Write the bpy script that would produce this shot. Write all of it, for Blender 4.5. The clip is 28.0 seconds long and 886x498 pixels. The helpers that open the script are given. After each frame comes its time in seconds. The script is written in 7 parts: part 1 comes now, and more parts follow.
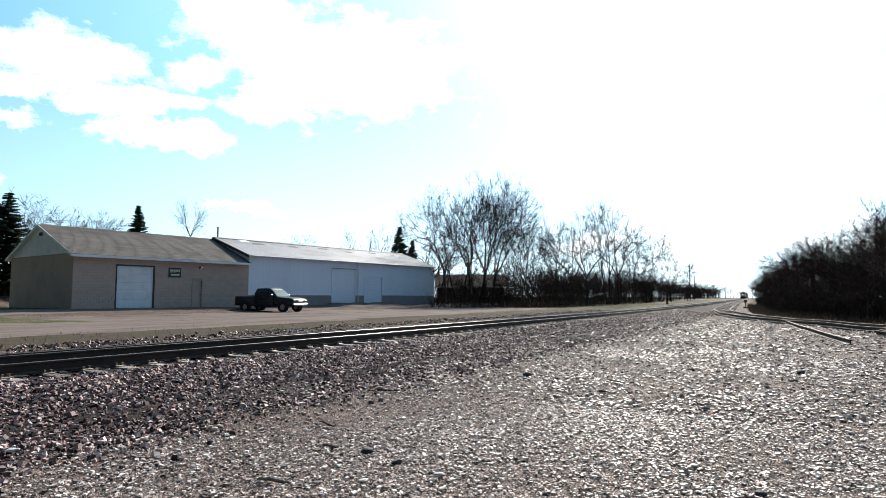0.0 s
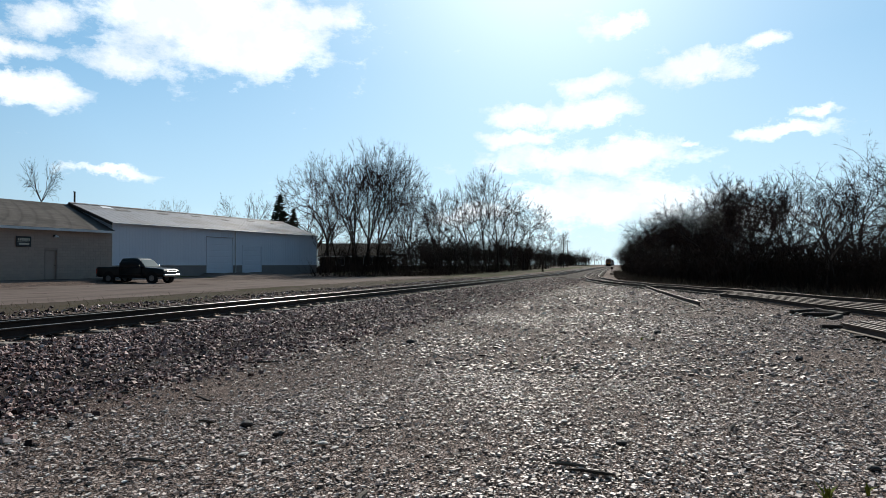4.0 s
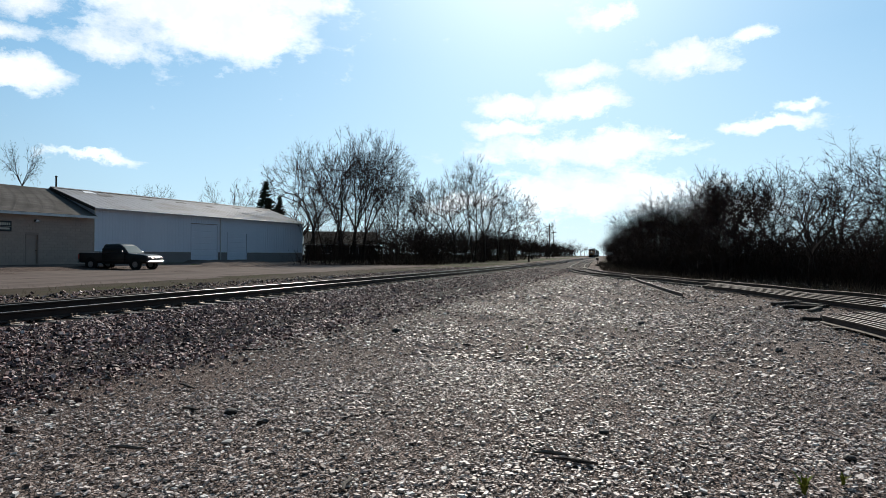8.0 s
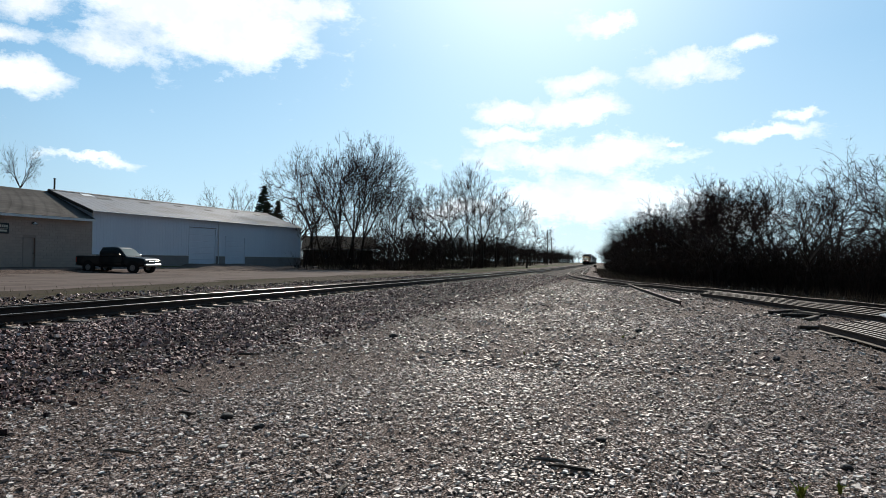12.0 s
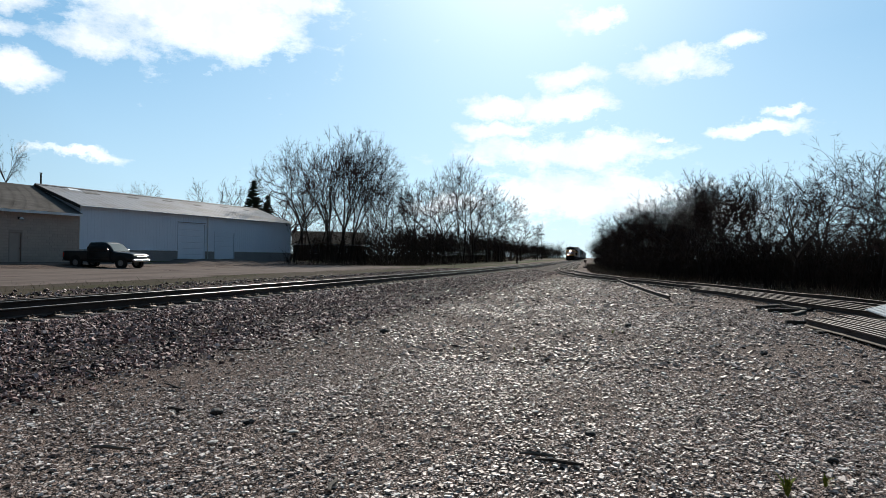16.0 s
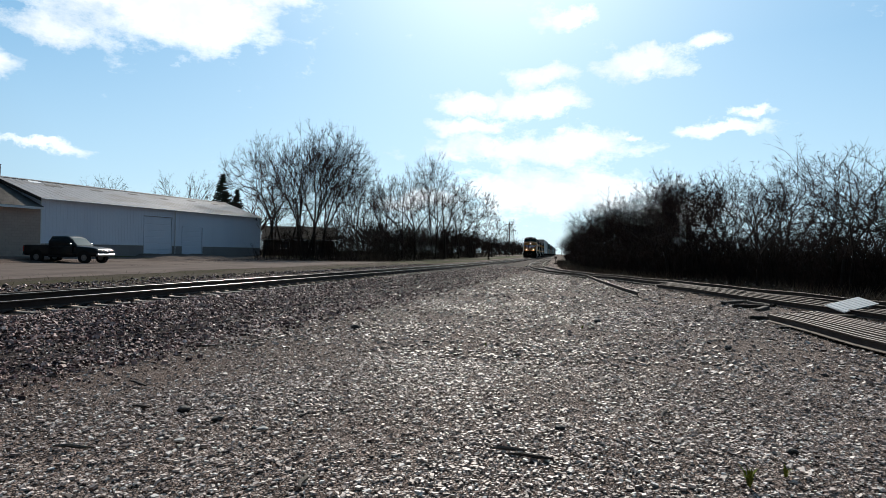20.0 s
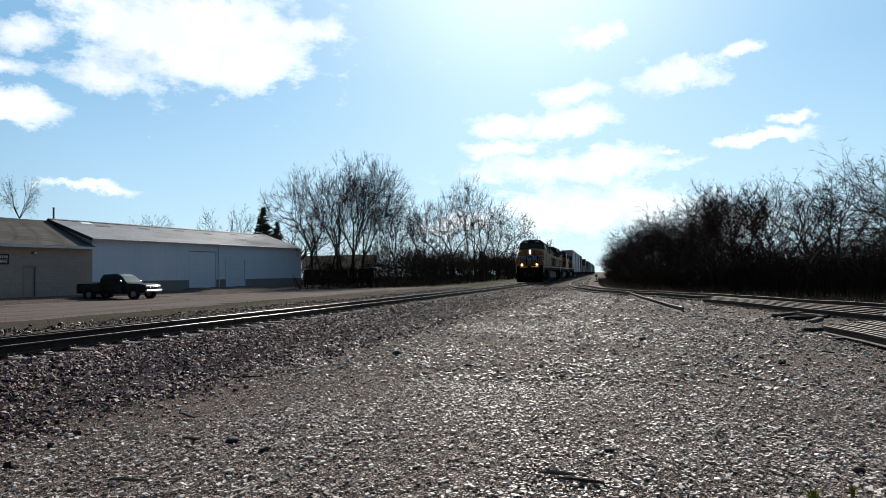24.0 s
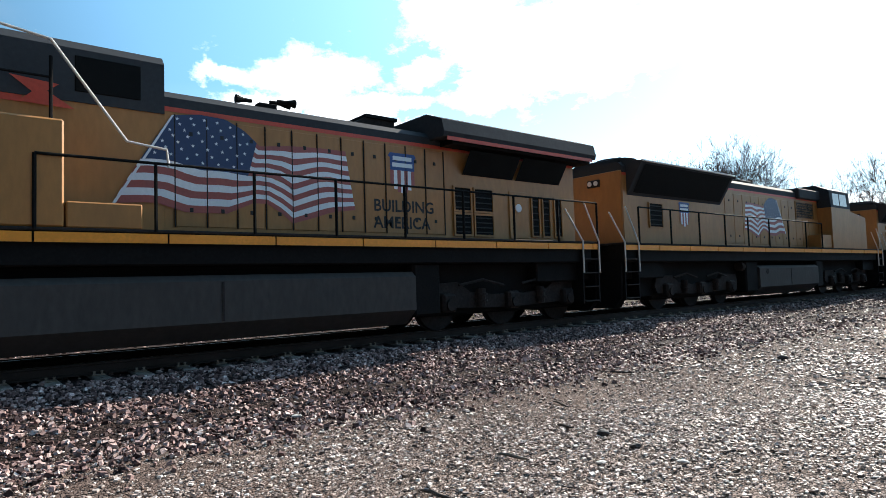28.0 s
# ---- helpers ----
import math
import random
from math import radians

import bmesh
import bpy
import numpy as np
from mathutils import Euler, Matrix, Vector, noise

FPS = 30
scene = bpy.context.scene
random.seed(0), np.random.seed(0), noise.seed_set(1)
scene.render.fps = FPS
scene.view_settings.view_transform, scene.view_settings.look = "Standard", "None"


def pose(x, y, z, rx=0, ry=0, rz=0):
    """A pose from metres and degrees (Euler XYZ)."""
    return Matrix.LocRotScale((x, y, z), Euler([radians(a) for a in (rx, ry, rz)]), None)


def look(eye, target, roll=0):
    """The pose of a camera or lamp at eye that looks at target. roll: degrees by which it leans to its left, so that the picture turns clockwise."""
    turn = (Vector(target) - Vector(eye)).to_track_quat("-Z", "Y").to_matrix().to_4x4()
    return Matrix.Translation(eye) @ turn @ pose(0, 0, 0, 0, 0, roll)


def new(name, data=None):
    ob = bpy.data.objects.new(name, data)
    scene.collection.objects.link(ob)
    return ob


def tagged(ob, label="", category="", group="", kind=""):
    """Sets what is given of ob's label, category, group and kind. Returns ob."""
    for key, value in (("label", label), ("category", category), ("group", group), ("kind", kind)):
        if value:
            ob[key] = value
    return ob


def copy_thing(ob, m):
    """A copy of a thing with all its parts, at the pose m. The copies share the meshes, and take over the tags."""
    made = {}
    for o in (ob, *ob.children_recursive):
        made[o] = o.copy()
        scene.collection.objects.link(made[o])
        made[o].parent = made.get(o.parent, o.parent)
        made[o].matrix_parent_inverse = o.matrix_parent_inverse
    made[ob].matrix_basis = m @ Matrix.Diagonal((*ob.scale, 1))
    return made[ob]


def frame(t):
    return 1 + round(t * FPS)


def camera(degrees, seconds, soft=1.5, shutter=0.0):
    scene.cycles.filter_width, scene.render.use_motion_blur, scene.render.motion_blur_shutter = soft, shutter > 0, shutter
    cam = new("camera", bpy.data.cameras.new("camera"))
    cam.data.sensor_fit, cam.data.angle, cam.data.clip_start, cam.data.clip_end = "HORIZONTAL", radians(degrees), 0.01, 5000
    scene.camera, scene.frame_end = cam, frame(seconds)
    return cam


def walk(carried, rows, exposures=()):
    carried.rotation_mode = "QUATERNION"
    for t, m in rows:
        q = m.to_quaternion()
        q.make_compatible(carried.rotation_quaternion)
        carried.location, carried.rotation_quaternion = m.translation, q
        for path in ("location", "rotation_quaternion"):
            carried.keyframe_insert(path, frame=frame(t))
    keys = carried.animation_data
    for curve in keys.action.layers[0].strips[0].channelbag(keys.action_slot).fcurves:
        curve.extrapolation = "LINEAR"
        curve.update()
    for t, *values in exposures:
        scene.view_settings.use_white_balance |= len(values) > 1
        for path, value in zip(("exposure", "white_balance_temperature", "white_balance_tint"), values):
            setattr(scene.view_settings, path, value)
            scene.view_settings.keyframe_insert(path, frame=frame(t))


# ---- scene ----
cam = camera(71.1, 28.0, soft=0.65, shutter=0.0)
EYE = Vector((0.0, 0.0, 1.6))


def aim(yaw, pitch, roll):
    """The pose of the hand-held camera: yaw to the left of the track's direction, pitch up."""
    a, b = radians(yaw), radians(pitch)
    return look(EYE, EYE + Vector((-math.sin(a) * math.cos(b), math.cos(a) * math.cos(b), math.sin(b))), roll)


# seconds, yaw, pitch, roll
ROWS = [
    (0.0, 30.05, 4.45, 0.03),
    (0.5, 23.89, 4.29, 1.44),
    (1.0, 22.81, 3.94, -1.09),
    (1.5, 23.13, 3.46, 0.10),
    (2.0, 22.85, 3.10, -0.40),
    (2.5, 21.97, 2.73, 0.06),
    (3.0, 21.00, 2.54, -0.41),
    (3.5, 20.05, 1.98, -0.50),
    (5.5, 17.85, 1.05, 0.10),
    (6.0, 17.38, 0.94, 0.25),
    (6.5, 17.50, 0.81, 0.13),
    (7.0, 17.59, 0.66, 0.07),
    (7.5, 17.96, 0.66, 0.09),
    (8.0, 18.10, 0.56, 0.23),
    (8.5, 18.24, 0.67, 0.41),
    (9.0, 18.43, 0.88, 0.56),
    (9.5, 18.16, 0.83, 0.41),
    (10.0, 18.04, 1.06, 0.09),
    (10.5, 17.86, 1.21, 0.00),
    (11.0, 17.66, 1.12, 0.47),
    (11.5, 17.63, 1.10, 0.57),
    (12.0, 17.93, 1.09, 0.69),
    (12.5, 18.15, 0.95, 1.01),
    (14.5, 18.01, 0.76, 0.51),
    (15.0, 17.70, 0.74, 0.56),
    (15.5, 17.45, 0.68, 0.69),
    (16.0, 17.05, 0.66, 0.70),
    (16.5, 17.10, 0.58, 0.24),
    (17.0, 16.97, 0.54, -0.00),
    (17.5, 17.01, 0.43, -0.69),
    (18.0, 17.00, 0.36, -0.92),
    (18.5, 16.96, 0.32, -0.08),
    (19.0, 16.91, 0.22, 1.55),
    (19.5, 16.73, 0.13, 1.67),
    (20.0, 14.44, 0.31, 0.93),
    (20.5, 16.01, 1.35, 0.38),
    (22.5, 16.28, 2.09, -0.09),
    (23.0, 15.72, 2.21, -0.59),
    (23.5, 15.52, 2.30, -1.35),
    (24.0, 17.93, 2.48, -1.38),
    (24.5, 19.04, 2.55, -1.66),
    (25.0, 20.97, 2.65, -1.50),
    (25.5, 24.36, 2.79, -1.98),
    (26.0, 27.91, 2.74, -1.47),
    (26.5, 34.82, 2.94, -2.18),
    (27.0, 40.20, 2.75, -2.50),
    (27.5, 46.75, 2.92, -2.22),
    (28.0, 50.65, 3.08, -1.86),
]
walk(cam, [(t, aim(a, b, c)) for t, a, b, c in ROWS],
     exposures=[(0.0, 0.9), (0.5, 0.55), (1.0, 0.2), (1.6, 0.0), (27.0, 0.0), (27.6, 0.45), (28.0, 1.1)])

# ---- light ----
SUN_AZ, SUN_EL = radians(9.4), radians(32.5)      # to the left of the track's direction, and height
SUN_WAY = Vector((-math.sin(SUN_AZ) * math.cos(SUN_EL), math.cos(SUN_AZ) * math.cos(SUN_EL), math.sin(SUN_EL)))
sun = new("sun", bpy.data.lights.new("sun", "SUN"))
sun.data.energy, sun.data.angle, sun.data.color = 5.0, radians(0.53), (1.0, 0.93, 0.82)
sun.matrix_world = look((0, 0, 60), Vector((0, 0, 60)) - SUN_WAY)


class Nodes:
    """Short ways to add and join shader nodes."""

    def __init__(self, tree):
        self.tree = tree
        self.tree.nodes.clear()

    def add(self, kind, **sets):
        node = self.tree.nodes.new(kind)
        for key, value in sets.items():
            if key in node.inputs:
                self.put(node.inputs[key], value)
            else:
                setattr(node, key, value)
        return node

    def put(self, socket, value):
        if isinstance(value, bpy.types.NodeSocket):
            self.tree.links.new(value, socket)
        else:
            socket.default_value = value

    def math(self, op, a, b=0.0, c=0.0, clamp=False):
        node = self.tree.nodes.new("ShaderNodeMath")
        node.operation, node.use_clamp = op, clamp
        for socket, value in zip(node.inputs, (a, b, c)):
            self.put(socket, value)
        return node.outputs[0]

    def vmath(self, op, a, b=(0, 0, 0)):
        node = self.tree.nodes.new("ShaderNodeVectorMath")
        node.operation = op
        self.put(node.inputs[0], a)
        self.put(node.inputs[1], b)
        return node.outputs["Value"] if op in ("DOT_PRODUCT", "LENGTH", "DISTANCE") else node.outputs[0]

    def mix(self, f, a, b, blend="MIX"):
        node = self.tree.nodes.new("ShaderNodeMix")
        node.data_type, node.blend_type, node.clamp_factor = "RGBA", blend, True
        self.put(node.inputs[0], f)
        for socket, value in zip((node.inputs[6], node.inputs[7]), (a, b)):
            self.put(socket, value if isinstance(value, bpy.types.NodeSocket) else (*value, 1.0)[:4])
        return node.outputs[2]

    def ramp(self, f, stops):
        node = self.tree.nodes.new("ShaderNodeValToRGB")
        self.put(node.inputs[0], f)
        marks = node.color_ramp.elements
        while len(marks) < len(stops):
            marks.new(0.5)
        for mark, (at, col) in zip(marks, stops):
            mark.position, mark.color = at, (col, col, col, 1) if isinstance(col, (int, float)) else (*col, 1)
        return node.outputs[0]

    def noise(self, vector, scale, detail=4.0, rough=0.55, out=0):
        node = self.add("ShaderNodeTexNoise", Scale=scale, Detail=detail, Roughness=rough)
        if vector is not None:
            self.put(node.inputs["Vector"], vector)
        return node.outputs[out]


def sky_world():
    world = bpy.data.worlds.new("sky")
    scene.world = world
    world.use_nodes = True
    n = Nodes(world.node_tree)
    sky = n.add("ShaderNodeTexSky", sky_type="NISHITA", sun_disc=False, sun_elevation=SUN_EL, sun_rotation=-SUN_AZ,
                air_density=1.0, dust_density=0.6, ozone_density=2.0)
    way = n.add("ShaderNodeTexCoord").outputs["Generated"]
    sep = n.add("ShaderNodeSeparateXYZ", Vector=way)
    x, y, z = sep.outputs
    az = n.math("MULTIPLY", n.math("ARCTAN2", n.math("MULTIPLY", x, -1.0), y), 57.2958)
    el = n.math("MULTIPLY", n.math("ARCSINE", z), 57.2958)
    # cumulus as ragged-edged heaps: bearing, height, half width, half height, weight
    warp = n.noise(way, 13.0, 8.0, 0.65, out=1)
    wx = n.add("ShaderNodeSeparateXYZ", Vector=warp)
    azw = n.math("ADD", az, n.math("MULTIPLY", n.math("SUBTRACT", wx.outputs[0], 0.5), 6.0))
    elw = n.math("ADD", el, n.math("MULTIPLY", n.math("SUBTRACT", wx.outputs[1], 0.5), 4.0))
    total = None
    for a, e, w, h, k in CLOUDS:
        dx = n.math("DIVIDE", n.math("SUBTRACT", azw, a), w)
        dy = n.math("DIVIDE", n.math("SUBTRACT", elw, e), h)
        d = n.math("ADD", n.math("MULTIPLY", dx, dx), n.math("MULTIPLY", dy, dy))
        blob = n.math("MULTIPLY", n.math("EXPONENT", n.math("MULTIPLY", d, -1.0)), k)
        total = blob if total is None else n.math("MAXIMUM", total, blob)
    # scattered clouds over the rest of the sky
    high = n.math("MAXIMUM", z, 0.08)
    flat = n.add("ShaderNodeCombineXYZ", X=n.math("DIVIDE", x, high), Y=n.math("DIVIDE", y, high))
    rest = n.ramp(n.noise(flat.outputs[0], 0.9, 7.0, 0.6), [(0.56, 0.0), (0.72, 0.6)])
    behind = n.ramp(n.math("ADD", n.math("MULTIPLY", y, -0.5), 0.5), [(0.45, 0.0), (0.7, 1.0)])
    grain = n.noise(n.vmath("MULTIPLY", way, (1.0, 1.0, 2.0)), 15.0, 9.0, 0.68)
    edge = n.math("ADD", total, n.math("MULTIPLY", n.math("SUBTRACT", grain, 0.5), 1.4))
    mask = n.ramp(edge, [(0.2, 0.0), (0.42, 0.55), (0.72, 1.0)])
    mask = n.math("MAXIMUM", mask, n.math("MULTIPLY", rest, behind))
    toward = n.vmath("DOT_PRODUCT", way, tuple(SUN_WAY))
    front = n.ramp(toward, [(0.0, 0.11), (0.22, 0.22), (0.5, 0.74), (0.75, 1.0)])
    toward = n.math("MAXIMUM", toward, 0.0)
    blue = n.mix(1.0, sky.outputs[0], (0.72, 1.02, 1.12), "MULTIPLY")
    blue = n.mix(0.45, blue, (4.0, 9.2, 14.4))
    halo = n.math("ADD", n.math("MULTIPLY", n.math("POWER", toward, 40.0), 0.5), n.math("MULTIPLY", n.math("POWER", toward, 6.0), 0.24), clamp=True)
    blue = n.mix(halo, blue, (17.0, 18.5, 19.0))
    shade = n.noise(n.vmath("ADD", way, (0.0, 0.0, 0.03)), 7.0, 5.0, 0.6)
    white = n.mix(n.ramp(shade, [(0.42, 0.0), (0.6, 1.0)]), (13.5, 14.4, 15.0), (18.0, 18.6, 19.0))
    low = n.ramp(n.math("DIVIDE", el, 22.0), [(0.0, 0.75), (0.25, 0.4), (0.8, 0.0)])
    blue = n.mix(low, blue, (11.0, 13.5, 15.0))
    out = n.mix(n.math("MULTIPLY", mask, 0.92), blue, white)
    out = n.mix(1.0, out, front, "MULTIPLY")
    back = n.add("ShaderNodeBackground", Color=out, Strength=0.075)
    n.tree.links.new(back.outputs[0], n.add("ShaderNodeOutputWorld").inputs[0])


CLOUDS = [
    (39.1, 20.3, 10.3, 3.7, 1.0), (31.4, 21.7, 4.5, 1.2, 0.9), (48.4, 24.1, 5.4, 2.8, 1.0), (37.8, 19.1, 7.0, 2.6, 1.0), (46.6, 16.9, 3.0, 1.5, 0.75), (70.1, 18.4, 2.6, 0.9, 0.85),
    (61.7, 18.7, 6.0, 1.9, 0.95), (65.9, 16.1, 4.0, 1.0, 0.95), (59.0, 15.6, 4.1, 1.3, 0.95), (54.3, 13.5, 5.4, 1.2, 0.95), (54.7, 16.2, 3.0, 0.8, 0.8), (51.7, 19.0, 2.9, 1.5, 0.75),
    (11.6, 13.9, 3.6, 1.1, 0.95), (6.1, 13.4, 3.9, 1.1, 0.95), (12.9, 11.6, 3.9, 0.7, 0.85), (6.2, 9.6, 8.3, 1.4, 0.95), (-2.9, 16.7, 3.9, 1.2, 0.95), (-4.4, 17.6, 1.2, 0.8, 0.8),
    (-8.4, 17.6, 1.5, 0.7, 0.75), (3.8, 20.7, 2.7, 1.2, 0.75), (5.4, 15.9, 2.7, 1.0, 0.8), (-8.9, 10.6, 4.4, 0.7, 0.8), (-11.7, 12.2, 1.5, 0.6, 0.8), (-1.6, 10.4, 1.2, 0.4, 0.7),
    (47.8, 7.7, 3.1, 0.5, 0.85), (72.9, 12.1, 1.5, 0.5, 0.45), (67.2, 8.5, 1.6, 0.6, 0.5), (65.5, 13.4, 2.9, 0.8, 0.5), (4.0, 5.6, 9.0, 2.4, 0.8), (-6.0, 4.0, 5.0, 1.6, 0.7), (17.0, 4.5, 5.0, 1.2, 0.6),
]
sky_world()

# ---- materials ----
MATS = {}


def surface(name, base, rough=0.7, metal=0.0, vary=0.25, grain=40.0, stains=1.5, bump=0.15, per=None, spread=0.0, tone2=None, streak=None, spec=0.5):
    """A worn surface: grain and stains in the colour, fine relief. per: vary by island or object by spread."""
    if name in MATS:
        return MATS[name]
    m = bpy.data.materials.new(name)
    m.use_nodes = True
    n = Nodes(m.node_tree)
    where = n.add("ShaderNodeTexCoord").outputs["Object"]
    if streak:
        where = n.vmath("MULTIPLY", where, streak)
    fine = n.noise(where, grain, 5.0, 0.6)
    broad = n.noise(where, stains, 4.0, 0.6)
    dark = tuple(c * (1 - vary) for c in base)
    light = tuple(min(1.0, c * (1 + vary)) for c in base)
    col = n.mix(n.ramp(fine, [(0.3, 0.0), (0.7, 1.0)]), dark, light)
    other = tone2 or tuple(c * (1 - 0.8 * vary) for c in base)
    col = n.mix(n.math("MULTIPLY", n.ramp(broad, [(0.45, 0.0), (0.68, 1.0)]), 0.75), col, other)
    if per:
        rnd = n.add("ShaderNodeNewGeometry").outputs["Random Per Island"] if per == "island" else n.add("ShaderNodeObjectInfo").outputs["Random"]
        gain = n.math("ADD", 1.0 - spread, n.math("MULTIPLY", rnd, 2 * spread))
        hsv = n.add("ShaderNodeHueSaturation", Color=col, Value=gain)
        col = hsv.outputs[0]
    b = n.add("ShaderNodeBsdfPrincipled", Metallic=metal)
    b.inputs["Specular IOR Level"].default_value = spec
    n.put(b.inputs["Base Color"], col)
    n.put(b.inputs["Roughness"], n.math("ADD", rough - 0.08, n.math("MULTIPLY", broad, 0.16), clamp=True))
    if bump:
        n.put(b.inputs["Normal"], n.add("ShaderNodeBump", Height=fine, Strength=bump, Distance=0.02).outputs[0])
    n.tree.links.new(b.outputs[0], n.add("ShaderNodeOutputMaterial").inputs[0])
    MATS[name] = m
    return m


def glow(name, colour, strength):
    if name not in MATS:
        m = bpy.data.materials.new(name)
        m.use_nodes = True
        n = Nodes(m.node_tree)
        b = n.add("ShaderNodeBsdfPrincipled", Roughness=0.2)
        b.inputs["Base Color"].default_value = (*colour, 1)
        b.inputs["Emission Color"].default_value = (*colour, 1)
        b.inputs["Emission Strength"].default_value = strength
        n.tree.links.new(b.outputs[0], n.add("ShaderNodeOutputMaterial").inputs[0])
        MATS[name] = m
    return MATS[name]


def glass(name, tint=(0.03, 0.04, 0.05), spec=0.7):
    if name not in MATS:
        m = bpy.data.materials.new(name)
        m.use_nodes = True
        n = Nodes(m.node_tree)
        b = n.add("ShaderNodeBsdfPrincipled", Roughness=0.05)
        b.inputs["Base Color"].default_value = (*tint, 1)
        b.inputs["Specular IOR Level"].default_value = spec
        n.tree.links.new(b.outputs[0], n.add("ShaderNodeOutputMaterial").inputs[0])
        MATS[name] = m
    return MATS[name]


# ---- mesh kit ----
class Shape:
    """Gathers vertices and faces of one mesh."""

    def __init__(self):
        self.v, self.f = [], []

    def add(self, verts, faces):
        n = len(self.v)
        self.v += [tuple(p) for p in verts]
        self.f += [tuple(i + n for i in face) for face in faces]
        return self

    def box(self, x0, x1, y0, y1, z0, z1, bevel=0.0, m=None):
        if bevel <= 0:
            vs = [(x, y, z) for z in (z0, z1) for y in (y0, y1) for x in (x0, x1)]
            fs = [(0, 2, 3, 1), (4, 5, 7, 6), (0, 1, 5, 4), (2, 6, 7, 3), (0, 4, 6, 2), (1, 3, 7, 5)]
        else:
            b = min(bevel, (x1 - x0) / 2.01, (y1 - y0) / 2.01, (z1 - z0) / 2.01)
            vs, at = [], {}
            for i, (z, zi) in enumerate(((z0, z0 + b), (z1, z1 - b))):
                for j, (y, yi) in enumerate(((y0, y0 + b), (y1, y1 - b))):
                    for k, (x, xi) in enumerate(((x0, x0 + b), (x1, x1 - b))):
                        for axis, p in enumerate(((x, yi, zi), (xi, y, zi), (xi, yi, z))):
                            at[i, j, k, axis] = len(vs)
                            vs.append(p)
            fs = []
            for s in (0, 1):
                q = [at[0, 0, s, 0], at[0, 1, s, 0], at[1, 1, s, 0], at[1, 0, s, 0]]
                fs.append(q if s else q[::-1])
                q = [at[0, s, 0, 1], at[1, s, 0, 1], at[1, s, 1, 1], at[0, s, 1, 1]]
                fs.append(q if s else q[::-1])
                q = [at[s, 0, 0, 2], at[s, 0, 1, 2], at[s, 1, 1, 2], at[s, 1, 0, 2]]
                fs.append(q if s else q[::-1])
            for i in (0, 1):
                for j in (0, 1):
                    fs.append((at[i, j, 0, 1], at[i, j, 1, 1], at[i, j, 1, 2], at[i, j, 0, 2]))
                    fs.append((at[i, 0, j, 0], at[i, 1, j, 0], at[i, 1, j, 2], at[i, 0, j, 2]))
                    fs.append((at[0, i, j, 0], at[1, i, j, 0], at[1, i, j, 1], at[0, i, j, 1]))
                    for k in (0, 1):
                        fs.append((at[i, j, k, 0], at[i, j, k, 1], at[i, j, k, 2]))
        if m is not None:
            vs = [m @ Vector(p) for p in vs]
        return self.add(vs, fs)

    def prism(self, outline, lo, hi, axis="y"):
        """outline: points in the two other axes; extruded along axis from lo to hi."""
        def put(a, b, c):
            return {"x": (c, a, b), "y": (a, c, b), "z": (a, b, c)}[axis]
        k = len(outline)
        vs = [put(a, b, c) for c in (lo, hi) for a, b in outline]
        fs = [tuple(range(k))[::-1], tuple(range(k, 2 * k))] + [(i, (i + 1) % k, k + (i + 1) % k, k + i) for i in range(k)]
        return self.add(vs, fs)

    def tube(self, points, radius, sides=8, caps=True):
        """A round bar along points; radius may be one number or one for each point."""
        pts = [Vector(p) for p in points]
        radii = radius if isinstance(radius, (list, tuple)) else [radius] * len(pts)
        rings, up = [], None
        for i, p in enumerate(pts):
            d = (pts[min(i + 1, len(pts) - 1)] - pts[max(i - 1, 0)]).normalized()
            if up is None:
                up = d.orthogonal().normalized()
            up = (up - d * up.dot(d))
            up = up.normalized() if up.length > 1e-6 else d.orthogonal().normalized()
            side = d.cross(up)
            rings.append([p + (up * math.cos(2 * math.pi * k / sides) + side * math.sin(2 * math.pi * k / sides)) * radii[i] for k in range(sides)])
        vs = [q for ring in rings for q in ring]
        fs = [(i * sides + k, i * sides + (k + 1) % sides, (i + 1) * sides + (k + 1) % sides, (i + 1) * sides + k)
              for i in range(len(pts) - 1) for k in range(sides)]
        if caps:
            fs += [tuple(range(sides))[::-1], tuple(range(len(vs) - sides, len(vs)))]
        return self.add(vs, fs)

    def disc(self, centre, axis, radius, width, sides=24, hub=0.0):
        """A short cylinder, centred, along axis."""
        c, a = Vector(centre), Vector(axis).normalized()
        return self.tube([c - a * width / 2, c + a * width / 2], radius, sides)

    def mesh(self, name, mat, smooth=False):
        me = bpy.data.meshes.new(name)
        me.from_pydata(self.v, [], self.f)
        me.materials.append(mat)
        bm = bmesh.new()
        bm.from_mesh(me)
        bmesh.ops.recalc_face_normals(bm, faces=bm.faces)
        bm.to_mesh(me)
        bm.free()
        if smooth:
            me.polygons.foreach_set("use_smooth", [True] * len(me.polygons))
        return me


def thing(name, label, category, m=None, group="", kind=""):
    ob = new(name)
    ob.empty_display_size = 0.3
    if m is not None:
        ob.matrix_basis = m
    return tagged(ob, label, category, group, kind)


def part(name, shape, mat, parent=None, label="", smooth=False):
    ob = new(name, shape.mesh(name, mat, smooth))
    if parent is not None:
        ob.parent = parent
    if label:
        tagged(ob, label)
    return ob


def raw(name, verts, faces, mat, smooth=False):
    """A big mesh straight from arrays, with no clean-up."""
    me = bpy.data.meshes.new(name)
    me.from_pydata(verts, [], faces)
    me.materials.append(mat)
    if smooth:
        me.polygons.foreach_set("use_smooth", [True] * len(me.polygons))
    return new(name, me)


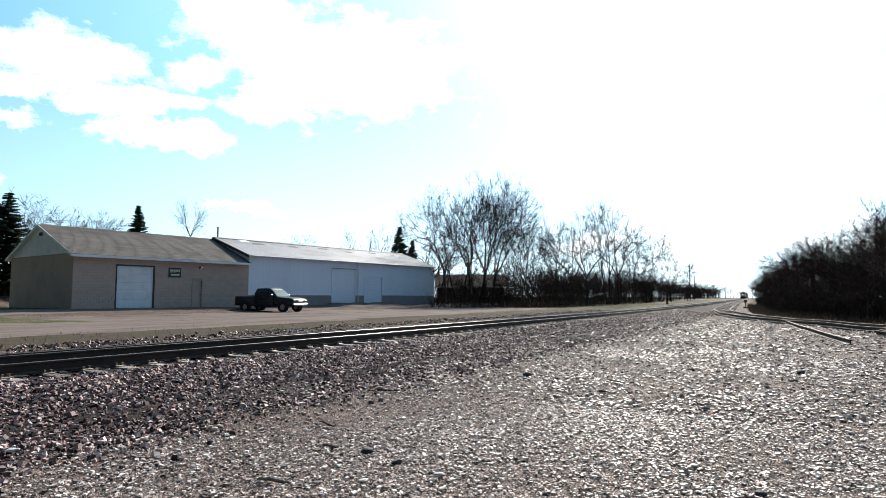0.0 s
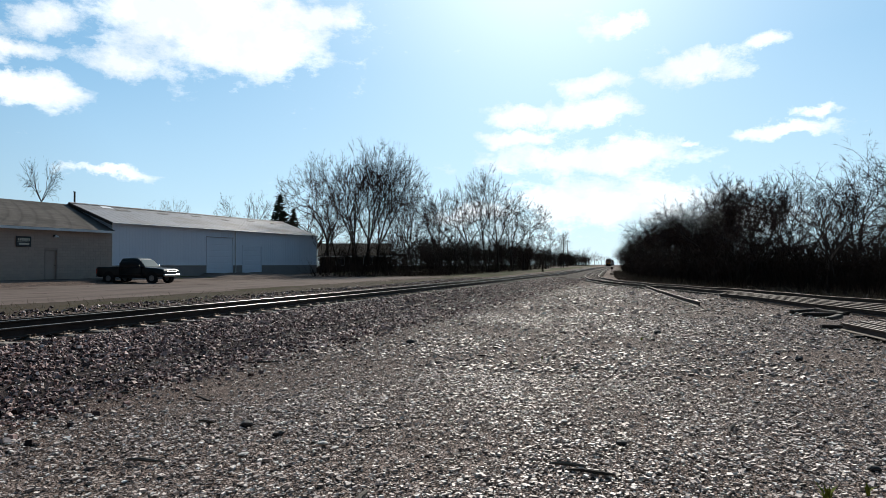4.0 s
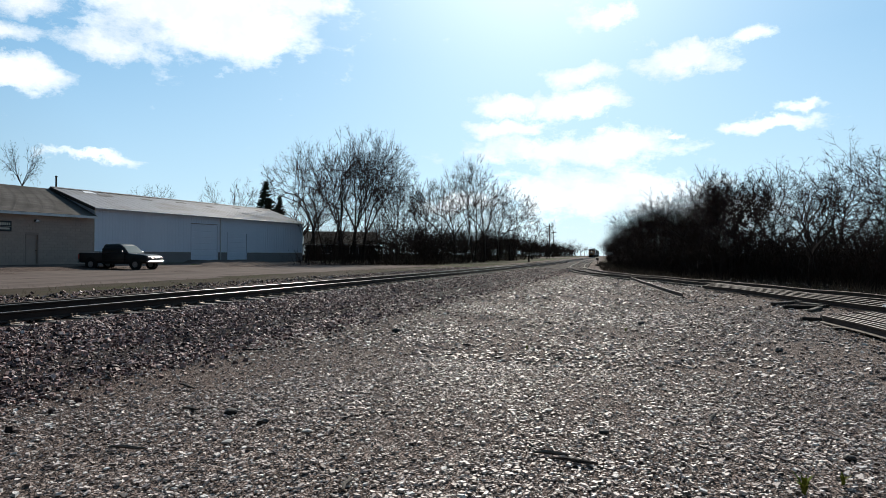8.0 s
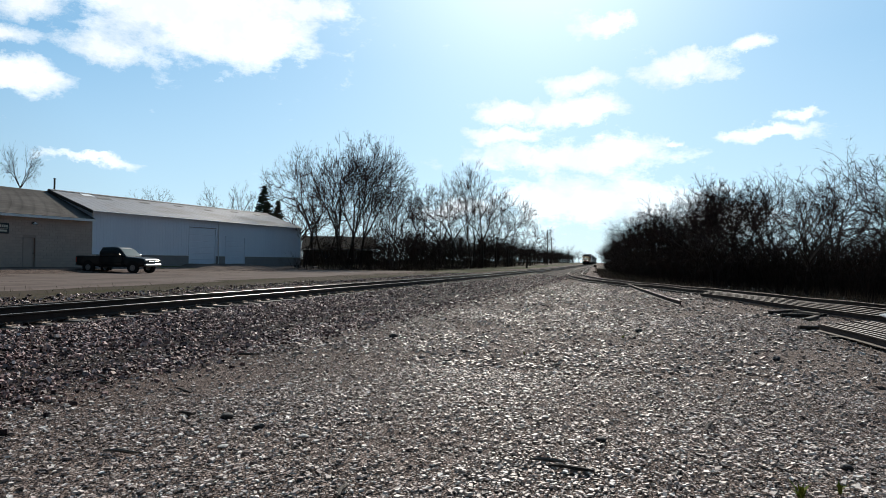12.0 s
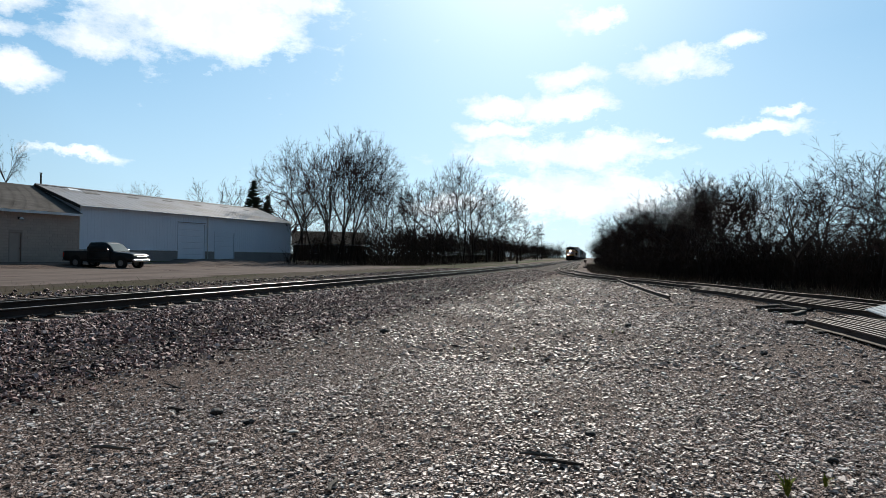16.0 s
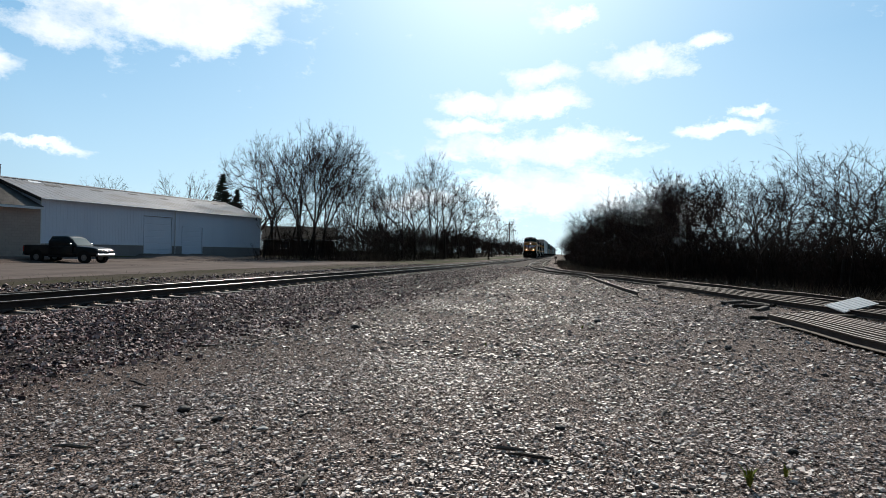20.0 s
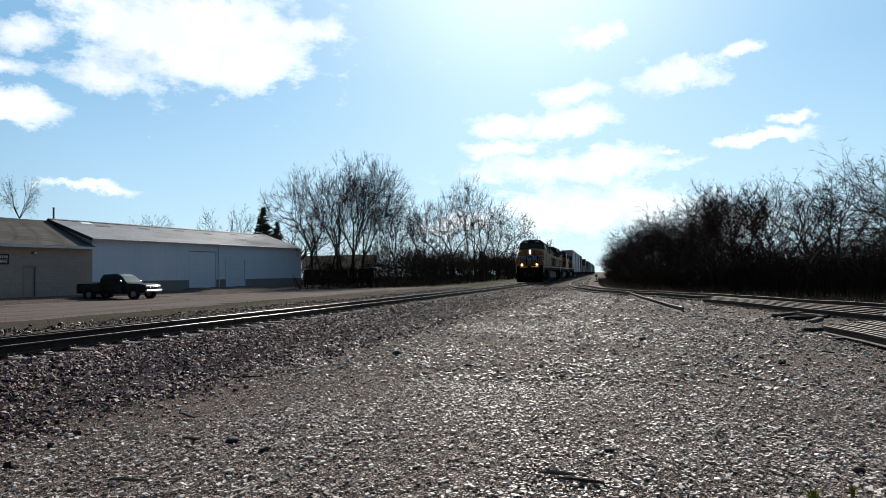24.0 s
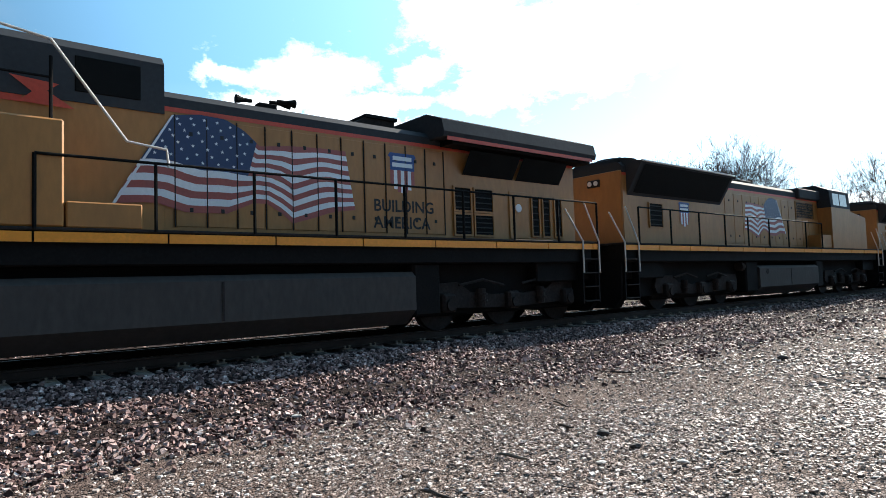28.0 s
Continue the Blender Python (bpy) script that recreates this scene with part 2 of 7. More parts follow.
def lettering(name, text, size, mat, parent, m, label="", depth=0.004, align="LEFT", offset=0.0):
    """Raised letters in the built-in font, turned into a mesh."""
    cu = bpy.data.curves.new(name, "FONT")
    cu.body, cu.size, cu.extrude, cu.align_x, cu.resolution_u = text, size, depth, align, 3
    cu.offset = offset
    tmp = bpy.data.objects.new(name, cu)
    me = bpy.data.meshes.new_from_object(tmp)
    bpy.data.objects.remove(tmp)
    me.materials.clear()
    me.materials.append(mat)
    me.transform(m)
    ob = new(name, me)
    ob.parent = parent
    if label:
        tagged(ob, label)
    return ob


def smoothstep(a, b, x):
    t = np.clip((np.asarray(x, float) - a) / (b - a), 0.0, 1.0)
    return t * t * (3 - 2 * t)

# ---- the line of the track and the lie of the land ----
TRACK_X, RAIL_TOP, TIE_TOP = -11.35, 0.575, 0.375
BEND_0, BEND_1, BEND_SLOPE = 20.0, 102.0, 0.0614


def track_x(y):
    """The centre of the main track at y: straight, then a long easy bend to the left."""
    y = np.asarray(y, float)
    k = BEND_SLOPE / (BEND_1 - BEND_0)
    u = np.clip(y - BEND_0, 0, BEND_1 - BEND_0)
    return TRACK_X - 0.5 * k * u * u - BEND_SLOPE * np.maximum(y - BEND_1, 0)


def track_turn(y):
    return math.degrees(math.atan(BEND_SLOPE * min(max((y - BEND_0) / (BEND_1 - BEND_0), 0), 1)))


def siding_x(y):
    """The centre of the siding: it leaves the main track far off and swings to the right as it comes near."""
    y = np.asarray(y, float)
    return np.interp(y, SIDE_Y, SIDE_X)


SIDE_PTS = [(-10.0, 20.6), (0.0, 16.6), (8.0, 13.3), (16.0, 9.9), (21.2, 7.55), (23.7, 6.6), (27.6, 5.3), (30.0, 4.5), (32.8, 3.5), (35.5, 2.4), (38.7, 1.0), (42.0, -0.75), (45.5, -2.1), (49.3, -3.3),
            (57.0, -5.2), (66.0, -6.8), (78.0, -8.0), (92.0, -8.9), (110.0, -10.3), (136.0, -12.0), (620.0, -41.7)]
_y = np.arange(-10, 620, 0.5)
_x = np.interp(_y, [p[0] for p in SIDE_PTS], [p[1] for p in SIDE_PTS])
for _ in range(2):
    _x = np.convolve(np.pad(_x, 5, "edge"), np.ones(11) / 11, "valid")
SIDE_Y, SIDE_X = _y, _x


def ground_z(x, y):
    x, y = np.asarray(x, float), np.asarray(y, float)
    s = x - track_x(y)
    bank = np.interp(s, [-60, -9, -4.5, -3.0, -1.5, 1.45, 2.1, 4.2, 5.6], [0.45, 0.45, 0.36, 0.28, 0.34, 0.34, 0.29, 0.05, 0.0])
    q = -x * 0.9945 + np.minimum(y, 66.0) * 0.1045
    lot = np.clip((q - 40.6) / 3.2, 0, 1) * 0.35
    hill = np.maximum(smoothstep(23.0, 15.0, y), smoothstep(56.0, 64.0, -x) * smoothstep(75.0, 55.0, y)) * np.interp(-x, [28, 45, 55, 59, 70, 79, 100, 200], [0, 0.15, 0.55, 1.2, 2.6, 3.2, 4.0, 5.0]) * smoothstep(-60, -20, y)
    far = 0.25 * smoothstep(60, 200, y) * smoothstep(3, 8, np.abs(s))
    side = 0.16 * np.exp(-((x - siding_x(y)) / 2.2) ** 2) * smoothstep(2.0, 5.0, s)
    bumps = 0.02 * np.sin(x * 1.3 + 0.7 * y) * np.sin(y * 0.9 - 0.3 * x) * smoothstep(2.5, 5, np.abs(s))
    return bank + np.maximum(lot, hill) + far + side + bumps


def graded(lo, hi, near0, near1, step, grow=1.16):
    """Grid lines: even steps between near0 and near1, ever wider outside."""
    a = list(np.arange(near0, near1, step))
    d, p = step, near1
    while p < hi:
        a.append(p)
        d *= grow
        p += d
    a.append(hi)
    d, p = step, near0
    out = []
    while p > lo:
        d *= grow
        p -= d
        out.append(max(p, lo))
    return np.array(out[::-1] + a)


def sheet(name, xs, ys, mat, lift=0.0, keep=None, zf=ground_z):
    gx, gy = np.meshgrid(xs, ys)
    gz = zf(gx, gy) + lift
    w = len(xs)
    vs = np.stack([gx.ravel(), gy.ravel(), gz.ravel()], 1)
    fs = []
    for j in range(len(ys) - 1):
        for i in range(w - 1):
            if keep is None or keep((xs[i] + xs[i + 1]) / 2, (ys[j] + ys[j + 1]) / 2):
                fs.append((j * w + i, j * w + i + 1, (j + 1) * w + i + 1, (j + 1) * w + i))
    return raw(name, vs.tolist(), fs, mat, True)


def gravel_material(name, tones, scale, vary, strip=0.0):
    """Crushed stone: chips of several tones with dark gaps, dusty stretches, and relief."""
    m = bpy.data.materials.new(name)
    m.use_nodes = True
    n = Nodes(m.node_tree)
    where = n.add("ShaderNodeTexCoord").outputs["Object"]
    flat = n.vmath("ADD", where, n.vmath("MULTIPLY", n.noise(where, scale * 0.6, 2.0, 0.5, out=1), (0.007, 0.007, 0.0)))
    cells = n.add("ShaderNodeTexVoronoi", Vector=flat, Scale=scale, Randomness=1.0)
    gaps = n.add("ShaderNodeTexVoronoi", Vector=flat, Scale=scale, Randomness=1.0, feature="DISTANCE_TO_EDGE")
    tone = n.add("ShaderNodeSeparateColor", Color=cells.outputs["Color"])
    col = n.mix(tone.outputs[0], tones[0], tones[1])
    col = n.mix(n.ramp(tone.outputs[1], [(0.8, 0.0), (0.97, 1.0)]), col, tones[2])
    small = n.add("ShaderNodeTexVoronoi", Vector=flat, Scale=scale * 2.3, Randomness=1.0)
    speck = n.add("ShaderNodeSeparateColor", Color=small.outputs["Color"])
    col = n.mix(n.ramp(speck.outputs[0], [(0.55, 0.0), (0.6, 1.0)]), col, n.mix(speck.outputs[1], tones[0], tones[1]))
    broad = n.noise(where, 0.35, 5.0, 0.6)
    col = n.mix(n.math("MULTIPLY", n.ramp(broad, [(0.4, 0.0), (0.65, 1.0)]), vary), col, tones[3])
    mid = n.noise(where, 2.2, 4.0, 0.6)
    col = n.mix(n.math("MULTIPLY", n.ramp(mid, [(0.5, 0.0), (0.75, 1.0)]), 0.45), col, tones[4])
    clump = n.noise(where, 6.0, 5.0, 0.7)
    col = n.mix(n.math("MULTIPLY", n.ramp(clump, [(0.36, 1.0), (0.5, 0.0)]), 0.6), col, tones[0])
    col = n.mix(n.math("MULTIPLY", n.ramp(clump, [(0.55, 0.0), (0.72, 1.0)]), 0.4), col, tones[2])
    if strip:
        # bare brown dirt along the foot of the ballast
        x = n.add("ShaderNodeSeparateXYZ", Vector=where).outputs[0]
        along = n.math("ADD", n.math("DIVIDE", n.math("ADD", x, 7.0), 5.0), n.math("MULTIPLY", n.math("SUBTRACT", n.noise(where, 0.55, 4.0, 0.6), 0.5), 1.6))
        col = n.mix(n.math("MULTIPLY", n.ramp(along, [(0.15, 1.0), (0.75, 0.0)]), strip), col, tones[3])
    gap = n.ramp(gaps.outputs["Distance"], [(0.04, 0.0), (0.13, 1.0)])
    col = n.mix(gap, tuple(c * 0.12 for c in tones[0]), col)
    b = n.add("ShaderNodeBsdfPrincipled", Roughness=0.9)
    b.inputs["Specular IOR Level"].default_value = 0.06
    n.put(b.inputs["Base Color"], col)
    high = n.math("ADD", n.math("MULTIPLY", tone.outputs[2], 0.5), n.math("MULTIPLY", gap, 0.6))
    n.put(b.inputs["Normal"], n.add("ShaderNodeBump", Height=high, Strength=0.7, Distance=0.012).outputs[0])
    n.tree.links.new(b.outputs[0], n.add("ShaderNodeOutputMaterial").inputs[0])
    return m


YARD = gravel_material("yard_gravel", [(0.03, 0.0215, 0.0185), (0.44, 0.335, 0.29), (0.85, 0.75, 0.69), (0.15, 0.104, 0.087), (0.075, 0.053, 0.044)], 34.0, 0.4, 0.7)
BALLAST = gravel_material("ballast", [(0.011, 0.0073, 0.007), (0.085, 0.056, 0.051), (0.15, 0.115, 0.105), (0.03, 0.02, 0.018), (0.014, 0.0105, 0.0095)], 26.0, 0.4)
LOT = surface("pale_dirt_drive", (0.15, 0.118, 0.104), 0.92, vary=0.22, grain=16.0, stains=0.9, bump=0.4, tone2=(0.085, 0.064, 0.055), streak=(1.0, 0.22, 1.0), spec=0.04)
GRASS = surface("spring_grass_ground", (0.05, 0.078, 0.016), 0.95, vary=0.4, grain=9.0, stains=0.4, bump=0.5, tone2=(0.085, 0.09, 0.03), spec=0.04)
DRY = surface("dry_verge", (0.06, 0.046, 0.034), 0.95, vary=0.4, grain=14.0, stains=0.9, bump=0.6, tone2=(0.046, 0.044, 0.02), streak=(1.0, 0.3, 1.0), spec=0.04)
THIN = surface("thin_olive_grass", (0.052, 0.055, 0.022), 0.95, vary=0.4, grain=9.0, stains=0.3, bump=0.5, tone2=(0.065, 0.05, 0.034), spec=0.04)
LITTER = surface("leaf_litter", (0.045, 0.034, 0.027), 0.95, vary=0.4, grain=6.0, stains=0.3, bump=0.6, tone2=(0.08, 0.075, 0.04), spec=0.04)


def land():
    xs = graded(-1500, 1500, -16, 8, 0.4)
    ys = graded(-400, 2500, -4, 40, 0.5)
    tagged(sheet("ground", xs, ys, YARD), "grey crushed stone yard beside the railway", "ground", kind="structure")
    # ballast shoulder and bed, draped on the yard
    ys2 = graded(-60, 620, -4, 60, 0.6, 1.1)
    cols = np.array([-4.6, -3.9, -3.0, -2.2, -1.5, 0.0, 1.45, 1.75, 2.1, 2.6, 3.1, 3.6, 4.1, 4.6])
    vs, fs = [], []
    for j, y in enumerate(ys2):
        for c in cols:
            wob = (0.3 * math.sin(y * 1.7) * math.sin(y * 0.63 + 1) + 0.22 * math.sin(y * 4.1 + math.sin(y * 0.9))) if abs(c) > 4 else 0.0
            x = float(track_x(y)) + c + wob
            edge = -0.01 if abs(c) >= 4.59 else 0.012
            vs.append((x, y, float(ground_z(x, y)) + edge))
    w = len(cols)
    for j in range(len(ys2) - 1):
        for i in range(w - 1):
            fs.append((j * w + i, j * w + i + 1, (j + 1) * w + i + 1, (j + 1) * w + i))
    tagged(raw("ballast_bed", vs, fs, BALLAST, True), "dark crushed stone ballast under the main track", "ballast", kind="structure")
    wall_q = lambda x, y: -x * 0.9945 + y * 0.1045
    lot = lambda x, y: (x < -19.6 and x > -28.5 + 1.2 * math.sin(y * 0.4) and y <= 17) or (17 < y < 66 and x < -19.6 - 0.05 * (y - 17) and wall_q(x, y) < 44.9 and x > -46)
    tagged(sheet("drive", np.arange(-47, -17, 0.7), np.arange(-40, 67, 0.7), LOT, 0.012, lot), "pale worn dirt and gravel drive before the sheds", "drive", kind="structure")
    lawn = lambda x, y: x < -19 and not lot(x, y) and (y < 26 or x < -30)
    tagged(sheet("lawn", graded(-160, -19, -60, -19.7, 0.7), graded(-60, 90, -20, 40, 0.9), GRASS, 0.008, lambda x, y: x < -28 and y < 45 and not lot(x, y)),
           "short green spring grass beyond the drive", "lawn", kind="structure")
    tagged(sheet("rough_ground", graded(-160, -53, -60, -53, 0.8), graded(-60, 60, -10, 40, 0.9), LITTER, 0.03, lambda x, y: x < -54.5 - 0.8 * math.sin(y * 0.5)), "rough brown weedy ground round the houses", "ground", kind="structure")
    tagged(sheet("verge", np.arange(-20.4, -15.6, 0.4), graded(-60, 60, -20, 50, 0.8), DRY, 0.006, None), "dry olive grass verge beside the ballast", "verge", kind="structure")
    strip = lambda x, y: -26 - 0.055 * (y - 60) > x - float(track_x(y)) + 11.35 - 6 or (x - float(track_x(y)) < -5.5)
    tagged(sheet("far_verge", graded(-200, -14, -40, -15, 1.5), graded(60, 500, 62, 120, 1.6), THIN, 0.01, lambda x, y: x - float(track_x(y)) < -5.2), "thin dry grass along the railway under the trees", "verge", kind="structure")
    tagged(sheet("wood_floor", graded(-30, 300, -10, 40, 1.5), graded(-40, 620, 0, 90, 1.8), LITTER, 0.012, lambda x, y: x - float(siding_x(y)) > 3.2 and x - float(track_x(y)) > 6), "brown leaf litter and weeds under bare trees", "wood floor", kind="structure")


land()

# ---- rails and ties ----
RUST = surface("rusty_rail_side", (0.04, 0.024, 0.018), 0.8, 0.3, vary=0.3, grain=60, stains=4, bump=0.1)
SHINE = surface("polished_rail_head", (0.06, 0.057, 0.055), 0.36, 0.9, vary=0.1, grain=80, stains=6, bump=0.02)
DULL = surface("worn_rail_head", (0.075, 0.057, 0.049), 0.65, 0.4, vary=0.2, grain=60, stains=3, bump=0.05)
TIE = surface("weathered_tie", (0.21, 0.185, 0.165), 0.9, vary=0.35, grain=30, stains=2, bump=0.5, per="object", spread=0.45, streak=(1, 12, 6), tone2=(0.10, 0.085, 0.075))
TIE_OLD = surface("old_dark_tie", (0.10, 0.082, 0.07), 0.92, vary=0.35, grain=30, stains=2, bump=0.5, per="island", spread=0.4, streak=(1, 12, 6))
PLATE = surface("tie_plate_steel", (0.30, 0.23, 0.18), 0.55, 0.5, vary=0.3, grain=60, stains=8, bump=0.1)

FOOT = [(-0.076, 0.0), (0.076, 0.0), (0.076, 0.012), (0.012, 0.035), (0.012, 0.135), (0.036, 0.145), (0.036, 0.172), (-0.036, 0.172), (-0.036, 0.145), (-0.012, 0.135), (-0.012, 0.035), (-0.076, 0.012)]


def rail_run(points, name, group, label, head=SHINE, side=RUST, parent=None):
    """One rail along points of the middle of its foot: the body, and its worn head as a part."""
    pts = [Vector(p) for p in points]
    k = len(FOOT)
    body, cap = Shape(), Shape()
    rows, tops = [], []
    for i, p in enumerate(pts):
        d = (pts[min(i + 1, len(pts) - 1)] - pts[max(i - 1, 0)])
        d.z = 0
        d.normalize()
        r = Vector((d.y, -d.x, 0))
        rows += [p + r * a + Vector((0, 0, b)) for a, b in FOOT]
        tops += [p + r * a + Vector((0, 0, b)) for a, b in ((-0.022, 0.1722), (-0.015, 0.1775), (0.015, 0.1775), (0.022, 0.1722))]
    body.add(rows, [(i * k + j, i * k + (j + 1) % k, (i + 1) * k + (j + 1) % k, (i + 1) * k + j) for i in range(len(pts) - 1) for j in range(k)]
             + [tuple(range(k)), tuple(range(len(rows) - k, len(rows)))])
    cap.add(tops, [(i * 4 + j, i * 4 + j + 1, (i + 1) * 4 + j + 1, (i + 1) * 4 + j) for i in range(len(pts) - 1) for j in range(3)])
    ob = thing(name, label, "rail", group=group) if parent is None else parent
    part("rail_body", body, side, ob)
    part("rail_head", cap, head, ob, "bright worn top of the rail")
    return ob


def tracks():
    ys = graded(-60, 620, -4, 110, 2.0, 1.12)
    for off in (0.7525, -0.7525):
        pts = [(float(track_x(y)) + off, y, RAIL_TOP - 0.1775) for y in ys]
        rail_run(pts, "rail", "rails of the main track", "long steel rail with a polished top on tie plates")
    # a spare rail lying on the far tie ends
    rail_run([(float(track_x(y)) - 1.32, y, TIE_TOP + 0.01) for y in np.arange(-30, 75, 3.0)], "spare_rail", "loose rails", "spare dark steel rail lying along the far tie ends", RUST)
    ys = graded(-10, 600, -6, 80, 0.8, 1.12)
    for off in (0.7525, -0.7525):
        pts = []
        for y in ys:
            d = float(siding_x(y + 0.3) - siding_x(y - 0.3)) / 0.6
            k = 1 / math.hypot(1, d)
            x, yy = float(siding_x(y)) + off * k, y - off * d * k
            pts.append((x, yy, float(ground_z(x, yy)) + 0.02))
        rail_run(pts, "siding_rail", "rails of the siding", "worn steel rail of the siding set low in gravel", DULL)


def ties():
    """The nearest ties one by one, the rest joined."""
    bed = thing("tie_row", "row of weathered wooden ties bedded in dark ballast", "ties", kind="structure")
    proto = Shape().box(-1.3, 1.3, -0.115, 0.115, -0.17, 0.0, 0.012).mesh("tie", TIE)
    plate = Shape()
    for o in (0.7525, -0.7525):
        plate.box(o - 0.17, o + 0.17, -0.09, 0.09, 0.001, 0.022, 0.006)
        for a in (-0.115, 0.115):
            for b in (-0.05, 0.05):
                plate.box(o + a - 0.014, o + a + 0.014, b - 0.014, b + 0.014, 0.02, 0.06)
                plate.box(o + a - 0.02, o + a + 0.02, b - 0.018, b + 0.018, 0.055, 0.066)
    plate_me = plate.mesh("tie_plate", PLATE)
    rnd = random.Random(5)
    rest, restp = Shape(), Shape()
    y, count = -9.0, 0
    while y < 330:
        m = pose(float(track_x(y)) + rnd.uniform(-0.05, 0.05), y, TIE_TOP + rnd.uniform(-0.012, 0.006), rnd.uniform(-0.6, 0.6), rnd.uniform(-0.5, 0.5), track_turn(y) + rnd.uniform(-1.0, 1.0))
        if count < 130:
            ob = new("tie", proto)
            ob.parent, ob.matrix_basis = bed, m
            pl = new("tie_plate", plate_me)
            pl.parent = ob
        else:
            rest.box(-1.3, 1.3, -0.115, 0.115, -0.17, 0.0, 0, m)
        count += 1
        y += 0.605 + rnd.uniform(-0.02, 0.02)
    part("far_ties", rest, TIE_OLD, bed)["kind"] = "stuff"
    side = thing("siding_tie_row", "dark half-buried ties of the siding", "ties", kind="structure")
    sh, y = Shape(), -5.0
    while y < 140:
        d = float(siding_x(y + 0.3) - siding_x(y - 0.3)) / 0.6
        x = float(siding_x(y))
        sh.box(-1.25, 1.25, -0.11, 0.11, -0.12, 0.0, 0, pose(x, y, float(ground_z(x, y)) + 0.022, 0, 0, -math.degrees(math.atan(d)) + rnd.uniform(-2, 2)))
        y += 0.6
    part("old_ties", sh, TIE_OLD, side)["kind"] = "stuff"


tracks()
ties()

# ---- the sheds ----
BLOCK = surface("beige_painted_block", (0.47, 0.355, 0.295), 0.85, vary=0.08, grain=50, stains=0.7, bump=0.15, per="object", spread=0.05, tone2=(0.40, 0.30, 0.25))
MORTAR = surface("beige_joint", (0.37, 0.28, 0.235), 0.9, vary=0.1, grain=60, stains=1.0)
WHITE = surface("white_paint", (0.78, 0.79, 0.80), 0.6, vary=0.04, grain=30, stains=1.2, bump=0.05, tone2=(0.62, 0.63, 0.64))
METAL_WHITE = surface("pale_ribbed_metal", (0.74, 0.78, 0.87), 0.5, 0.0, vary=0.04, grain=20, stains=0.4, bump=0.03, tone2=(0.66, 0.70, 0.80), streak=(1, 1, 0.2))
GREY_BASE = surface("grey_lower_wall", (0.27, 0.235, 0.225), 0.85, vary=0.12, grain=30, stains=1.0, bump=0.15)
SHINGLE = surface("worn_brown_shingle", (0.115, 0.103, 0.095), 0.92, vary=0.25, grain=40, stains=0.5, bump=0.35, per="island", spread=0.12, tone2=(0.075, 0.068, 0.063), spec=0.1)
TIN = surface("weathered_tin_roof", (0.24, 0.238, 0.25), 0.6, 0.2, vary=0.2, grain=9, stains=0.45, bump=0.08, tone2=(0.16, 0.135, 0.12), streak=(0.5, 1, 1), spec=0.3)
DARK_TRIM = surface("dark_trim", (0.05, 0.045, 0.04), 0.7, vary=0.15)
SIGN_DARK = surface("dark_sign_board", (0.03, 0.025, 0.025), 0.5, vary=0.1)
CREAM = surface("cream_lettering", (0.62, 0.58, 0.48), 0.6, vary=0.05)
U = Vector((math.sin(radians(6)), math.cos(radians(6)), 0))     # along the front, away from the camera
N = Vector((math.cos(radians(6)), -math.sin(radians(6)), 0))    # out of the front, towards the track
CORNER = Vector((-42.2, 23.5, 0.8))
BEIGE_L, BLUE_L = 13.95, 26.3


def shed_pose(along):
    """Local frame of a shed: x along the front, y into the building, z up from the floor."""
    m = Matrix.Identity(4)
    m.col[0][:3], m.col[1][:3], m.col[2][:3] = U, -N, (0, 0, 1)
    m.col[3][:3] = CORNER + U * along
    return m


def wall_with_holes(length, height, holes, thick, y0=0.0):
    """A wall along x with openings (x0, x1, z0, z1) cut through it."""
    sh = Shape()
    xs = sorted({0.0, length, *[h[0] for h in holes], *[h[1] for h in holes]})
    for a, b in zip(xs, xs[1:]):
        zs = [0.0]
        for h in sorted(holes, key=lambda h: h[2]):
            if h[0] <= a and b <= h[1]:
                zs += [h[2], h[3]]
        zs.append(height)
        for lo, hi in zip(zs[::2], zs[1::2]):
            if hi - lo > 1e-4:
                sh.box(a, b, y0, y0 + thick, lo, hi)
    return sh


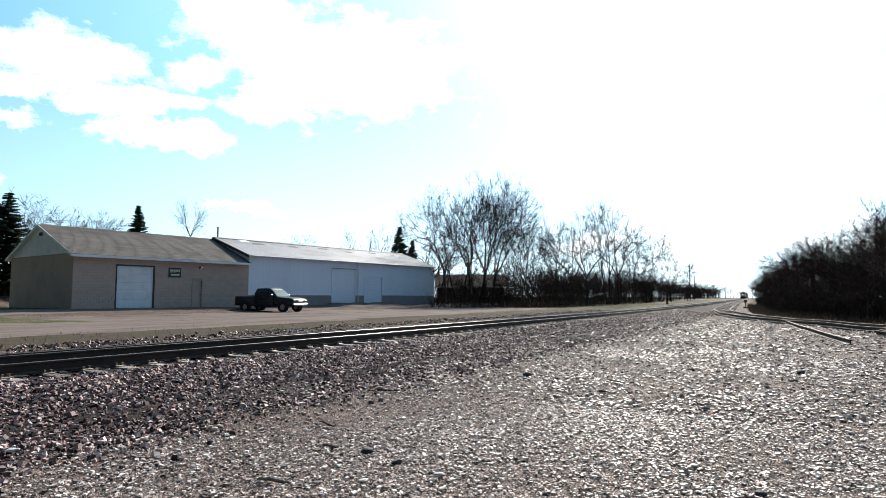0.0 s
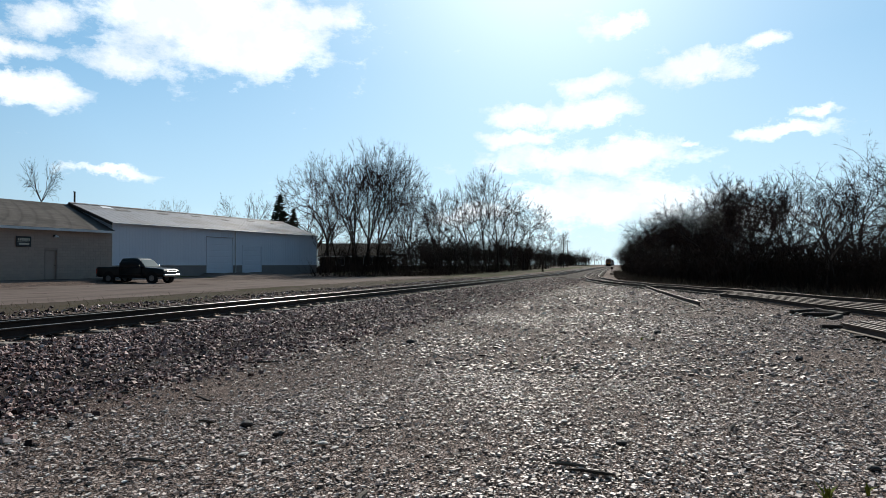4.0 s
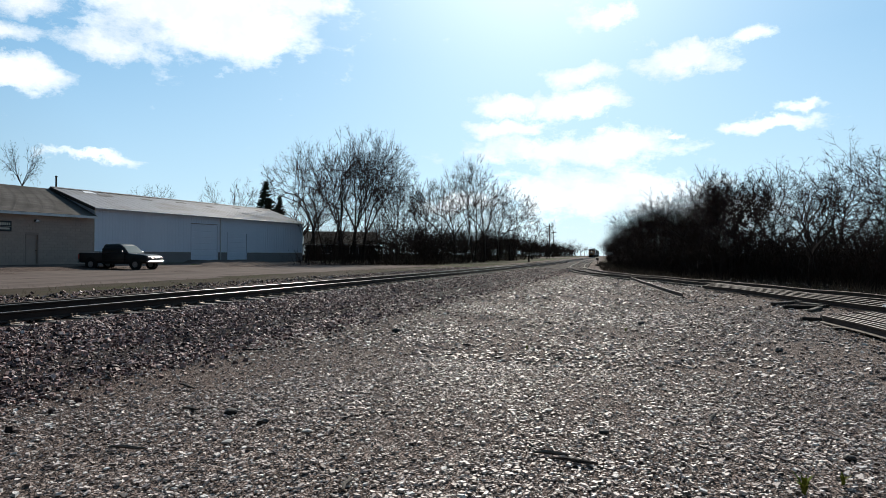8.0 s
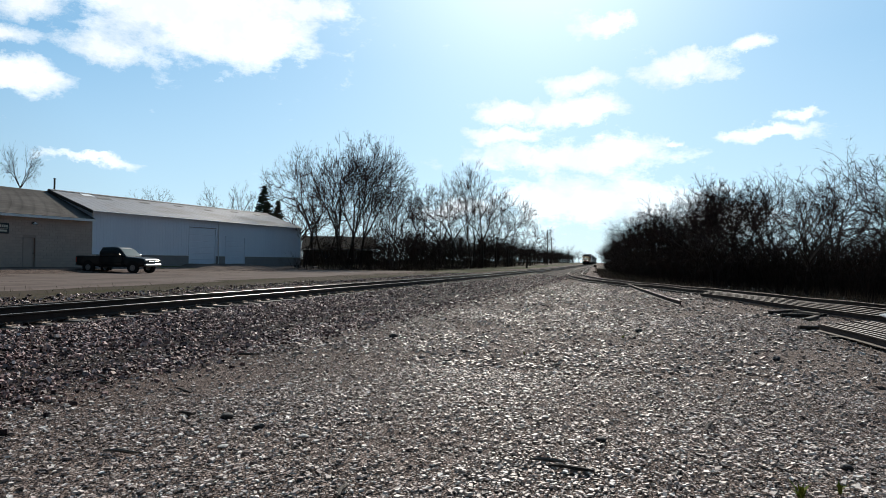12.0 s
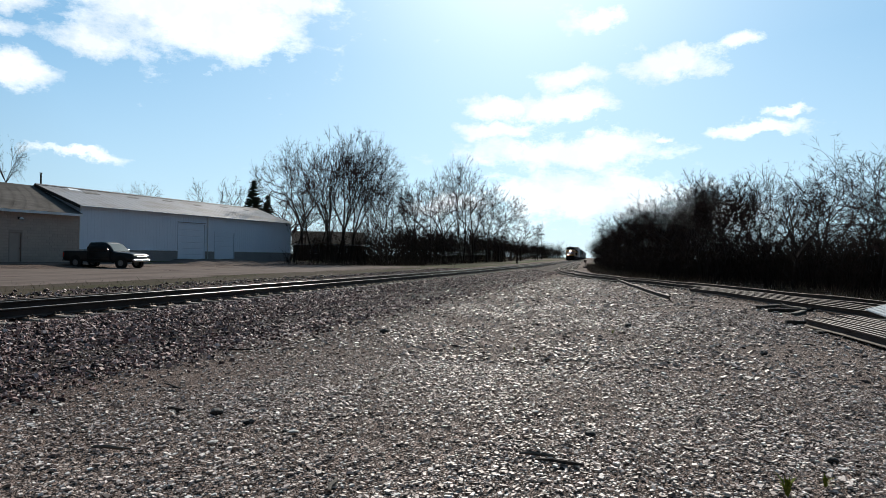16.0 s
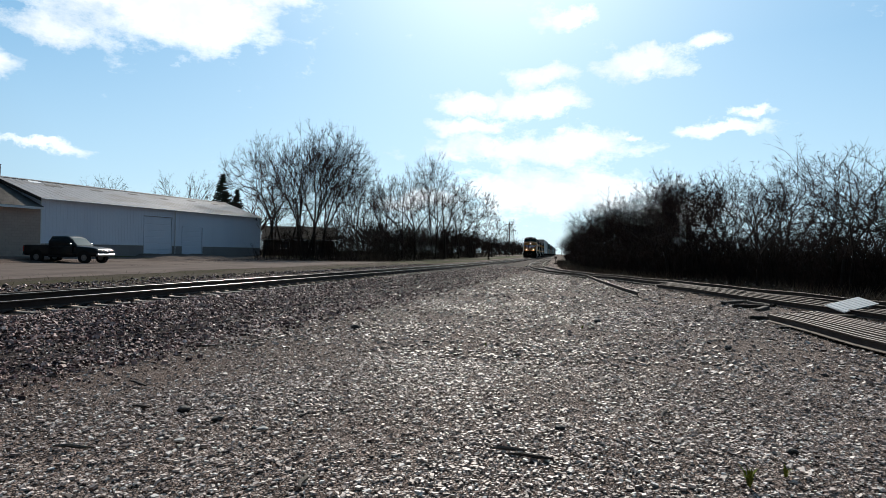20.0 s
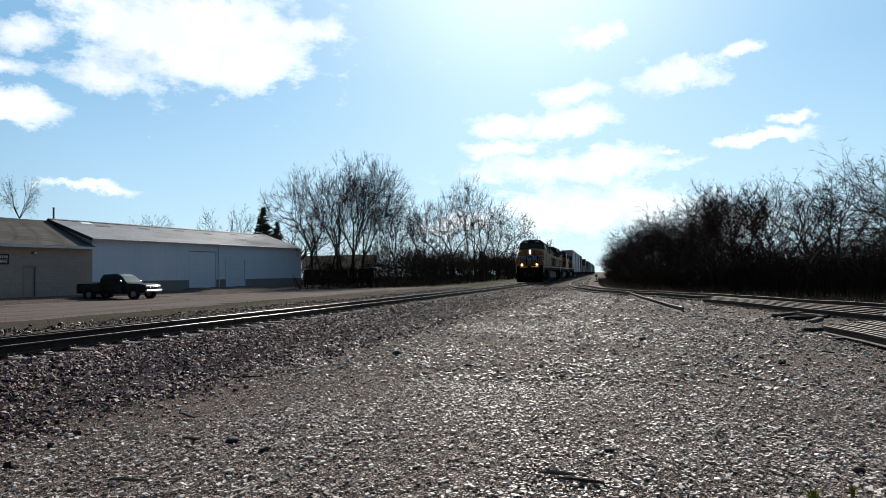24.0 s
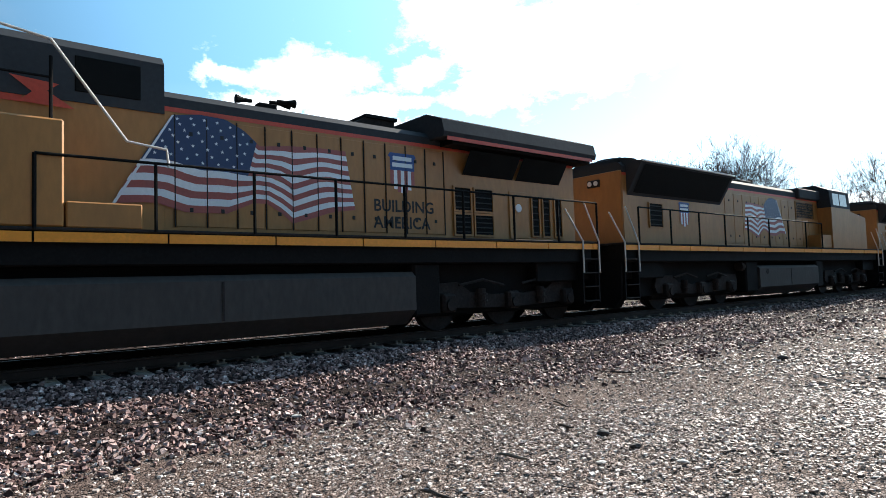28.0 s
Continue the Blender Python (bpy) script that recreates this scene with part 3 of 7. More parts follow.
def beige_shed():
    ob = thing("beige_shed", "beige painted block shed with a brown shingle gable roof", "shed", shed_pose(0))
    h, depth, ridge = 3.78, 10.4, 5.95
    gd, md = (2.92, 5.6, 0.02, 3.02), (8.75, 9.6, 0.02, 2.12)
    front = part("wall", wall_with_holes(BEIGE_L, h, [gd, md], 0.2), MORTAR, ob)
    part("back_wall", Shape().box(0, BEIGE_L, depth - 0.2, depth, 0, h), MORTAR, ob)
    part("gable_wall", Shape().box(0, 0.2, 0.2, depth - 0.2, 0, h), MORTAR, ob)
    part("gable_panel", Shape().prism([(0, h), (depth, h), (depth / 2, ridge - 0.12)], -0.03, 0.14, "x"), WHITE, ob, "white sided gable end")
    for k in range(11):
        z = h + 0.18 * k
        half = (ridge - 0.12 - z) / (ridge - 0.12 - h) * depth / 2
        part("siding_board", Shape().box(-0.045, -0.03, depth / 2 - half + 0.05, depth / 2 + half - 0.05, z, z + 0.165), WHITE, ob)
    # block courses on the two faces that the railway sees
    tiles = {}
    for row in range(18):
        z0, z1 = row * 0.2067 + 0.004, row * 0.2067 + 0.2
        x = -0.2 * (row % 2)
        while x < BEIGE_L - 0.01:
            a, b = max(x, 0.0) + 0.004, min(x + 0.4, BEIGE_L) - 0.004
            x += 0.4
            spans = [(a, b)]
            for hx0, hx1, hz0, hz1 in (gd, md):
                if z0 < hz1 + 0.02:
                    spans = [s for p in spans for s in ((p[0], min(p[1], hx0 - 0.05)), (max(p[0], hx1 + 0.05), p[1])) if s[1] - s[0] > 0.03]
            for a, b in spans:
                w = round(b - a, 3)
                if w not in tiles:
                    tiles[w] = Shape().box(0, w, -0.008, 0, 0, 0.196).mesh("block", BLOCK)
                bl = new("block", tiles[w])
                bl.parent, bl.location = front, (a, 0, z0)
    # joints too far to part one by one on the gable side
    sh = Shape()
    for row in range(18):
        y = 0.0 - 0.2 * (row % 2)
        while y < depth:
            a, b = max(y, 0) + 0.004, min(y + 0.4, depth) - 0.004
            if b - a > 0.02:
                sh.box(-0.008, 0, a, b, row * 0.2067 + 0.004, row * 0.2067 + 0.2)
            y += 0.4
    part("gable_blockwork", sh, BLOCK, ob)["kind"] = "stuff"
    # roof
    over, rise = 0.35, (ridge - h) / (depth / 2)
    for side, name in ((0, "roof_slope"), (1, "back_roof_slope")):
        sh = Shape()
        rows = 26
        for r in range(rows):
            t0, t1 = r / rows, (r + 1) / rows
            def at(t):
                d = -over + t * (depth / 2 + over)
                return (d if not side else depth - d), h + 0.06 + rise * d
            (y0, z0), (y1, z1) = at(t0), at(t1)
            x, k = -0.3, 0
            while x < BEIGE_L:
                w = 0.9 if not (k == 0 and r % 2) else 0.45
                x1 = min(x + w, BEIGE_L + 0.02)
                lift = 0.016
                sh.add([(x, y0, z0 + lift), (x1, y0, z0 + lift), (x1, y1, z1 + 0.004), (x, y1, z1 + 0.004), (x, y0, z0 - 0.02), (x1, y0, z0 - 0.02)], [(0, 1, 2, 3), (4, 5, 1, 0)])
                x, k = x1, k + 1
        part(name, sh, SHINGLE, ob)
    part("ridge_cap", Shape().prism([(depth / 2 - 0.16, ridge - 0.01), (depth / 2, ridge + 0.1), (depth / 2 + 0.16, ridge - 0.01)], -0.3, BEIGE_L, "x"), SHINGLE, ob)
    under = Shape().prism([(-over, h + 0.03 - rise * over), (depth / 2, ridge + 0.03), (depth + over, h + 0.03 - rise * over), (depth + over, h - 0.09 - rise * over), (depth / 2, ridge - 0.1), (-over, h - 0.09 - rise * over)], -0.28, BEIGE_L, "x")
    part("roof_deck", under, WHITE, ob)
    part("fascia", Shape().box(-0.3, BEIGE_L, -over - 0.03, -over, h - 0.13 - rise * over, h + 0.05 - rise * over), WHITE, ob, "white eave board")
    for s in (1, -1):
        y_e = -over if s == 1 else depth + over
        part("bargeboard", Shape().add([(-0.33, y_e, h - 0.12 - rise * over), (-0.33, y_e, h + 0.05 - rise * over), (-0.33, depth / 2, ridge + 0.08), (-0.33, depth / 2, ridge - 0.1),
                                        (-0.29, y_e, h - 0.12 - rise * over), (-0.29, y_e, h + 0.05 - rise * over), (-0.29, depth / 2, ridge + 0.08), (-0.29, depth / 2, ridge - 0.1)],
                                       [(0, 1, 2, 3), (4, 7, 6, 5), (0, 4, 5, 1), (1, 5, 6, 2), (2, 6, 7, 3), (0, 3, 7, 4)]), WHITE, ob, "white gable edge board")
    vent = part("gable_vent", Shape().box(-0.06, -0.04, depth / 2 - 0.3, depth / 2 + 0.3, ridge - 0.75, ridge - 0.5, 0.01), DARK_TRIM, ob)
    # overhead door of ribbed panels
    door = part("garage_door", Shape().box(gd[0], gd[1], 0.07, 0.12, gd[2], gd[3]), WHITE, ob, "white sectional overhead door, closed")
    for k in range(5):
        z = gd[2] + k * (gd[3] - gd[2]) / 5
        part("panel", Shape().box(gd[0] + 0.01, gd[1] - 0.01, 0.04, 0.075, z + 0.012, z + (gd[3] - gd[2]) / 5 - 0.012, 0.012), WHITE, door)
    part("door_frame", Shape().box(gd[0] - 0.1, gd[0], -0.02, 0.1, 0, gd[3]).box(gd[1], gd[1] + 0.1, -0.02, 0.1, 0, gd[3]).box(gd[0] - 0.1, gd[1] + 0.1, -0.02, 0.1, gd[3], gd[3] + 0.1), DARK_TRIM, ob)
    d2 = part("door", Shape().box(md[0] + 0.04, md[1] - 0.04, 0.06, 0.11, md[2], md[3] - 0.03, 0.01), BLOCK, ob, "beige painted steel door, closed")
    part("knob", Shape().disc((md[1] - 0.12, 0.04, 1.0), (0, 1, 0), 0.03, 0.06, 12), DULL, d2)
    part("jamb", Shape().box(md[0] - 0.04, md[0] + 0.03, -0.015, 0.12, 0, md[3]).box(md[1] - 0.03, md[1] + 0.04, -0.015, 0.12, 0, md[3]).box(md[0] - 0.04, md[1] + 0.04, -0.015, 0.12, md[3] - 0.03, md[3] + 0.04), MORTAR, ob)
    # sign with two lines of writing that cannot be read
    sign = thing("wall_sign", "dark wall sign with two lines of cream bars", "sign", shed_pose(0) @ pose(6.75, -0.05, 2.3))
    part("board", Shape().box(0, 1.0, -0.02, 0.03, 0, 0.72, 0.01), SIGN_DARK, sign)
    for k in range(6):
        part("bar", Shape().box(0.1 + k * 0.14, 0.2 + k * 0.14, -0.026, -0.019, 0.42, 0.6), CREAM, sign)
    part("bar", Shape().box(0.18, 0.86, -0.026, -0.019, 0.13, 0.26), CREAM, sign)
    part("bar", Shape().box(0.06, 0.94, -0.025, -0.019, 0.33, 0.35), CREAM, sign)
    lamp = thing("wall_lamp", "small white wall lamp on the beige wall", "lamp", shed_pose(0) @ pose(9.36, -0.02, 3.12))
    part("arm", Shape().tube([(0, 0, 0), (0, -0.15, 0.06), (0, -0.25, 0.02)], 0.02, 8), DARK_TRIM, lamp)
    part("shade", Shape().tube([(0, -0.25, 0.05), (0, -0.3, -0.1)], [0.05, 0.16], 14), WHITE, lamp)
    part("back_plate", Shape().box(-0.07, 0.07, -0.02, 0.02, -0.08, 0.08, 0.01), DARK_TRIM, lamp)


def pale_shed():
    ob = thing("pale_metal_shed", "long pale blue-white ribbed metal shed with a weathered tin roof", "shed", shed_pose(BEIGE_L))
    h, depth, ridge = 4.42, 10.0, 6.12
    L = BLUE_L
    d1, d2 = (9.7, 12.9, 0.05, 3.5), (14.3, 16.95, 0.05, 2.9)
    part("wall", wall_with_holes(L, h, [d1, d2], 0.12), METAL_WHITE, ob)
    part("back_wall", Shape().box(0, L, depth - 0.12, depth, 0, h), METAL_WHITE, ob)
    for x in (0.0, L - 0.12):
        part("end_wall", Shape().prism([(0.12, 0), (depth - 0.12, 0), (depth - 0.12, h), (depth / 2, ridge - 0.08), (0.12, h)], x, x + 0.12, "x"), METAL_WHITE, ob)
    # ribs of the cladding
    rib = Shape().prism([(-0.02, 0), (-0.008, -0.006), (0.008, -0.006), (0.02, 0)], 1.02, h, "z").mesh("wall_rib", METAL_WHITE)
    rib_hi = Shape().prism([(-0.02, 0), (-0.008, -0.006), (0.008, -0.006), (0.02, 0)], 3.62, h, "z").mesh("wall_rib", METAL_WHITE)
    x = 0.1
    while x < L - 0.05:
        high = d1[0] - 0.1 < x < d1[1] + 0.1 or d2[0] - 0.1 < x < d2[1] + 0.1
        r = new("wall_rib", rib_hi if high else rib)
        r.parent, r.location = ob, (x, 0, 0)
        x += 0.3
    part("corner_trim", Shape().box(L - 0.06, L + 0.02, -0.03, 0.06, 0, h), WHITE, ob)
    part("corner_trim", Shape().box(-0.005, 0.07, -0.03, 0.04, 0, h), WHITE, ob)
    segs = [(0.0, d1[0] - 0.08), (d1[1] + 0.08, d2[0] - 0.08), (d2[1] + 0.08, L)]
    for a, b in segs:
        part("lower_wall", Shape().box(a, b, -0.04, 0.0, 0, 0.97), GREY_BASE, ob, "grey painted lower wall")
        part("sill_strip", Shape().box(a, b, -0.055, 0.0, 1.0, 1.035), WHITE, ob)
    for d, lab in ((d1, "tall pale sliding door, closed"), (d2, "pale overhead door, closed")):
        door = part("door", Shape().box(d[0], d[1], 0.03, 0.08, d[2], d[3]), METAL_WHITE, ob, lab)
        k = 6
        for i in range(k):
            z = d[2] + i * (d[3] - d[2]) / k
            part("panel", Shape().box(d[0] + 0.02, d[1] - 0.02, 0.008, 0.032, z + 0.015, z + (d[3] - d[2]) / k - 0.015, 0.01), METAL_WHITE, door)
        part("door_frame", Shape().box(d[0] - 0.07, d[0], -0.03, 0.1, 0, d[3]).box(d[1], d[1] + 0.07, -0.03, 0.1, 0, d[3]).box(d[0] - 0.07, d[1] + 0.07, -0.03, 0.1, d[3], d[3] + 0.07), METAL_WHITE, ob)
    part("door_track", Shape().box(d1[0] - 0.1, d1[1] + 0.1, -0.06, -0.02, d1[3] + 0.1, d1[3] + 0.16, 0.01), GREY_BASE, ob)
    part("downpipe", Shape().tube([(13.3, -0.07, 0.05), (13.3, -0.07, h - 0.1)], 0.045, 8), WHITE, ob, "white downpipe between the doors")
    over, rise = 0.25, (ridge - h) / (depth / 2)
    for side, name in ((0, "roof_slope"), (1, "back_roof_slope")):
        sgn = 1 if not side else -1
        y_at = lambda d: d if not side else depth - d
        sh = Shape()
        lo, hi = -over, depth / 2
        sh.add([(-0.15, y_at(lo), h + rise * lo + 0.05), (L + 0.15, y_at(lo), h + rise * lo + 0.05), (L + 0.15, y_at(hi), ridge + 0.05), (-0.15, y_at(hi), ridge + 0.05),
                (-0.15, y_at(lo), h + rise * lo), (L + 0.15, y_at(lo), h + rise * lo), (L + 0.15, y_at(hi), ridge), (-0.15, y_at(hi), ridge)],
               [(0, 1, 2, 3), (4, 7, 6, 5), (0, 4, 5, 1), (1, 5, 6, 2), (2, 6, 7, 3), (0, 3, 7, 4)])
        x, ribs = -0.1, []
        while x < L + 0.1:
            a, b = h + rise * lo + 0.05, ridge + 0.05
            ribs.append(Shape().add([(x - 0.025, y_at(lo), a), (x + 0.025, y_at(lo), a), (x + 0.025, y_at(hi), b), (x - 0.025, y_at(hi), b), (x, y_at(lo), a + 0.012), (x, y_at(hi), b + 0.012)],
                                    [(0, 4, 5, 3), (4, 1, 2, 5), (0, 1, 4)]))
            x += 0.6
        slope = part(name, sh, TIN, ob)
        for rib in ribs:
            part("roof_rib", rib, TIN, slope)
    part("ridge_cap", Shape().prism([(depth / 2 - 0.2, ridge + 0.03), (depth / 2, ridge + 0.12), (depth / 2 + 0.2, ridge + 0.03)], -0.16, L + 0.16, "x"), TIN, ob)
    part("bargeboard", Shape().prism([(-over, h + rise * -over - 0.18), (-over, h - rise * over + 0.06), (depth / 2, ridge + 0.07), (depth / 2, ridge - 0.17)], -0.2, -0.15, "x"), DARK_TRIM, ob, "dark roof edge board")
    part("gutter", Shape().box(-0.15, L + 0.15, -over - 0.06, -over, h - rise * over - 0.06, h - rise * over + 0.04, 0.02), WHITE, ob)
    # worn patches on the front slope; the white one is a painted-in highlight
    for x, d, w, l, m in ((3.1, 3.6, 1.5, 0.5, DARK_TRIM), (2.2, 4.2, 1.1, 0.6, WHITE), (7.4, 3.7, 1.2, 0.4, DARK_TRIM), (11.5, 3.9, 1.3, 0.35, DARK_TRIM), (15.0, 3.4, 1.0, 0.4, DARK_TRIM), (19.2, 3.9, 1.2, 0.35, DARK_TRIM), (22.6, 3.6, 0.9, 0.35, DARK_TRIM)):
        z = h + rise * d + 0.068
        part("roof_patch", Shape().add([(x, d, z), (x + w, d, z), (x + w - 0.1, d + l, z + rise * l), (x + 0.15, d + l, z + rise * l), (x, d, z - 0.02), (x + w, d, z - 0.02)], [(0, 1, 2, 3), (4, 5, 1, 0)]), m, ob, "tarred patch on the tin roof" if m is DARK_TRIM else "white patch painted as a highlight on the tin roof")
    ramp = thing("ramp", "low dirt and gravel ramp up to the shed doors", "ramp", kind="structure")
    mound, nx, ny = Shape(), 30, 10
    for j in range(ny + 1):
        for i in range(nx + 1):
            x, y = 6.6 + 12.8 * i / nx, -4.4 + 4.34 * j / ny
            up = float(smoothstep(7.4, 9.4, x) * smoothstep(19.2, 17.2, x) * smoothstep(-4.3, -0.8, y))
            mound.v.append((x, y, -0.34 + 0.56 * up + 0.05 * math.sin(x * 2.1 + y) * up))
    mound.f = [(j * (nx + 1) + i, j * (nx + 1) + i + 1, (j + 1) * (nx + 1) + i + 1, (j + 1) * (nx + 1) + i) for j in range(ny) for i in range(nx)]
    part("mound", mound, LOT, ramp, smooth=True)
    lawn = thing("grass_strip", "strip of young green grass at the foot of the shed", "grass", shed_pose(BEIGE_L), kind="structure")
    strip = Shape()
    for i in range(25):
        x = 0.6 + 8.0 * i / 24
        strip.v += [(x, -1.7 - 0.35 * math.sin(x * 1.7) - 0.3 * math.sin(x * 4.1), -0.135), (x, -0.08, 0.035)]
    strip.f = [(2 * i, 2 * i + 2, 2 * i + 3, 2 * i + 1) for i in range(24)]
    part("turf", strip, GRASS, lawn)
    ramp.matrix_basis = shed_pose(BEIGE_L)
    stack = thing("flue_pipe", "thin dark flue pipe above the shed roof", "flue", shed_pose(BEIGE_L) @ pose(0.9, depth / 2 + 0.9, ridge - 0.35))
    part("pipe", Shape().tube([(0, 0, 0), (0, 0, 1.45)], 0.07, 10), DARK_TRIM, stack)
    part("cap", Shape().disc((0, 0, 1.45), (0, 0, 1), 0.11, 0.05, 12), DARK_TRIM, stack)


beige_shed()
pale_shed()

# ---- trees ----
BARK = surface("grey_brown_bark", (0.03, 0.023, 0.02), 0.95, vary=0.3, grain=25, stains=2, bump=0.5, per="object", spread=0.25, streak=(1, 1, 0.25), spec=0.1)
TWIG = surface("bare_twigs", (0.03, 0.0205, 0.018), 0.95, vary=0.25, grain=20, stains=0.4, bump=0.0, per="object", spread=0.35, tone2=(0.045, 0.025, 0.021), spec=0.03)
NEEDLE = surface("spruce_needles", (0.022, 0.034, 0.02), 0.9, vary=0.35, grain=8, stains=0.8, bump=0.2, per="island", spread=0.3, spec=0.1)
BRUSH = surface("dark_brush", (0.03, 0.0205, 0.0175), 0.95, vary=0.3, grain=10, stains=0.6, bump=0.0, per="island", spread=0.5, spec=0.03)
WEED = surface("dry_weeds", (0.10, 0.072, 0.048), 0.95, vary=0.3, grain=10, stains=0.6, bump=0.0, per="island", spread=0.35)


def grow(rnd, wood, twigs, p, d, length, radius, level, spec):
    """One limb, bent on its way, that forks at its tip and throws side limbs; the last ones are thin twigs with fine shoots."""
    last = spec["last"]
    steps = 4 if level == 0 else 3 if level < 4 else 2
    if level >= last:
        tip = p + (d + Vector((0, 0, spec["lift"]))).normalized() * length
        side = d.orthogonal().normalized() * radius
        twigs.add([p + side, p - side, tip], [(0, 1, 2)])
        for k in range(spec["shoots"]):
            q = p.lerp(tip, rnd.uniform(0.1, 0.98))
            w = Vector((rnd.gauss(0, 1), rnd.gauss(0, 1), rnd.gauss(0.15, 1))).normalized()
            w = (d * 0.7 + w * 0.8).normalized() * length * rnd.uniform(0.3, 0.7)
            t = w.cross(Vector((rnd.gauss(0, 1), rnd.gauss(0, 1), rnd.gauss(0, 1)))).normalized() * radius * 0.8
            twigs.add([q - t, q + t, q + w], [(0, 1, 2)])
        return
    pts, dirs = [p.copy()], [d.copy()]
    wild = spec["wild"] * (0.5 if level == 0 else 1.0)
    for i in range(steps):
        d = (d + Vector((rnd.gauss(0, wild), rnd.gauss(0, wild), rnd.gauss(0, wild) + spec["lift"] * (level > 0)))).normalized()
        p = p + d * (length / steps)
        pts.append(p.copy())
        dirs.append(d.copy())
    tip = radius * (0.66 if level == 0 else 0.74)
    radii = [radius + (tip - radius) * i / steps for i in range(steps + 1)]
    if level == 0:
        radii[0] *= 1.35
    (wood if level < 3 else twigs).tube(pts, radii, (8, 6, 5, 4)[level] if level < 4 else 3, False)
    forks = spec["fork"] if level == 0 else 2 if rnd.random() < 0.62 else 3
    first = rnd.uniform(0, 6.28)
    base = d.orthogonal().normalized()
    for k in range(forks):
        turn = Matrix.Rotation(first + 6.283 * k / forks + rnd.uniform(-0.5, 0.5), 3, d) @ base
        a = math.radians(rnd.uniform(*(spec["open"] if level == 0 else spec["split"])))
        way = (d * math.cos(a) + turn * math.sin(a)).normalized()
        grow(rnd, wood, twigs, p, way, length * rnd.uniform(*(spec["first"] if level == 0 else (0.62, 0.9))), max(tip * (0.8 if forks == 2 else 0.68), 0.0145), level + 1, spec)
    count = spec["side"]
    for k in range(count if level else spec["low"]):
        u = rnd.uniform(0.2, 0.95) if level else rnd.uniform(0.45, 0.95)
        i = min(int(u * steps), steps - 1)
        at = pts[i].lerp(pts[i + 1], u * steps - i)
        axis = dirs[i + 1]
        turn = Matrix.Rotation(rnd.uniform(0, 6.28), 3, axis) @ axis.orthogonal().normalized()
        a = math.radians(rnd.uniform(32, 70))
        way = (axis * math.cos(a) + turn * math.sin(a)).normalized()
        grow(rnd, wood, twigs, at, way, length * rnd.uniform(0.4, 0.7), max(radii[i] * 0.42, 0.0145), min(level + (1 if level else 2), last), spec)


TREE_KINDS = {
    "tall": dict(wild=0.12, lift=0.05, fork=3, open=(8, 24), split=(12, 32), first=(0.75, 1.0), side=1, low=0, last=6, shoots=3, h=3.2, r=0.2),
    "forked": dict(wild=0.17, lift=0.035, fork=3, open=(20, 40), split=(16, 42), first=(0.8, 1.05), side=1, low=0, last=6, shoots=3, h=2.5, r=0.165),
    "slender": dict(wild=0.13, lift=0.05, fork=2, open=(8, 24), split=(12, 32), first=(0.7, 0.95), side=1, low=1, last=5, shoots=4, h=3.4, r=0.14),
    "spread": dict(wild=0.14, lift=0.025, fork=7, open=(18, 60), split=(16, 40), first=(1.0, 1.3), side=2, low=0, last=6, shoots=3, h=1.9, r=0.33),
    "umbrella": dict(wild=0.10, lift=0.03, fork=4, open=(34, 62), split=(18, 44), first=(0.26, 0.36), side=1, low=0, last=5, shoots=3, h=5.6, r=0.17),
    "fan": dict(wild=0.14, lift=0.035, fork=4, open=(14, 42), split=(12, 32), first=(0.9, 1.2), side=1, low=0, last=5, shoots=3, h=2.2, r=0.18),
    "scrub": dict(wild=0.24, lift=0.04, fork=2, open=(14, 40), split=(18, 50), first=(0.7, 1.0), side=1, low=1, last=3, shoots=7, h=1.5, r=0.035),
}
TALL = {}


def tree_shapes(kind, seed, stems=1, lean=0.0, **less):
    rnd, spec = random.Random(seed), {**TREE_KINDS[kind], **less}
    wood, twigs = Shape(), Shape()
    for s in range(stems):
        a = 2 * math.pi * s / max(stems, 1) + rnd.random()
        many = stems > 1
        d = Vector((math.cos(a) * 0.3 * many + lean, math.sin(a) * 0.3 * many, 1)).normalized()
        p = Vector((math.cos(a) * 0.2 * many, math.sin(a) * 0.2 * many, -0.15))
        grow(rnd, wood, twigs, p, d, spec["h"] * rnd.uniform(0.8, 1.0), spec["r"] * (0.75 if many else 1), 0, spec)
    return wood, twigs


def tree_proto(kind, seed, label, stems=1, lean=0.0, **less):
    wood, twigs = tree_shapes(kind, seed, stems, lean, **less)
    ob = thing("bare_tree", label, "tree")
    for name, sh, mat in (("trunk", wood, BARK), ("crown", twigs, TWIG)):
        o = raw(name, sh.v, sh.f, mat, name == "trunk")
        o.parent = ob
    TALL[ob.name] = float(np.percentile([v[2] for v in twigs.v], 99.7))
    return ob


def joined(name, shapes, places, mat, label, category):
    """Many copies of some shapes as one mesh: places are (which, x, y, size, turn)."""
    packs = []
    for sh in shapes:
        f = [t for face in sh.f for t in ([face] if len(face) == 3 else [(face[0], face[i], face[i + 1]) for i in range(1, len(face) - 1)])]
        packs.append((np.array([tuple(v) for v in sh.v]), np.array(f, np.int64)))
    vs, fs, n = [], [], 0
    for which, x, y, size, turn in places:
        v, f = packs[which]
        c, s = math.cos(turn) * size, math.sin(turn) * size
        w = np.stack([v[:, 0] * c - v[:, 1] * s + x, v[:, 0] * s + v[:, 1] * c + y, v[:, 2] * size + float(ground_z(x, y))], 1)
        vs.append(w)
        fs.append(f + n)
        n += len(w)
    return tagged(tri_mesh(name, np.concatenate(vs), np.concatenate(fs), mat), label, category, kind="stuff")


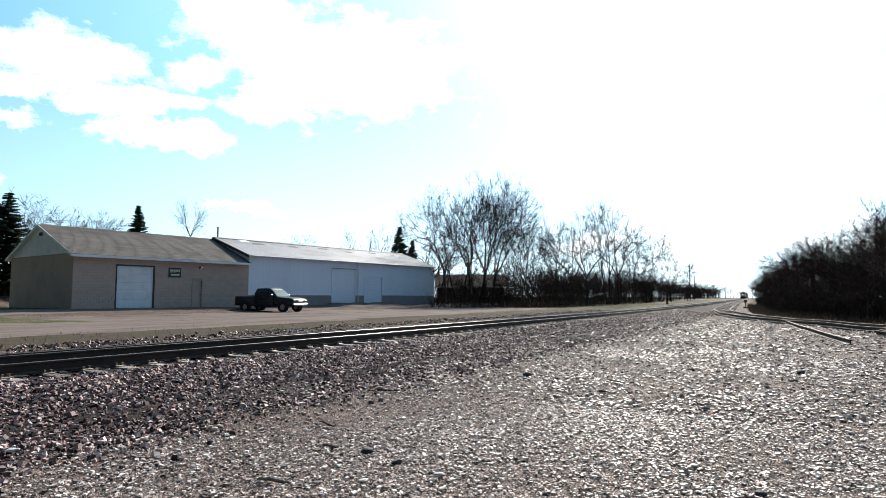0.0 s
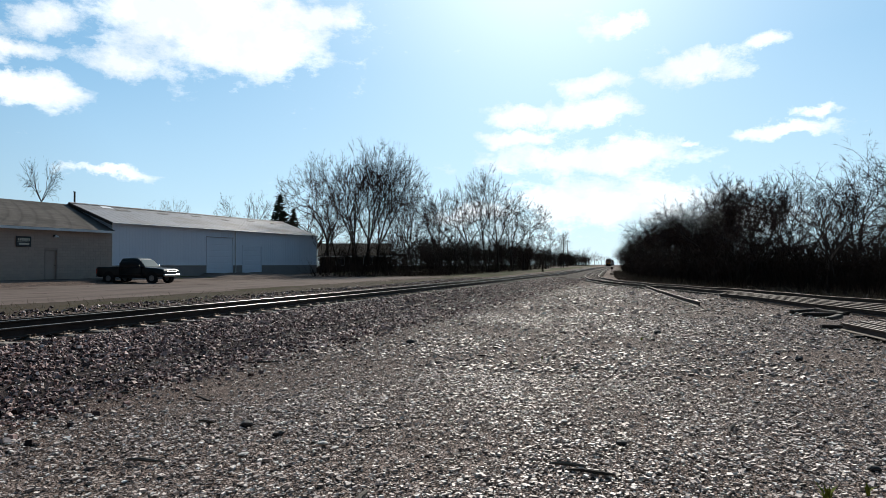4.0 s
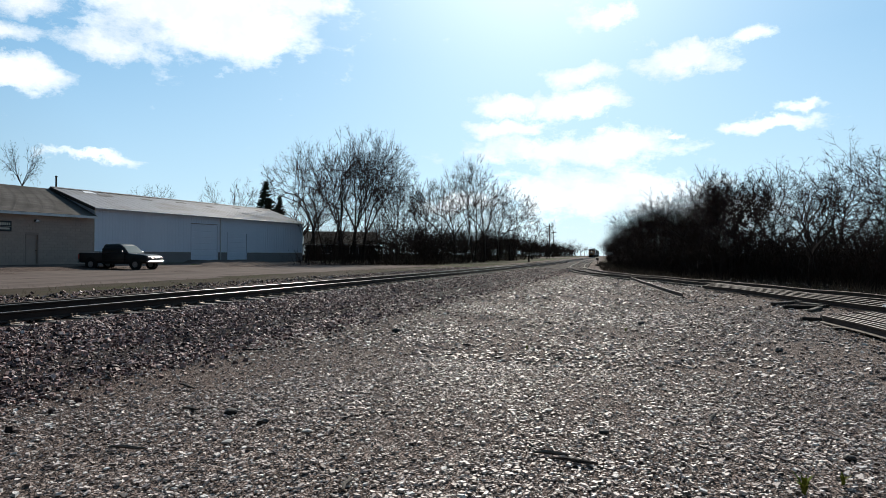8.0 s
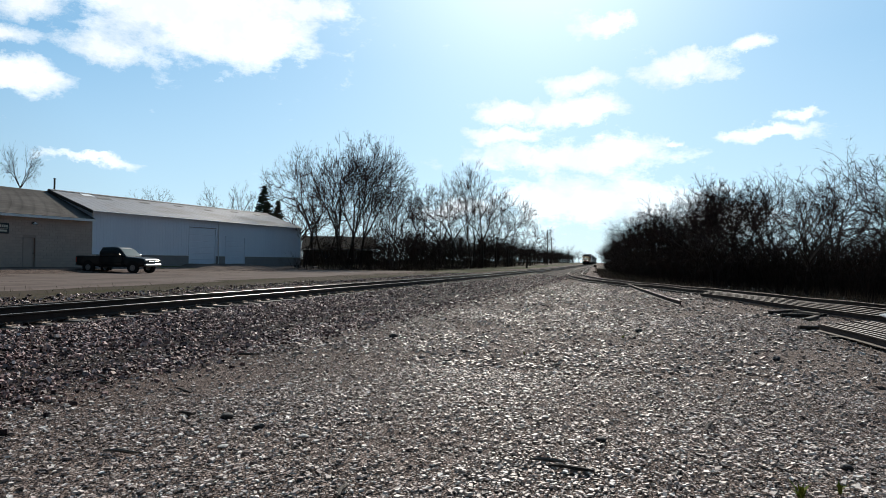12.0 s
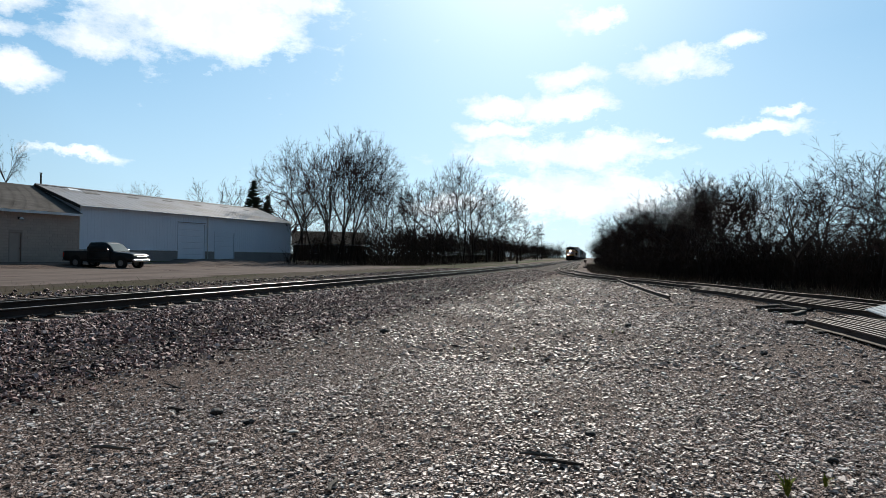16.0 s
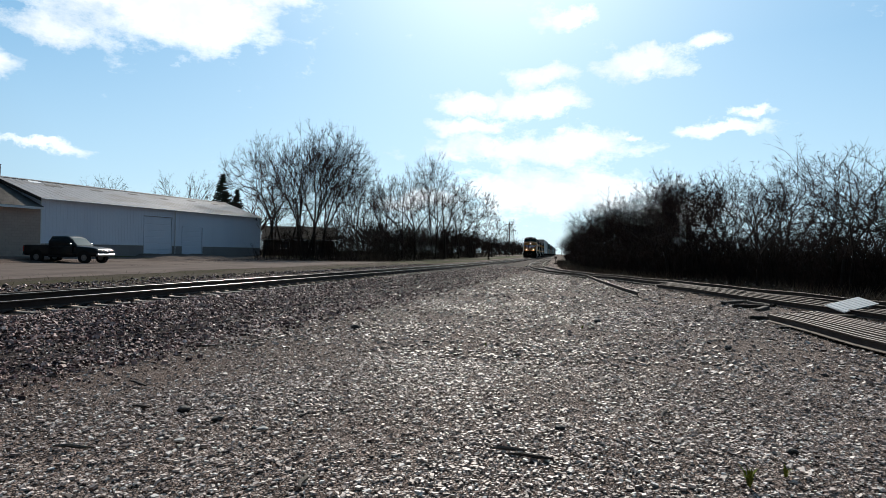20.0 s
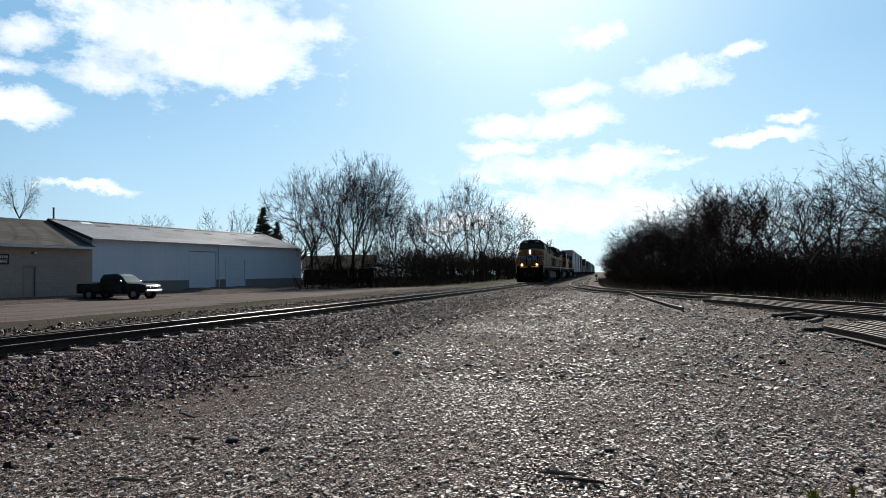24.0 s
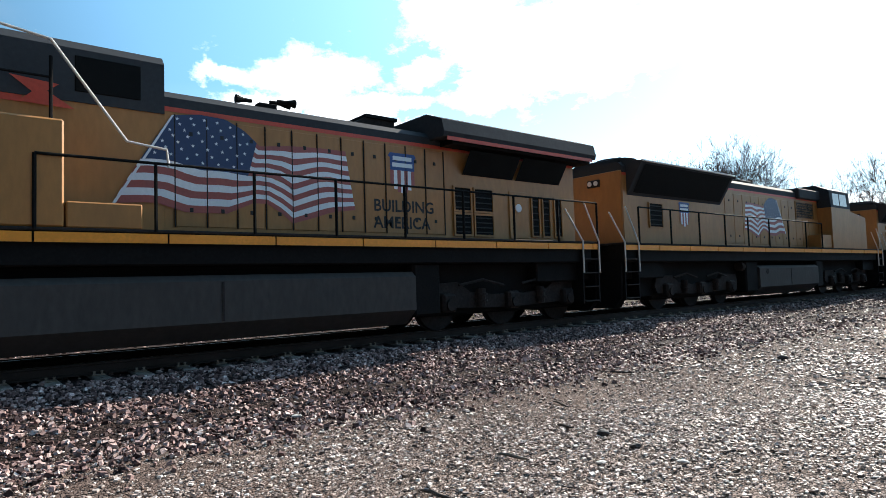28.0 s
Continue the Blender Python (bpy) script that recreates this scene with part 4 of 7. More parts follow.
def tri_mesh(name, v, f, mat):
    me = bpy.data.meshes.new(name)
    me.vertices.add(len(v))
    me.vertices.foreach_set("co", np.ascontiguousarray(v, np.float32).ravel())
    me.loops.add(len(f) * 3)
    me.loops.foreach_set("vertex_index", np.ascontiguousarray(f, np.int32).ravel())
    me.polygons.add(len(f))
    me.polygons.foreach_set("loop_start", np.arange(0, len(f) * 3, 3, dtype=np.int32))
    me.update(calc_edges=True)
    me.shade_flat()
    me.materials.append(mat)
    return new(name, me)


def stems_stuff(name, x, y, high, lean, mat, seed, label, category):
    """Thin upright stems as one mesh."""
    rng = np.random.default_rng(seed)
    n = len(x)
    z = ground_z(x, y)
    top = np.stack([x + rng.normal(0, lean, n) * high, y + rng.normal(0, lean, n) * high, z + high], 1)
    a = rng.uniform(0, 2 * np.pi, n)
    r = 0.010 + 0.007 * high
    base = np.stack([x, y, z - 0.05], 1)
    ring = [base + np.stack([np.cos(a + k * 2.094) * r, np.sin(a + k * 2.094) * r, np.zeros(n)], 1) for k in range(3)]
    v = np.stack([*ring, top], 1).reshape(-1, 3)
    f = (np.array([(0, 1, 3), (1, 2, 3), (2, 0, 3)])[None] + 4 * np.arange(n)[:, None, None]).reshape(-1, 3)
    return tagged(tri_mesh(name, v, f, mat), label, category, kind="stuff")


def spruce_proto(seed, h, label):
    rnd = random.Random(seed)
    ob = thing("spruce_tree", label, "tree")
    part("trunk", Shape().tube([(0, 0, -0.1), (0, 0, h * 0.5), (0, 0, h)], [0.17, 0.1, 0.015], 8), BARK, ob)
    sh = Shape()
    z = h * 0.08
    while z < h * 0.985:
        reach = (h - z) / h * h * 0.24 + 0.12
        for k in range(rnd.randint(8, 10)):
            a, long = rnd.uniform(0, 2 * math.pi), reach * rnd.uniform(0.65, 1.12)
            d = Vector((math.cos(a), math.sin(a), rnd.uniform(-0.32, 0.05))).normalized()
            p0 = Vector((0, 0, z + rnd.uniform(-0.1, 0.1)))
            for j in range(7):
                u = 0.15 + 0.85 * j / 6
                p = p0 + d * long * u + Vector((0, 0, 0.18 * u * u * long))
                for s in (-1, 1):
                    b = a + s * rnd.uniform(0.5, 1.1)
                    t = Vector((math.cos(b), math.sin(b), rnd.uniform(-0.5, 0.25))).normalized() * (long * 0.3 * (1.15 - u * 0.7))
                    w = t.cross(Vector((0, 0, 1))).normalized() * (0.08 + 0.07 * rnd.random())
                    sh.add([p - w * 0.4, p + t * 0.5 + w, p + t, p + t * 0.5 - w + Vector((0, 0, -0.06)), p + t * 0.45 + Vector((0, 0, 0.09))],
                           [(0, 1, 4), (1, 2, 4), (2, 3, 4), (3, 0, 4), (0, 3, 2, 1)])
        z += 0.15 + 0.08 * rnd.random()
    o = raw("crown", sh.v, sh.f, NEEDLE)
    o.parent = ob
    return ob


def set_tree(proto, x, y, s, turn, group, label="", sz=None):
    m = Matrix.LocRotScale((x, y, float(ground_z(x, y)) - 0.05), Euler((0, 0, turn)), (s, s, sz or s))
    ob = copy_thing(proto, m)
    tagged(ob, label, "", group)
    return ob


SKY_RIGHT = ([-60, -30, -19.5, -18.1, -15.8, -13.3, -11, -8.5, -6.9, -2.9, -1.5, -0.3, 3.3, 6.0, 9.0],
             [9.5, 9.5, 10.6, 9.9, 9.1, 8.7, 8.0, 7.4, 7.6, 5.6, 5.5, 4.5, 1.6, 1.2, 1.0])     # bearing; height of the wood's top over the horizon


def wood_top(x, y):
    """How high the wood beside the siding stands at x, y: it grows taller as it comes near."""
    r = math.hypot(x, y)
    return 1.6 + r * math.tan(radians(float(np.interp(math.degrees(math.atan2(-x, y)), *SKY_RIGHT)))) - float(ground_z(x, y))


def woods():
    rnd = random.Random(11)
    P = {
        "tall": [tree_proto("tall", 3, "tall bare grey-brown tree among others by the railway"), tree_proto("tall", 8, "tall bare two-stemmed tree by the railway", 2, last=5, shoots=6)],
        "forked": [tree_proto("forked", 4, "bare forked tree with a wide twiggy crown"), tree_proto("forked", 15, "bare broad tree with reddish twigs"), tree_proto("forked", 19, "bare round-crowned tree with crooked limbs", last=5, shoots=7)],
        "slender": [tree_proto("slender", 5, "slender bare young tree in a thicket"), tree_proto("slender", 6, "slender bare tree with fine upright twigs", 2, shoots=5)],
        "scrub": [tree_proto("scrub", 7, "low bare scrub tree in the undergrowth", 4), tree_proto("scrub", 9, "tangled bare scrub in the undergrowth", 5)],
        "spread": [tree_proto("spread", 21, "old wide-spreading bare tree behind the houses")],
        "umbrella": [tree_proto("umbrella", 25, "thin bare tree with a small flat crown behind the sheds", 1, 0.04)],
        "fan": [tree_proto("fan", 27, "bare fan-shaped tree behind the shed roof"), tree_proto("fan", 28, "bare tree with open upright limbs behind the roof")],
        "lean": [tree_proto("slender", 31, "thin bare tree leaning over beside the shed", 1, 0.30)],
    }

    def put(kind, x, y, h, group, label="", wide=1.0):
        ob = P[kind][rnd.randrange(len(P[kind]))]
        s = h / TALL[ob.name]
        set_tree(ob, x, y, s * wide * rnd.uniform(0.92, 1.08), rnd.uniform(0, 6.28), group, label, sz=s)

    simple = [tree_shapes("slender", 41, last=4, shoots=3), tree_shapes("forked", 42, last=4, shoots=2), tree_shapes("tall", 43, last=4, shoots=2), tree_shapes("scrub", 44, 3, last=2, shoots=9)]
    shapes = []
    for wood, twigs in simple:
        both = Shape().add(wood.v, wood.f)
        shapes.append(both.add(twigs.v, twigs.f))
    top = [float(np.percentile([v[2] for v in sh.v], 99.5)) for sh in shapes]
    far, low = [], []

    def back(x, y, h, kinds=(0, 1, 2)):
        k = rnd.choice(kinds)
        far.append((k, x, y, h / top[k], rnd.uniform(0, 6.28)))

    def thicket(x, y, h):
        low.append((3, x, y, h / top[3], rnd.uniform(0, 6.28)))

    # wood to the right of the siding
    y = 10.0
    while y < 420:
        edge = float(siding_x(y))
        near = y < 110
        for row in range(2):
            x = edge + 7.2 + row * 4.2 + rnd.uniform(-1.5, 1.5)
            h = wood_top(x, y) * (rnd.uniform(0.72, 0.98) if row == 0 else rnd.uniform(0.86, 1.03))
            if near:
                put(rnd.choice(["forked", "forked", "slender", "tall"]), x, y + rnd.uniform(-1, 1), h, "wood beside the siding", wide=1.1 if h < 9 else 0.95)
            else:
                back(x, y, h)
        for row in range(1 if near else 0):
            x, yy = edge + 16.0 + row * 5.5 + rnd.uniform(-2, 2), y + rnd.uniform(-1.5, 1.5)
            back(x, yy, wood_top(x, yy) * rnd.uniform(0.62, 0.9))
        if near:
            for row in range(2):
                put("scrub", edge + 5.4 + row * 2.8 + rnd.uniform(-0.8, 0.8), y + rnd.uniform(-1, 1), rnd.uniform(2.0, 4.2), "scrub beside the siding")
        for k in range(6 if near else 2):
            x = edge + 5.0 + 14 * rnd.random()
            thicket(x, y + rnd.uniform(-2, 2), min(rnd.uniform(1.4, 2.6) + 0.12 * (x - edge), 0.5 * wood_top(x, y)))
        y += 2.4 + y * (0.03 if near else 0.045)
    # the depth of the wood behind its near edge
    for k in range(80):
        y = rnd.uniform(-15, 75)
        x = float(siding_x(y)) + rnd.uniform(24, 60)
        back(x, y, wood_top(x, y) * rnd.uniform(0.45, 0.72))
        thicket(x - 6, y, rnd.uniform(2.5, 4.5))
    # group behind the end of the pale shed: bearing, distance, height
    for az, r, h, kind in LEFT_TREES:
        put(kind, -math.sin(radians(az)) * r, math.cos(radians(az)) * r, h * 0.97, "trees beyond the sheds", wide=0.74)
    ob = P["lean"][0]
    set_tree(ob, -math.sin(radians(30.6)) * 72, math.cos(radians(30.6)) * 72, 9.0 / TALL[ob.name], 0.5, "trees beyond the sheds")
    # belt along the left of the line
    y = 66.0
    while y < 480:
        base = float(track_x(y))
        for row in range(3):
            x = base - 13 - row * 5 - rnd.uniform(0, 3)
            h = rnd.uniform(4.5, 7.5)
            if y < 150 and row < 2:
                put(rnd.choice(["slender", "forked", "scrub"]), x, y + rnd.uniform(-2, 2), h, "belt of trees left of the line")
            else:
                back(x, y, h)
        for k in range(8):
            thicket(base - 12.5 - rnd.uniform(0, 14), y + rnd.uniform(-2, 2), rnd.uniform(2.2, 4.4) * (1.0 if y < 120 else 1.5))
        back(base - 28 - rnd.uniform(0, 6), y, rnd.uniform(6, 9))
        y += 3.8 + y * 0.026
    # low growth that closes the view between the sheds and the line
    for k in range(130):
        az, r = rnd.uniform(10, 36), rnd.uniform(105, 230)
        back(-math.sin(radians(az)) * r, math.cos(radians(az)) * r, rnd.uniform(3.5, 7.5), (0, 1, 3, 3))
    for k in range(210):
        az, r = rnd.uniform(8, 31.0), rnd.uniform(70, 150)
        x, y = -math.sin(radians(az)) * r, math.cos(radians(az)) * r
        if x - float(track_x(y)) < -13:
            thicket(x, y, rnd.uniform(1.0, 2.4) if r < 84 else rnd.uniform(1.6, 5.0))
    for k in range(40):
        az, r = rnd.uniform(30, 88), rnd.uniform(130, 230)
        back(-math.sin(radians(az)) * r, math.cos(radians(az)) * r, rnd.uniform(7, 11), (0, 1, 2))
    for k in range(45):
        az, r = rnd.uniform(-3, 9), rnd.uniform(480, 700)
        back(-math.sin(radians(az)) * r, math.cos(radians(az)) * r, rnd.uniform(8, 13), (0, 1, 2))
    for k in range(80):
        y = rnd.uniform(230, 520)
        x = float(track_x(y)) + rnd.choice((-1, 1)) * rnd.uniform(9, 26)
        back(x, y, rnd.uniform(6, 11), (0, 1, 2))
    joined("far_woods", shapes, far, TWIG, "bare brown woods along the line and behind the roofs", "woods")
    joined("thicket", shapes, low, BRUSH, "dark tangled bare bushes under the trees", "undergrowth")
    # trees beyond the sheds and houses: bearing, distance, height
    for az, r, h, kind in FAR_TREES:
        put(kind, -math.sin(radians(az)) * r, math.cos(radians(az)) * r, h, "trees behind the roofs", wide=0.5 if kind == "umbrella" else 0.8 if kind == "fan" else 1.0)
    s1 = spruce_proto(2, 9.5, "dark green spruce tree beside the sheds")
    for az, r, h in ((34.1, 105, 12.8), (32.9, 107, 10.6), (56.4, 98, 11.0), (65.3, 68, 9.4)):
        wide = 1.65 if az > 60 else 1.25
        set_tree(s1, -math.sin(radians(az)) * r, math.cos(radians(az)) * r, h / 9.5 * wide, az, "spruce trees", sz=h / 9.5)
    # old spreading trees behind the houses
    for az, r, h in ((72.9, 102, 15.0), (81.6, 84, 17.0), (88.0, 90, 17.0)):
        ob = P["spread"][0]
        set_tree(ob, -math.sin(radians(az)) * r, math.cos(radians(az)) * r, h / TALL[ob.name], az * 3, "old trees behind the houses")
    for kind in (*P.values(), [s1]):
        for ob in kind:
            for o in (*ob.children_recursive, ob):
                bpy.data.objects.remove(o)
    # undergrowth
    rng = np.random.default_rng(8)
    n = 30000
    y = 8 + 300 * rng.random(n) ** 1.8
    x = siding_x(y) + 4.4 + 16 * rng.random(n) ** 1.2
    stems_stuff("undergrowth", x, y, (0.4 + 2.2 * rng.random(n) ** 1.5) * np.clip((x - siding_x(y) - 2.5) / 5, 0.35, 1), 0.55, BRUSH, 1, "dark tangled bare undergrowth beside the siding", "undergrowth")
    n = 26000
    y = -10 + 105 * rng.random(n) ** 1.2
    x = siding_x(y) + 9 + 26 * rng.random(n)
    stems_stuff("deep_undergrowth", x, y, 1.0 + 3.2 * rng.random(n) ** 1.6, 0.45, BRUSH, 4, "dark bare saplings deep in the wood", "undergrowth")
    y = 8 + 120 * rng.random(9000) ** 1.5
    x = siding_x(y) + 2.6 + 2.6 * rng.random(9000)
    stems_stuff("dry_weeds", x, y, 0.15 + 0.6 * rng.random(9000) ** 2, 0.35, WEED, 2, "dry tan weeds along the siding", "weeds")
    y = -8 + 85 * rng.random(3500)
    x = track_x(y) - 4.6 - 4.6 * rng.random(3500) ** 1.6
    stems_stuff("verge_grass", x, y, 0.04 + 0.13 * rng.random(3500) ** 2, 0.8, surface("olive_grass_blades", (0.075, 0.07, 0.032), 0.9, vary=0.3, grain=10, stains=0.6, bump=0.0, per="island", spread=0.4), 5, "short olive grass blades along the far side of the track", "grass")
    n = 14000
    az, r = np.radians(rng.uniform(7.5, 31.5, n)), 66 + 110 * rng.random(n) ** 1.4
    x, y = -np.sin(az) * r, np.cos(az) * r
    ok = x - track_x(y) < -9.5
    stems_stuff("undergrowth_left", x[ok], y[ok], (0.3 + 2.0 * rng.random(n) ** 2.2)[ok], 0.6, BRUSH, 3, "dark bare undergrowth beyond the sheds", "undergrowth")


LEFT_TREES = [(29.9, 84, 16.0, "forked"), (28.6, 80, 15.4, "tall"), (26.9, 78, 17.0, "tall"), (25.5, 80, 16.8, "tall"), (27.6, 90, 16.8, "forked"), (26.2, 86, 17.2, "forked"), (23.2, 90, 14.6, "slender"), (22.2, 93, 14.8, "tall"),
              (20.6, 96, 12.6, "slender"), (19.6, 92, 13.2, "forked"), (18.2, 96, 13.7, "forked"), (17.0, 100, 15.4, "forked"), (15.2, 102, 18.2, "tall"), (14.3, 104, 16.2, "forked"),
              (13.0, 112, 14.2, "forked"), (11.9, 122, 13.5, "forked"), (9.9, 150, 12.0, "forked"), (8.6, 180, 10.8, "slender"), (24.2, 76, 11.4, "slender"), (21.4, 80, 9.7, "slender"), (30.3, 92, 11.4, "slender")]
FAR_TREES = [(37.0, 120, 14.5, "fan"), (38.4, 122, 11.5, "slender"), (43.3, 120, 13.2, "fan"), (45.6, 122, 11.4, "fan"), (52.2, 88, 11.8, "umbrella"), (58.6, 120, 12.5, "forked"), (60.6, 118, 11.5, "forked"),
             (54.4, 125, 11.0, "forked"), (62.0, 125, 12.5, "forked"), (66.6, 118, 12.0, "slender"), (68.0, 115, 13.0, "slender"), (36.0, 110, 9.0, "slender"), (64.0, 110, 12.0, "forked"), (53.2, 120, 9.5, "forked")]
woods()

# ---- pickup truck on the drive ----
CARBLACK = surface("black_car_paint", (0.012, 0.011, 0.012), 0.32, vary=0.15, grain=20, stains=1.5, bump=0.01)
CHROME = surface("dull_chrome", (0.42, 0.42, 0.43), 0.38, 1.0, vary=0.08, grain=30, stains=4, bump=0.02)
TYRE = surface("tyre_rubber", (0.02, 0.02, 0.02), 0.85, vary=0.2, grain=40, stains=5)
RIM = surface("alloy_rim", (0.35, 0.35, 0.36), 0.35, 0.9, vary=0.1)
LENS = glass("lamp_lens", (0.16, 0.16, 0.16), 0.3)


def loft(stations, mat, name, parent, label=""):
    """A smooth closed body along x through rounded sections: x, half width, bottom, top, roundness of the top, half width at the top."""
    sh, k = Shape(), 20
    for x, w, z0, z1, r, wt in stations:
        mid = z0 + (z1 - z0) * 0.62
        ring = [(-w + 0.05, z0), (-w, z0 + 0.08), (-w * 1.01, z0 + (mid - z0) * 0.5), (-w, mid)]
        ring += [(-(wt - r) - r * math.cos(a), z1 - r + r * math.sin(a)) for a in (0.0, 0.4, 0.8, 1.2, 1.57)]
        ring += [(-(wt - r) * 0.45, z1 + 0.012)]
        ring += [(-a, z) for a, z in reversed(ring)]
        sh.v += [(x, y, z) for y, z in ring]
    n = len(stations)
    sh.f = [(i * k + j, i * k + (j + 1) % k, (i + 1) * k + (j + 1) % k, (i + 1) * k + j) for i in range(n - 1) for j in range(k)] + [tuple(range(k)), tuple(range((n - 1) * k, n * k))]
    return part(name, sh, mat, parent, label, smooth=True)


def pickup():
    ob = thing("pickup_truck", "black extended-cab pickup truck with chrome bumper parked on the pale drive", "truck", pose(-36.3, 35.7, float(ground_z(-36.3, 35.7)) + 0.005, 0, 0, 8))
    w = 0.97
    loft([(0.88, w, 0.42, 1.17, 0.10, w - 0.02), (1.2, w, 0.42, 1.17, 0.10, w - 0.02), (1.9, w, 0.45, 1.13, 0.10, w - 0.03), (2.4, w - 0.02, 0.48, 1.08, 0.12, w - 0.06), (2.62, w - 0.06, 0.52, 1.0, 0.12, w - 0.1), (2.7, w - 0.1, 0.55, 0.93, 0.1, w - 0.16)], CARBLACK, "hood", ob)
    loft([(-0.86, w, 0.42, 1.16, 0.05, w - 0.01), (0.2, w, 0.42, 1.16, 0.05, w - 0.01), (0.92, w, 0.42, 1.16, 0.05, w - 0.01)], CARBLACK, "door_body", ob)
    loft([(-2.78, w - 0.03, 0.55, 1.2, 0.04, w - 0.04), (-2.6, w, 0.5, 1.22, 0.04, w - 0.01), (-0.9, w, 0.45, 1.22, 0.04, w - 0.01)], CARBLACK, "bed", ob)
    cab = loft([(-0.88, w - 0.04, 1.1, 1.72, 0.12, w - 0.2), (-0.78, w - 0.04, 1.1, 1.84, 0.13, w - 0.2), (0.1, w - 0.04, 1.1, 1.88, 0.14, w - 0.2), (0.42, w - 0.04, 1.1, 1.84, 0.14, w - 0.2), (0.62, w - 0.04, 1.1, 1.72, 0.12, w - 0.19), (1.18, w - 0.04, 1.1, 1.2, 0.03, w - 0.08)], CARBLACK, "cab", ob)
    part("windshield", Shape().add([(1.17, -w + 0.14, 1.23), (1.17, w - 0.14, 1.23), (0.66, w - 0.27, 1.735), (0.66, -w + 0.27, 1.735)], [(0, 1, 2, 3)]), glass("windscreen", (0.05, 0.075, 0.075), 0.5), cab, "sloping greenish windshield")
    part("rear_window", Shape().add([(-0.9, -0.6, 1.3), (-0.9, 0.6, 1.3), (-0.87, 0.55, 1.68), (-0.87, -0.55, 1.68)], [(0, 1, 2, 3)]), glass("dark_cab_glass"), cab)
    for s in (-1, 1):
        for a, b, c in ((-0.72, -0.2, -0.2), (-0.12, 0.98, 0.56)):
            part("side_window", Shape().add([(a, s * (w - 0.028), 1.2), (b, s * (w - 0.028), 1.2), (c, s * (w - 0.15), 1.70), (a + 0.05, s * (w - 0.15), 1.70)], [(0, 1, 2, 3)]), glass("dark_cab_glass"), cab)
        part("mirror", Shape().box(0.82, 0.92, s * (w + 0.13) - 0.09, s * (w + 0.13) + 0.09, 1.16, 1.36, 0.03), CARBLACK, ob)
        part("headlight", Shape().box(2.52, 2.735, s * 0.72 - 0.15, s * 0.72 + 0.15, 0.80, 0.93, 0.03), LENS, ob)
        part("tail_light", Shape().box(-2.8, -2.7, s * 0.9 - 0.06, s * 0.9 + 0.06, 0.75, 1.1, 0.01), surface("red_stripe_paint", (0.55, 0.07, 0.035), 0.5, vary=0.12, grain=20, stains=2), ob)
        for x in (-0.02, -0.62):
            part("door_handle", Shape().box(x - 0.1, x + 0.08, s * w - 0.015, s * w + 0.03, 0.98, 1.02, 0.008), TYRE, ob)
        part("rocker_panel", Shape().box(-0.85, 1.25, s * w - 0.04, s * w + 0.012, 0.40, 0.5, 0.01), TYRE, ob)
        part("side_moulding", Shape().box(-0.7, 1.25, s * w - 0.01, s * w + 0.022, 0.72, 0.77, 0.005), TYRE, ob)
        for x in (-1.75, 1.8):
            part("wheel_arch", Shape().disc((x, s * (w - 0.05), 0.44), (0, 1, 0), 0.46, 0.135, 24), TYRE, ob)
            wh = part("wheel", Shape().disc((x, s * (w - 0.1), 0.385), (0, 1, 0), 0.385, 0.25, 24), TYRE, ob)
            part("rim", Shape().disc((x, s * (w - 0.1), 0.385), (0, 1, 0), 0.21, 0.262, 18), RIM, wh)
            part("hub_cap", Shape().disc((x, s * (w - 0.1), 0.385), (0, 1, 0), 0.07, 0.275, 12), CHROME, wh)
    part("tailgate", Shape().box(-2.815, -2.77, -w + 0.08, w - 0.08, 0.72, 1.2, 0.02), CARBLACK, ob)
    part("front_bumper", Shape().box(2.6, 2.8, -w + 0.06, w - 0.06, 0.50, 0.68, 0.06), CHROME, ob, "dull chrome front bumper")
    part("grille", Shape().box(2.64, 2.745, -0.54, 0.54, 0.76, 0.93, 0.02), TYRE, ob)
    part("grille_bar", Shape().box(2.72, 2.76, -0.54, 0.54, 0.835, 0.865, 0.01), CHROME, ob)
    part("rear_bumper", Shape().box(-2.92, -2.76, -w + 0.08, w - 0.08, 0.5, 0.64, 0.03), RIM, ob)
    part("tool_box", Shape().box(-1.25, -0.92, -w + 0.12, w - 0.12, 1.2, 1.33, 0.03), RIM, ob)


pickup()

# ---- loose rails and litter beside the siding ----
OLDWOOD = surface("grey_old_timber", (0.13, 0.11, 0.09), 0.9, vary=0.35, grain=30, stains=2, bump=0.4, streak=(1, 8, 8))
DARKWOOD = surface("dark_rotten_timber", (0.045, 0.036, 0.030), 0.9, vary=0.35, grain=30, stains=2, bump=0.4, streak=(1, 8, 8))
PALE = surface("weathered_white_panel", (0.74, 0.74, 0.73), 0.6, vary=0.1, grain=20, stains=2)
CLAY = surface("pale_stone", (0.42, 0.40, 0.375), 0.7, vary=0.15, grain=40, stains=6, bump=0.2)
CHAR = surface("dark_stone", (0.035, 0.033, 0.032), 0.75, vary=0.2, grain=40, stains=6, bump=0.3)


def lying_rail(x0, y0, x1, y1, lift, label, head=DULL):
    n = 6
    pts = [(x0 + (x1 - x0) * k / n, y0 + (y1 - y0) * k / n, float(ground_z(x0 + (x1 - x0) * k / n, y0 + (y1 - y0) * k / n)) + 0.015 + lift) for k in range(n + 1)]
    return rail_run(pts, "loose_rail", "loose rails", label, head)


